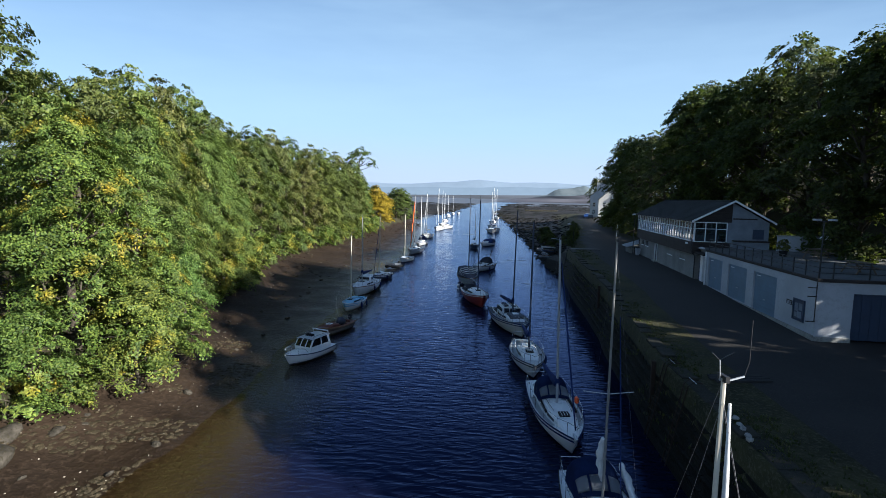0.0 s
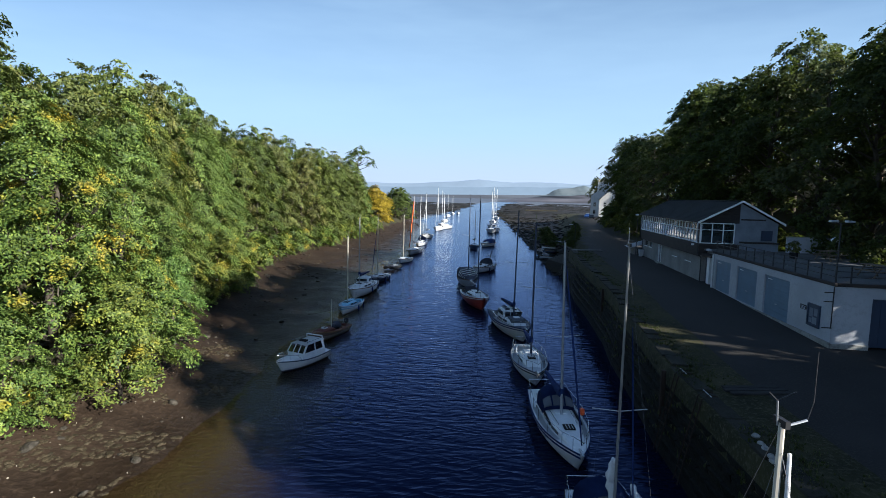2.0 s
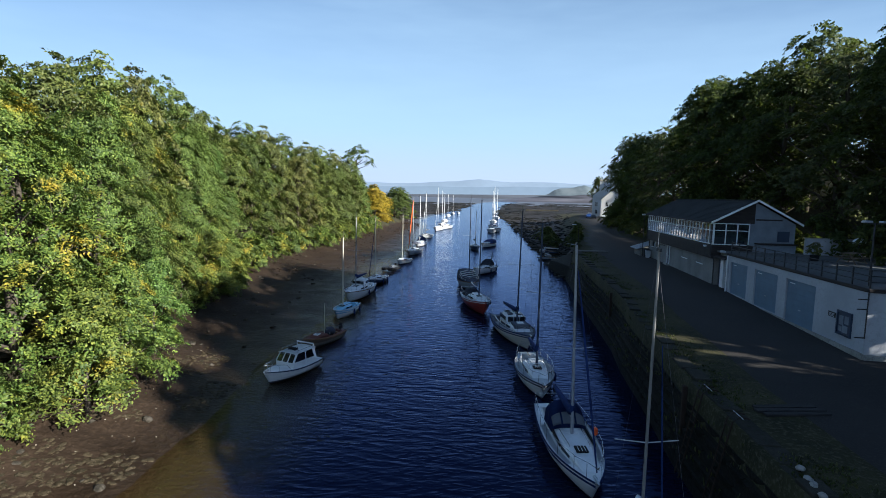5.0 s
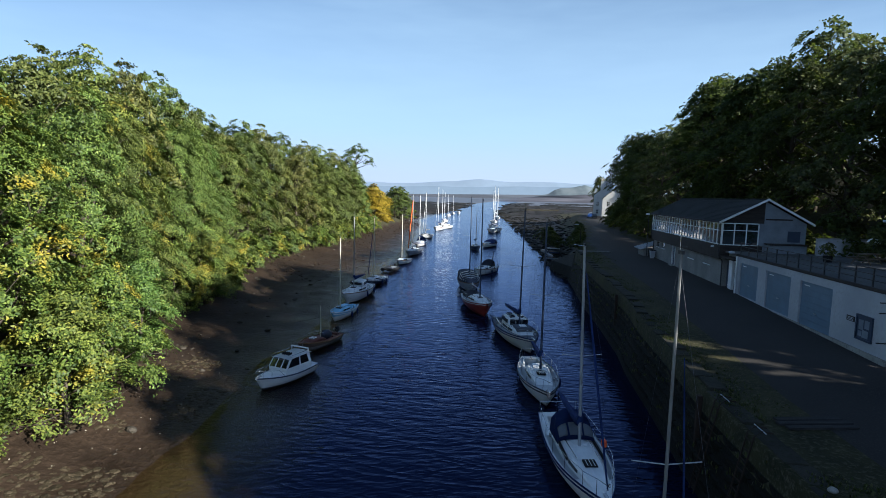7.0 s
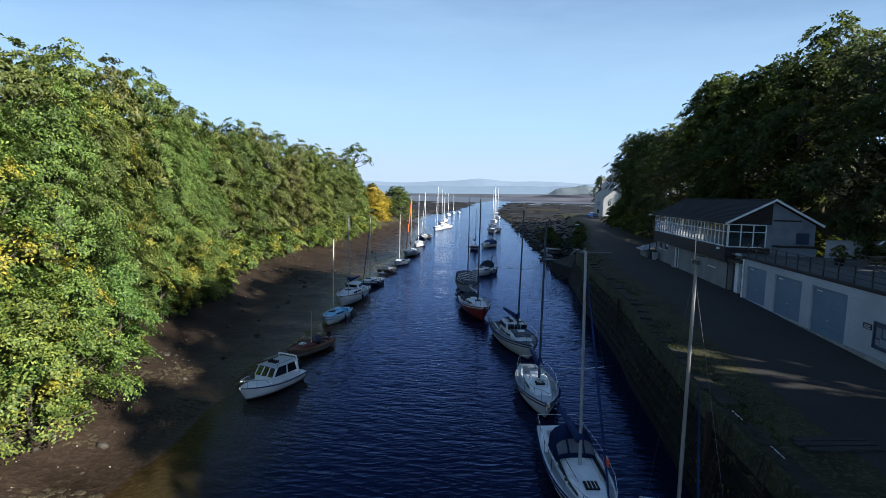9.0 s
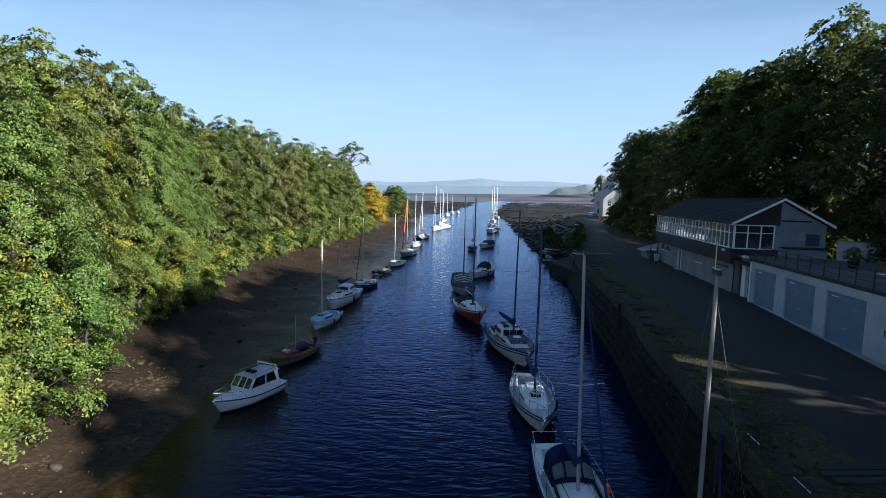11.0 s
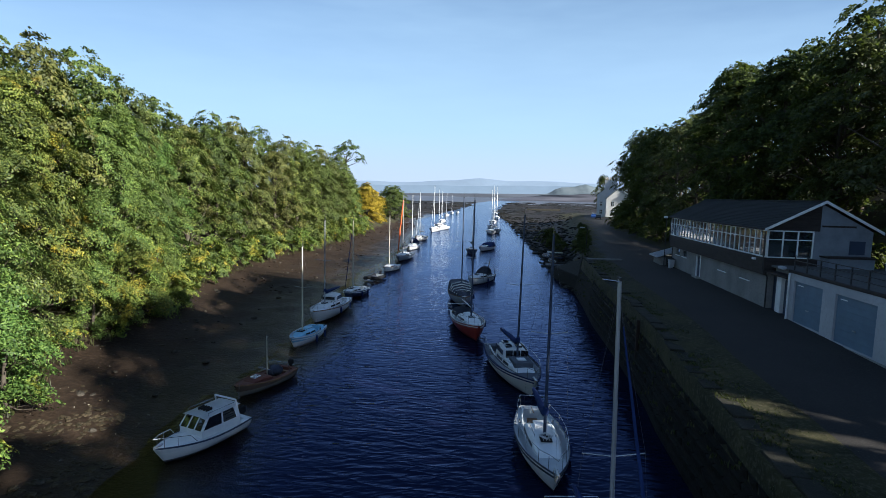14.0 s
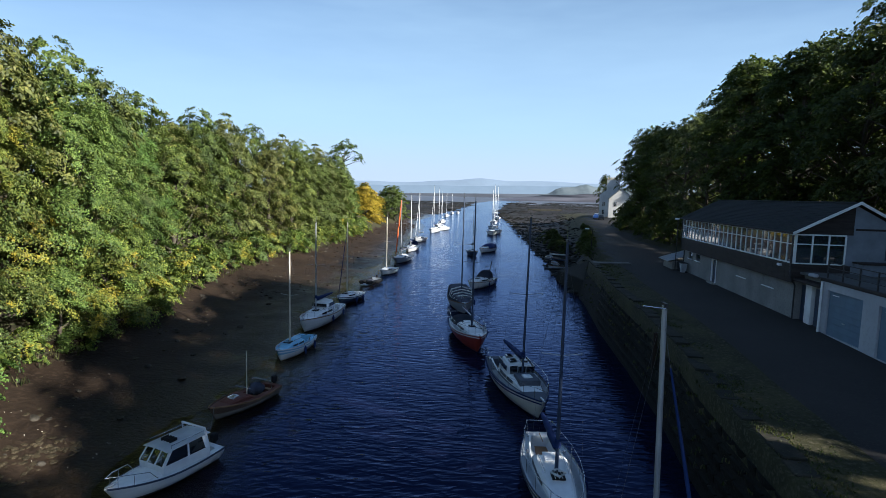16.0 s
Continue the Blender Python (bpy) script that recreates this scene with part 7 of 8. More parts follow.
def small_dayboat(m, mast):
    b = sailboat("day_boat", "small white open boat with tall pale mast", m, 5.2, 2.0, mast, HULL_WHITE, DECK_WHITE, fs=0.6, fb=0.85, coach=(0.42, 0.82, 0.34), well=(0.06, 0.4), mast_s=0.62, boom=False, mast_mat=ALLOY_GOLD, rails=False, detail=False, hatch=False)
    outboard(b, -2.6, 0.4)


BC = boat_pose
# boats moored along the quay side
b = sailboat("sailing_yacht", "white yacht with bundled white sail and slim mast", BC(4.08, 7.4, 0.05, -1), 8.0, 2.6, 9.25, stripe=(CANVAS_BLUE, TEAK), cover=None, boom=True, mast_s=0.5, mast_mat=ALLOY_GOLD, mast_r=0.052, gear=False)
part("hoisted_sail", furled([(0.1, 0.16, 1.9), (0.1, 0.15, 5.5), (0.06, 0.08, 8.9)], 0.055, 0.15, 6), CANVAS_WHITE, b, "white sail rolled beside the mast", smooth=True)
part("aerial_arm", tubed([(0, 0, 9.2), (0, 0.16, 9.24), (0, 0.3, 9.28)], 0.016, 5), ALLOY, b, "white masthead arm")
part("aerial", tubed([(0, 0.3, 9.28), (0, 0.36, 9.5), (0, 0.36, 10.1)], 0.006, 5), BLACK_IRON, b)
part("wind_vane", tubed([(0.1, -0.26, 9.66), (0, -0.08, 9.52), (0.1, 0.06, 9.66)], 0.008, 4), BLACK_IRON, b)
part("vane_post", tubed([(0, -0.06, 9.22), (0, -0.08, 9.52)], 0.012, 5), GALV, b)
b = sailboat("sailing_yacht", "white yacht with dark blue sprayhood and draped white sails", BC(5.88, 17.16, 0.0, -1), 7.0, 2.6, 10.4, coach=(0.28, 0.85, 0.38), well=(0.05, 0.27), stripe=(CANVAS_BLUE, BLACK_RUBBER), boom=False, hood=CANVAS_BLUE, hood_win=True, mast_s=0.40, sf=0.43, shrouds=False, mast_r=0.052, mast_mat=SPAR_GREY)
part("hoisted_sail", furled([(-0.49, 0.57, 1.3), (-0.59, 0.41, 4.6), (-0.69, 0.25, 7.8)], 0.028, 0.1, 6), CANVAS_BLUE, b, "blue rolled staysail beside the mast", smooth=True)
part("draped_sail", furled([(-0.95, 0.0, 3.3), (-1.1, -0.05, 2.5), (-1.0, 0.05, 1.7)], 0.16, 0.35, 9), CANVAS_WHITE, b, "crumpled white sail hanging from the boom", smooth=True)
part("draped_sail", furled([(-1.9, 1.0, 1.9), (-1.3, 1.1, 1.5), (-0.5, 1.1, 1.15)], 0.14, 0.35, 12), CANVAS_WHITE, b, smooth=True)
b = sailboat("sailing_yacht", "white yacht with blue sprayhood and blue boom cover", BC(6.2, 27.0, 0.0, -1, 1.4), 8.6, 2.45, 9.75, coach=(0.385, 0.9, 0.38), well=(0.06, 0.375), deck=DECK_WHITE, stripe=(CANVAS_BLUE, CANVAS_BLUE), cover=CANVAS_BLUE, hood=CANVAS_BLUE, hood_win=True, mast_s=0.512, jib=CANVAS_BLUE, sf=0.46, tr=0.8, gear=False)
part("masthead_arm", tubed([(0.2, -0.02, 9.7), (0.3, -0.5, 9.78)], 0.014, 5), STEEL, b, "short masthead arm")
part("lifebuoy_light", boxed(0.3, 0.55, 0.85, 1.05, 1.2, 1.55, 0.05), ORANGE, b, "orange danbuoy float")
for sg in (-1, 1):
    part("side_strip", boxed(-0.9, 1.1, sg * 0.76 - 0.03, sg * 0.76 + 0.04, 0.98, 1.1), BLACK_RUBBER, b)
b = sailboat("sailing_yacht", "white yacht with pale deck and dark blue mast", BC(6.2, 36.9, -0.02, -1), 7.6, 2.35, 10.2, deck=DECK_GREY, stripe=(CANVAS_GREY, NAVY_PAINT), cover=CANVAS_BLUE, jib=None, mast_s=0.58, mast_mat=NAVY_PAINT, tr=0.48)
part("ring_hatch", furled([(1.0, 0.28, 1.35), (1.28, 0, 1.35), (1.0, -0.28, 1.35), (0.72, 0, 1.35), (1.0, 0.28, 1.35)], 0.05, 0.0), CANVAS_WHITE, b, smooth=True)
b = sailboat("motor_sailer", "cream motor sailer with glazed pilothouse and blue sail cover", BC(6.3, 47.5, 0.15, -1, -0.8), 9.0, 2.9, 10.6, HULL_CREAM, DECK_DARK, stripe=(CANVAS_BLUE, CANVAS_BLUE), coach=(0.30, 0.80, 0.5), cover=CANVAS_BLUE, mast_s=0.56, mast_mat=NAVY_PAINT, fs=0.9, fb=1.25)
ph = part("pilothouse", coach_mesh(9.0, 2.9, 0.9, 1.25, 0.72, 0.30, 0.56, 1.05, 0.60, 0.25, 0.1), DECK_WHITE, b, "white pilothouse")
for sg in (-1, 1):
    part("window", boxed(-1.6, -0.7, sg * 0.87 - 0.02, sg * 0.87 + 0.02, 1.45, 1.8), DARK_WINDOW, ph)
    part("window", boxed(-0.6, 0.1, sg * 0.86 - 0.02, sg * 0.86 + 0.02, 1.45, 1.75), DARK_WINDOW, ph)
for y in (-0.5, 0.0, 0.5):
    part("window", boxed(0.36, 0.44, y - 0.22, y + 0.22, 1.36, 1.82), DARK_WINDOW, ph)
for x in (-1.35, -0.45):
    for y in (-0.34, 0.34):
        part("roof_hatch", boxed(x - 0.24, x + 0.24, y - 0.2, y + 0.2, 1.8, 1.97, 0.02), DARK_WINDOW, ph, "dark roof light")
part("nonslip_panel", boxed(0.75, 2.1, -0.6, 0.6, 1.2, 1.55, 0.03), DECK_DARK, b, "dark grey non-slip cabin top")
part("hatch", boxed(1.2, 1.7, -0.26, 0.26, 1.5, 1.62, 0.02), DECK_WHITE, b, "white framed deck hatch")
b = sailboat("sailing_yacht", "red-hulled yacht with white deck and dark mast", BC(3.8, 58.8, 0.17, -1), 8.0, 2.6, 11.3, HULL_RED, DECK_WHITE, stripe=(HULL_WHITE, HULL_WHITE), cover=None, mast_s=0.62, mast_mat=NAVY_PAINT, fs=1.0, fb=1.45)
part("cockpit_cover", hood_mesh(-3.0, -1.1, 0.95, 0.95, 0.6), CANVAS_GREY, b, smooth=True)
b = sailboat("sailing_yacht", "yacht under a dark striped boat cover", BC(3.5, 71.8, 0.08, -1), 8.0, 2.7, 11.5, HULL_GREY, DECK_WHITE, coach=(0.2, 0.85, 0.6), mast_s=0.56, mast_mat=NAVY_PAINT, boom=False, fs=0.9, fb=1.2)
part("boat_cover", coach_mesh(8.0, 2.7, 0.9, 1.2, 0.72, 0.02, 0.9, 1.15, 1.0, 0.5, 0.1), CANVAS_GREY, b, "dark canvas cover")
for k in range(5):
    x = 0.4 + k * 0.55
    w = beam_at((x + 4) / 8, 2.7, 0.72)
    part("cover_strap", tubed([(x, -w * 0.99, 1.3), (x - 0.2, -w * 0.8, 1.95 - 0.16 * k), (x - 0.3, 0, 2.22 - 0.2 * k), (x - 0.2, w * 0.8, 1.95 - 0.16 * k), (x, w * 0.99, 1.3)], 0.06, 5), CANVAS_WHITE, b, "white strap over the cover")
b = sailboat("sailing_yacht", "white dayboat with dark cockpit canopy and crutch pole", BC(6.5, 85.0, -0.5, -1), 7.4, 2.6, 0, HULL_WHITE, DECK_WHITE, coach=(0.36, 0.82, 0.42), hood=CANVAS_GREY)
part("crutch", tubed([(-1.2, 0.5, 1.1), (-3.4, 0.1, 2.9)], 0.06, 6), BLACK_IRON, b, "lowered mast on a crutch")
part("arch", tubed([(-3.2, -0.9, 0.8), (-3.2, -0.7, 2.2), (-3.2, 0.7, 2.2), (-3.2, 0.9, 0.8)], 0.03, 5), BLACK_IRON, b)
sailboat("sailing_yacht", "small navy boat with slim mast", BC(7.2, 121, 0.1, -1), 5.6, 2.1, 8.5, HULL_NAVY, DECK_WHITE, cover=CANVAS_GREY, detail=False, rails=False)
b = sailboat("sailing_yacht", "white boat with dark blue cockpit cover", BC(10.6, 128, -0.5, -1), 7.4, 2.5, 0, HULL_WHITE, DECK_WHITE, detail=False, rails=False)
part("boat_cover", coach_mesh(7.4, 2.5, 0.75, 1.05, 0.72, 0.04, 0.6, 0.9, 0.95, 0.4, 0.1), CANVAS_BLUE, b)
FAR = [(16.0, 178, 0.0, 10.0, 13.6), (18.2, 184, -0.1, 10.0, 14.6), (19.0, 205, 0.1, 10.5, 15.4), (22.3, 240, 0, 10.5, 15.0), (28, 285, 0.1, 11, 14.5), (33.5, 350, 0, 10, 13),
       (-1.6, 182, -0.2, 10.0, 14.3), (1.1, 192, -0.3, 9.5, 0), (-0.4, 205, -0.1, 10.0, 13.8), (0.5, 236, -0.1, 9.5, 13.0), (2.5, 300, -0.1, 9.5, 12.5), (5.8, 340, 0, 9, 12.0), (9.5, 350, 0, 8, 0)]
for k, (x, y, vx, L, mh) in enumerate(FAR):
    sailboat("sailing_yacht", "white sunlit yacht moored in the river mouth", BC(x, y, vx, -1), L, L * 0.31, mh, cover=CANVAS_WHITE if k % 2 else CANVAS_BLUE, stripe=(CANVAS_BLUE, TEAK), fs=0.95, fb=1.35, coach=(0.3, 0.8, 0.55), mast_mat=DECK_WHITE, jib=CANVAS_WHITE if k % 3 == 0 else None, detail=False)

# boats moored off the mud bank
cabin_cruiser(BC(-9.52, 36.97, -0.46, -1))
wooden_launch(BC(-9.2, 44.6, -0.42, -1))
b = sailboat("sailing_dinghy", "pale blue sailing boat with bare mast and dark windows", BC(-9.3, 54.7, -0.16, -1), 5.3, 1.95, 7.5, HULL_BLUE, DECK_BLUE, DECK_BLUE, fs=0.62, fb=0.82, coach=(0.36, 0.86, 0.36), mast_s=0.62, boom=False, stripe=(HULL_WHITE, HULL_WHITE), rails=False, mast_mat=ALLOY_GOLD)
b = sailboat("sailing_yacht", "white yacht with small wheelhouse and blue sail cover", BC(-9.4, 63.4, -0.14, -1), 8.6, 2.7, 9.1, HULL_WHITE, DECK_WHITE, coach=(0.34, 0.8, 0.45), cover=CANVAS_BLUE, mast_s=0.62, fs=0.95, fb=1.25)
ph = part("wheelhouse", coach_mesh(8.6, 2.7, 0.95, 1.25, 0.72, 0.30, 0.52, 1.05, 0.6, 0.2, 0.1), DECK_WHITE, b, "small white wheelhouse")
for sg in (-1, 1):
    part("window", boxed(-1.4, -0.2, sg * 0.8 - 0.02, sg * 0.8 + 0.02, 1.5, 1.8), DARK_WINDOW, ph)
part("window", boxed(0.02, 0.08, -0.6, 0.6, 1.5, 1.78), DARK_WINDOW, ph)
sailboat("sailing_dinghy", "navy and white sailing boat with furled blue jib", BC(-8.6, 73.4, -0.3, -1), 5.0, 2.0, 8.6, HULL_NAVY, DECK_WHITE, fs=0.65, fb=0.9, coach=(0.4, 0.85, 0.34), mast_s=0.60, boom=False, jib=CANVAS_BLUE, rails=False, stripe=(HULL_WHITE, HULL_WHITE), mast_mat=ALLOY_GOLD)
rib_dinghy(BC(-7.9, 84.3, -0.35, -1))
small_dayboat(BC(-6.6, 94.2, -0.3, -1), 8.35)
b = sailboat("sailing_yacht", "grey yacht with orange-red furled sail", BC(-5.7, 108.8, -0.18, -1), 8.8, 2.8, 11.6, HULL_GREY, DECK_GREY, cover=CANVAS_GREY, mast_s=0.6, detail=False)
part("furled_sail", furled([(4.2, 0, 1.6), (2.6, 0, 6.5), (1.1, 0, 10.6)], 0.13, 0.1, 5), CANVAS_RED, b, "orange-red furled headsail", smooth=True)
sailboat("sailing_yacht", "white and blue yacht with blue covers", BC(-5.2, 126.5, -0.14, -1), 8.2, 2.7, 11.5, stripe=(CANVAS_BLUE, CANVAS_BLUE), cover=CANVAS_BLUE, hood=CANVAS_BLUE, detail=False, mast_mat=DECK_WHITE)
b = sailboat("sailing_yacht", "white yacht with dark strake and leaning sail", BC(-4.5, 148, -0.25, -1), 8.0, 2.6, 12.2, stripe=(CANVAS_GREY, BLACK_RUBBER), cover=CANVAS_WHITE, detail=False, mast_mat=DECK_WHITE, jib=CANVAS_WHITE, fs=0.9, fb=1.3)

# dinghies drawn up on the foreshore
for k, (x, y, a, mt) in enumerate(((20.0, 104, 0.5, HULL_GREY), (21.5, 108, 0.8, HULL_NAVY), (20.6, 112, 0.4, HULL_GREY), (22.8, 115, 0.9, HULL_WHITE), (19.6, 99, 1.0, HULL_GREY))):
    b = thing("rowing_dinghy", Matrix.Translation((x, y, 0.55 + 0.1 * (x - 19))) @ Euler((0.2, 0, a * 3)).to_matrix().to_4x4(), "small beached dinghy on the weedy foreshore", "boat", "dinghies on the foreshore")
    part("hull", hull_mesh(3.2, 1.3, 0.4, 0.55, 0.15, 0.8), mt, b, smooth=True)
    part("sole", deck_mesh(3.2, 1.3, 0.2, 0.25, 0.8), DECK_GREY, b)
    part("gunwale", strip_mesh(3.2, 1.3, 0.4, 0.55, 0.8, 0.02, 0.05, 0.02), TEAK, b)
    for s in (-0.6, 0.4):
        part("thwart", boxed(s - 0.1, s + 0.1, -0.55, 0.55, 0.3, 0.34), TEAK, b)


def mooring_line(p, q, sag=0.4):
    P, Q = Vector(p), Vector(q)
    pts = [P.lerp(Q, k / 8) - Vector((0, 0, sag * math.sin(math.pi * k / 8))) for k in range(9)]
    solid("mooring_rope", tubed(pts, 0.018, 4), ROPE, "pale mooring rope between boat and bank", "rope", group="mooring ropes")


mooring_line((6.6, 24.0, 1.05), (5.8, 23.5, 0.85), 0.05)
mooring_line((6.0, 33.4, 1.1), (6.0, 32.7, 0.9), 0.05)
mooring_line((-9.6, 52.4, 0.8), (-12.5, 50.6, 0.3), 0.1)
mooring_line((-9.9, 42.6, 0.8), (-9.0, 40.0, 0.6), 0.1)


# ---- road, lamps, ladders, house, cars ----
def street_lamp(x, y, z, h):
    p = thing("street_lamp", pose(x, y, z), "dark street lamp with flat pale lantern head", "lamp", "street lamps")
    part("column", tubed([(0, 0, 0), (0, 0, h)], 0.07, 8, 0.045), BLACK_IRON, p)
    part("arm", tubed([(0, 0, h), (-0.5, 0, h + 0.1)], 0.03, 6), BLACK_IRON, p)
    part("lantern", boxed(-1.1, -0.45, -0.14, 0.14, h + 0.06, h + 0.16, 0.03), WHITE_PAINT, p, "pale flat lantern")


street_lamp(22.9, 93.0, 4.4, 2.9)


RUST = plain("dark_rusted_iron", (0.035, 0.024, 0.018), 0.85)


def quay_ladder(y):
    m = quay_frame(y)
    l = thing("quay_ladder", m, "rusty iron ladder down the quay wall", "ladder", "ladders on the quay wall")
    for s in (-0.22, 0.22):
        part("rail", tubed([(0.3, s, 0.25), (-0.05, s, 0.3), (-0.3, s, 0.1), (-1.05, s, -3.6)], 0.028, 6), RUST, l)
    part("grip", tubed([(-0.02, -0.4, 0.30), (-0.02, 0.4, 0.30)], 0.018, 6), GALV, l, "bright galvanised grab bar")
    for k in range(10):
        part("rung", tubed([(-0.36 - 0.07 * k, -0.22, -0.1 - 0.36 * k), (-0.36 - 0.07 * k, 0.22, -0.1 - 0.36 * k)], 0.02, 5), RUST, l)


def plank_stack():
    t = thing("timber_plank", pose(13.7, 23.6, edge_z(23.6) + 0.03, 0, 0, 4), "weathered grey timber planks lying on the quay verge", "planks")
    for y, w in ((-0.36, 2.6), (0.0, 2.8), (0.34, 2.5)):
        part("plank", boxed(-w / 2, w / 2, y - 0.13, y + 0.13, 0.0, 0.09, 0.01), PLANK, t)
    for x in (-1.0, 0.9):
        part("bearer", boxed(x - 0.05, x + 0.05, -0.5, 0.5, -0.12, 0.0), PLANK, t)


PLANK = surface("silvered_timber", (0.026, 0.025, 0.024), (0.048, 0.045, 0.042), big=1.5, small=10, rough=0.85, bump=0.5, stretch=(1, 8, 1))
plank_stack()
_rs = random.Random(12)
for k, (x, y) in enumerate(((10.97, 19.1), (10.8, 18.5), (10.73, 18.15), (10.6, 17.6), (10.5, 17.3))):
    st = tagged(new("loose_stone", link_mesh("loose_stone", rock_mesh(_rs, 0.13, 0.7, 2), CONCRETE, True)), "pale loose stone lying on the quay edge", "stone", "loose stones on the quay")
    st.location = (x + 0.1, y, edge_z(y) + 0.12)
quay_ladder(22.5)
quay_ladder(25.2)


def timber_pile(y):
    m = quay_frame(y)
    p = thing("timber_fender", m, "dark upright timber fender on the quay wall", "timber", "fender timbers")
    part("post", boxed(-0.6, -0.4, -0.12, 0.12, -4.4, -0.1, 0.03), RUST, p)
    part("bolt", tubed([(-0.58, 0, -0.4), (-0.5, 0, -0.4)], 0.04, 6), GALV, p)


for y in (26.4, 47.0):
    timber_pile(y)


def gable_block(x0, x1, y0, y1, z0, eave, top):
    """Walls of a house whose gables face along y."""
    bm = bmesh.new()
    xm = (x0 + x1) / 2
    v = [bm.verts.new((x, y, z)) for y in (y0, y1) for x, z in ((x0, z0), (x1, z0), (x1, eave), (xm, top), (x0, eave))]
    for q in ((0, 1, 2, 3, 4), (9, 8, 7, 6, 5), (1, 6, 7, 2), (5, 0, 4, 9), (0, 5, 6, 1), (2, 7, 8, 3), (3, 8, 9, 4)):
        bm.faces.new([v[k] for k in q])
    return bm


def roof_slope(xe, xm, y0, y1, eave, top):
    bm = bmesh.new()
    out = 0.25 if xe > xm else -0.25
    drop = (top - eave) / abs(xe - xm) * 0.25
    p = [(xe + out, y0, eave - drop + 0.03), (xe + out, y1, eave - drop + 0.03), (xm, y1, top + 0.03), (xm, y0, top + 0.03)]
    lo, up = [bm.verts.new(c) for c in p], [bm.verts.new((c[0], c[1], c[2] + 0.16)) for c in p]
    bm.faces.new(up)
    bm.faces.new(lo[::-1])
    for k in range(4):
        bm.faces.new((lo[k], lo[(k + 1) % 4], up[(k + 1) % 4], up[k]))
    return bm


def house_window(h, x, y, z, w=0.95, tall=1.5):
    p = part("window", boxed(x - w / 2, x + w / 2, y - 0.03, y + 0.05, z, z + tall), PANE, h)
    part("frame", boxed(x - 0.03, x + 0.03, y - 0.06, y - 0.03, z, z + tall), WHITE_PAINT, p)
    part("frame", boxed(x - w / 2, x + w / 2, y - 0.06, y - 0.03, z + tall / 2 - 0.03, z + tall / 2 + 0.03), WHITE_PAINT, p)
    part("sill", boxed(x - w / 2 - 0.1, x + w / 2 + 0.1, y - 0.12, y, z - 0.1, z), CONCRETE, p)


def white_house(m):
    h = thing("house", m, "white harled waterside house with slate roof and wide chimney", "house")
    harl = surface("white_harl", (0.50, 0.49, 0.46), (0.62, 0.61, 0.58), big=0.4, small=8, rough=0.9, bump=0.4)
    part("wall", gable_block(-4.6, 4.6, 0, 11, -2, 8.0, 11.6), harl, h, "white harled walls")
    part("roof", roof_slope(-4.6, 0, 0.35, 11.2, 8.0, 11.6), SLATE, h)
    part("roof", roof_slope(4.6, 0, 0.35, 11.2, 8.0, 11.6), SLATE, h)
    for y in (0.5, 10.4):
        c = part("chimney", boxed(-2.2, 2.2, y - 0.55, y + 0.55, 10.0, 13.4, 0.03), harl, h, "wide white chimney stack")
        part("cope", boxed(-2.35, 2.35, y - 0.68, y + 0.68, 13.4, 13.62, 0.03), CONCRETE, c)
        for k in range(8):
            part("chimney_pot", tubed([(-1.93 + k * 0.55, y, 13.6), (-1.93 + k * 0.55, y, 14.5)], 0.19, 8, 0.15), POT_CLAY, c, "buff clay chimney pot")
    part("front_wing", gable_block(-1.3, 7.2, -4.2, -0.02, -2, 6.6, 10.4), harl, h, "white harled wing with slate roof")
    part("roof", roof_slope(-1.3, 2.95, -4.45, -0.02, 6.6, 10.4), SLATE, h)
    part("roof", roof_slope(7.2, 2.95, -4.45, -0.02, 6.6, 10.4), SLATE, h)
    for z in (1.0, 4.0):
        for x in (0.9, 4.9):
            house_window(h, x, -4.2, z)
        house_window(h, -3.1, 0, z, 0.8, 1.4)


POT_CLAY = surface("buff_chimney_clay", (0.38, 0.31, 0.18), (0.50, 0.42, 0.26), big=2, small=12, rough=0.9, bump=0.3)
white_house(pose(62.9, 212.0, 5.2, 0, 0, -17))


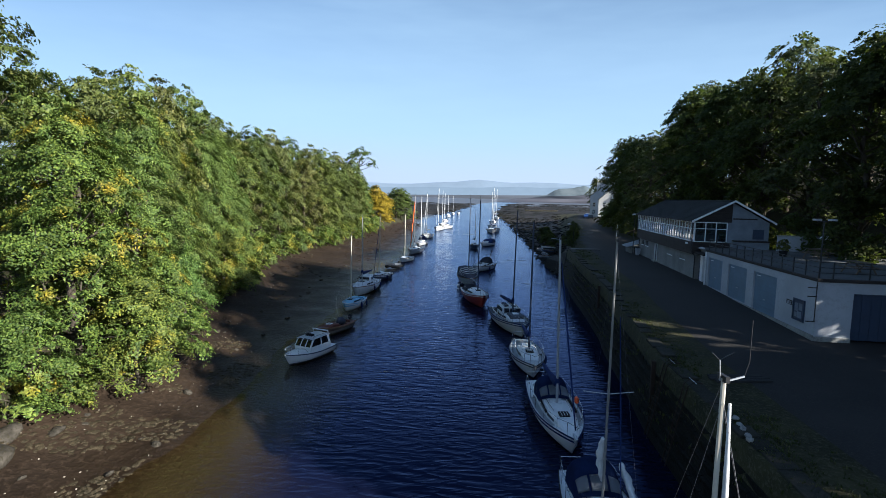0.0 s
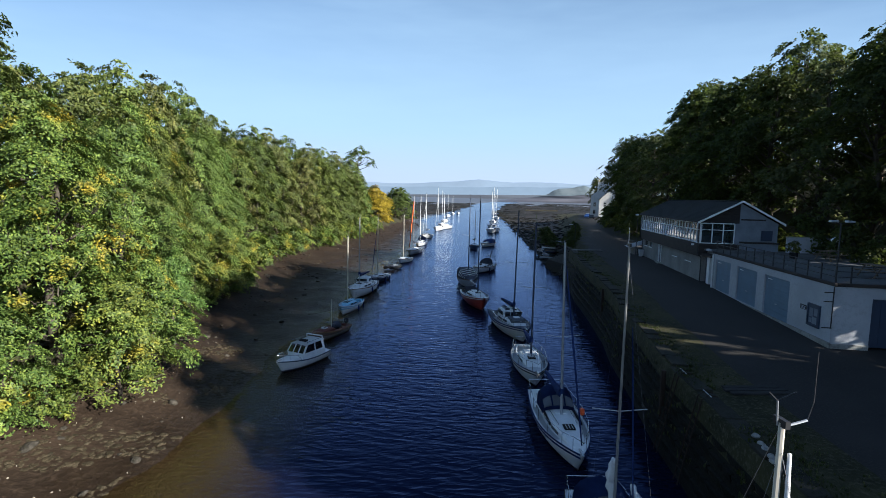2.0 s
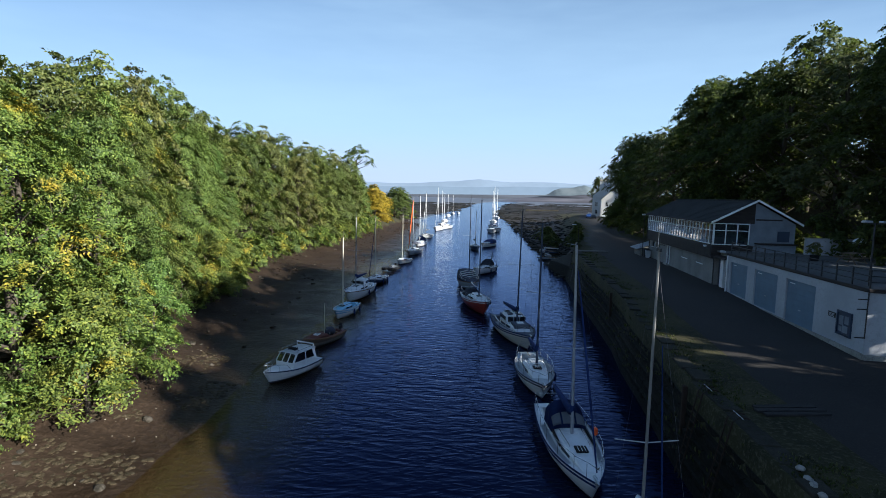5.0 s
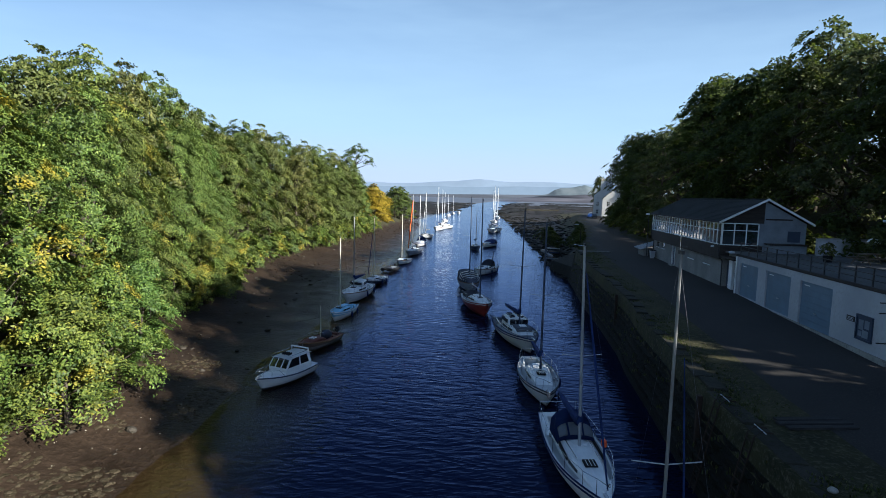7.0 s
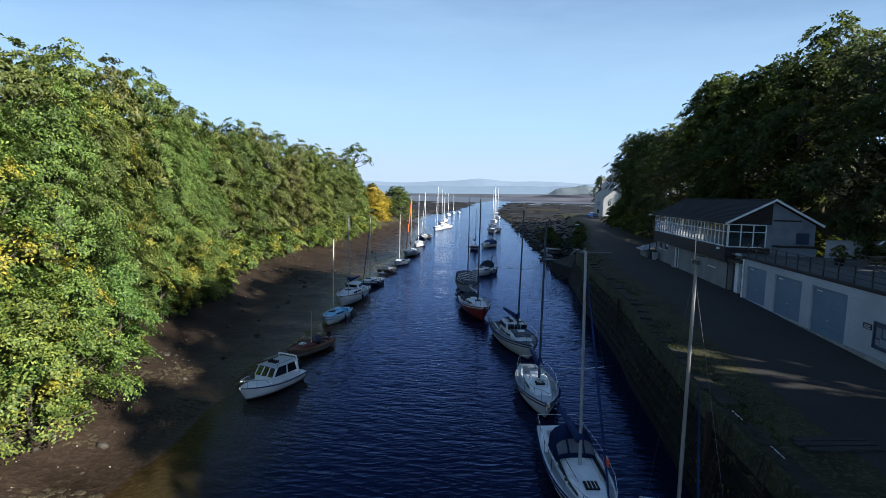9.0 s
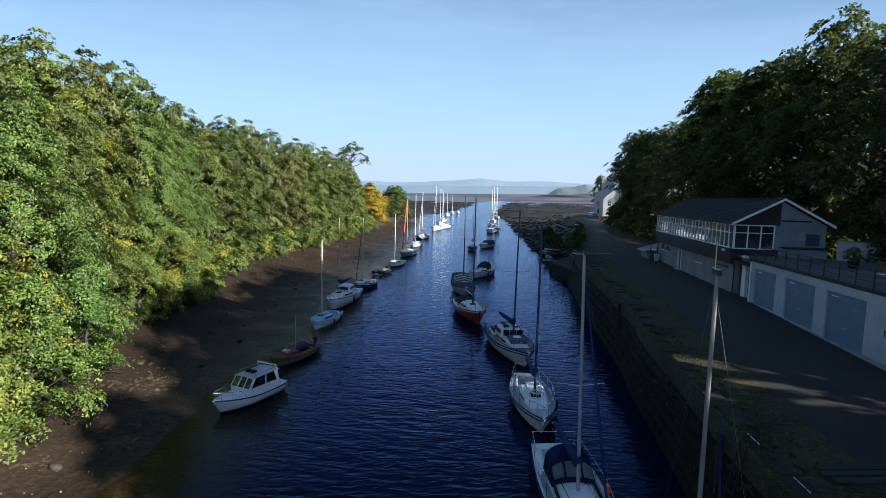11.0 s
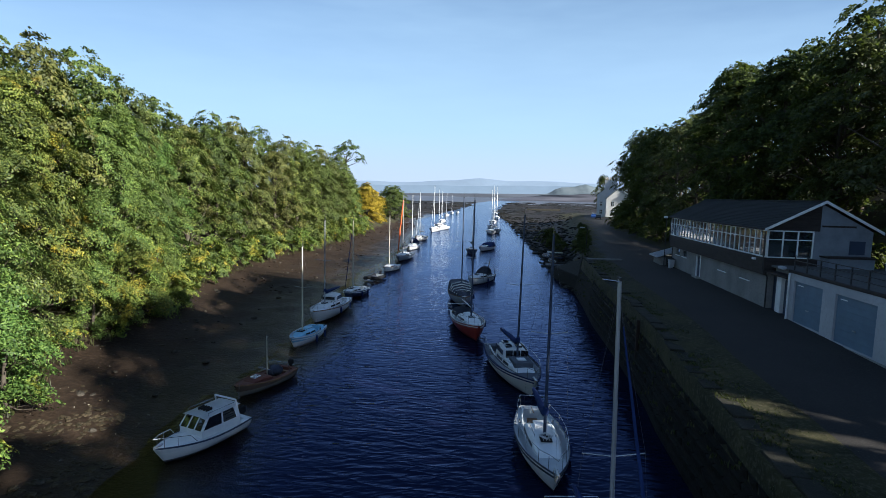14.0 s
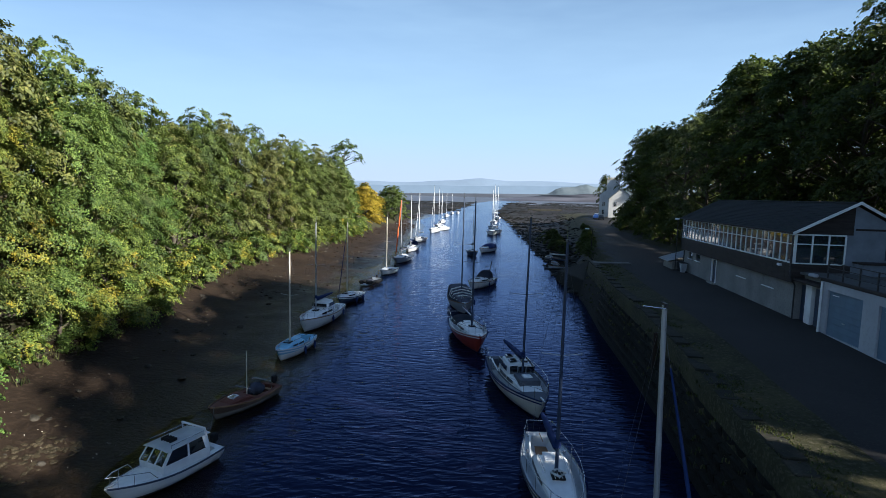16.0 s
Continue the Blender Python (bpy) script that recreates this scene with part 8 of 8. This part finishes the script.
def parked_car(x, y, z, turn, mat, label):
    c = thing("car", pose(x, y, z, 0, 0, turn), label, "car", "cars parked by the house")
    prof = [(-2.1, 0.35), (-2.1, 0.85), (-1.9, 0.98), (-1.2, 1.02), (-0.75, 1.45), (0.7, 1.45), (1.3, 0.98), (2.0, 0.85), (2.1, 0.6), (2.1, 0.35)]
    bm = bmesh.new()
    a, b = [bm.verts.new((px, -0.86 if pz < 1.1 else -0.66, pz)) for px, pz in prof], [bm.verts.new((px, 0.86 if pz < 1.1 else 0.66, pz)) for px, pz in prof]
    for k in range(len(prof)):
        j = (k + 1) % len(prof)
        bm.faces.new((a[k], a[j], b[j], b[k]))
    bm.faces.new(a[::-1])
    bm.faces.new(b)
    part("body", bm, mat, c)
    for x0, x1, y0, y1 in ((-1.0, 0.9, -0.79, -0.75), (-1.0, 0.9, 0.75, 0.79)):
        part("side_window", boxed(x0, x1, y0, y1, 1.05, 1.36), DARK_WINDOW, c)
    for xx in (-1.3, 1.3):
        for yy in (-0.8, 0.8):
            w = part("wheel", tubed([(xx, yy - 0.1, 0.32), (xx, yy + 0.1, 0.32)], 0.32, 12), BLACK_RUBBER, c)
            part("rim", tubed([(xx, yy - 0.12, 0.32), (xx, yy + 0.12, 0.32)], 0.19, 10), GALV, w)
    for sg in (-1, 1):
        part("headlight", boxed(2.05, 2.12, sg * 0.6 - 0.15, sg * 0.6 + 0.15, 0.62, 0.78), PANE, c)


CAR_BLUE = plain("blue_car_paint", (0.02, 0.05, 0.16), 0.3)
CAR_DARK = plain("dark_car_paint", (0.04, 0.045, 0.05), 0.3)
for x, y, mt, lb in ((52.6, 196, CAR_BLUE, "blue parked car at the roadside"), (54.8, 203, CAR_DARK, "dark grey parked car at the roadside"), (56.6, 209.5, GALV, "silver parked car at the roadside"), (52.5, 190, CAR_DARK, "dark grey parked car at the roadside")):
    parked_car(x, y, road_z(y) - 0.02, 75, mt, lb)

# long low sea wall and timber rail where the road meets the beach
t = thing("sea_wall", pose(60, 392, 2.2, 0, 0, 10), "pale low sea wall at the head of the beach", "wall")
for k in range(5):
    part("panel", boxed(k * 5.0, k * 5.0 + 4.95, -0.3, 0.3, 0, 0.8), COPE_STONE, t)
    part("coping", boxed(k * 5.0, k * 5.0 + 4.95, -0.4, 0.4, 0.8, 0.95), ROCK, t)
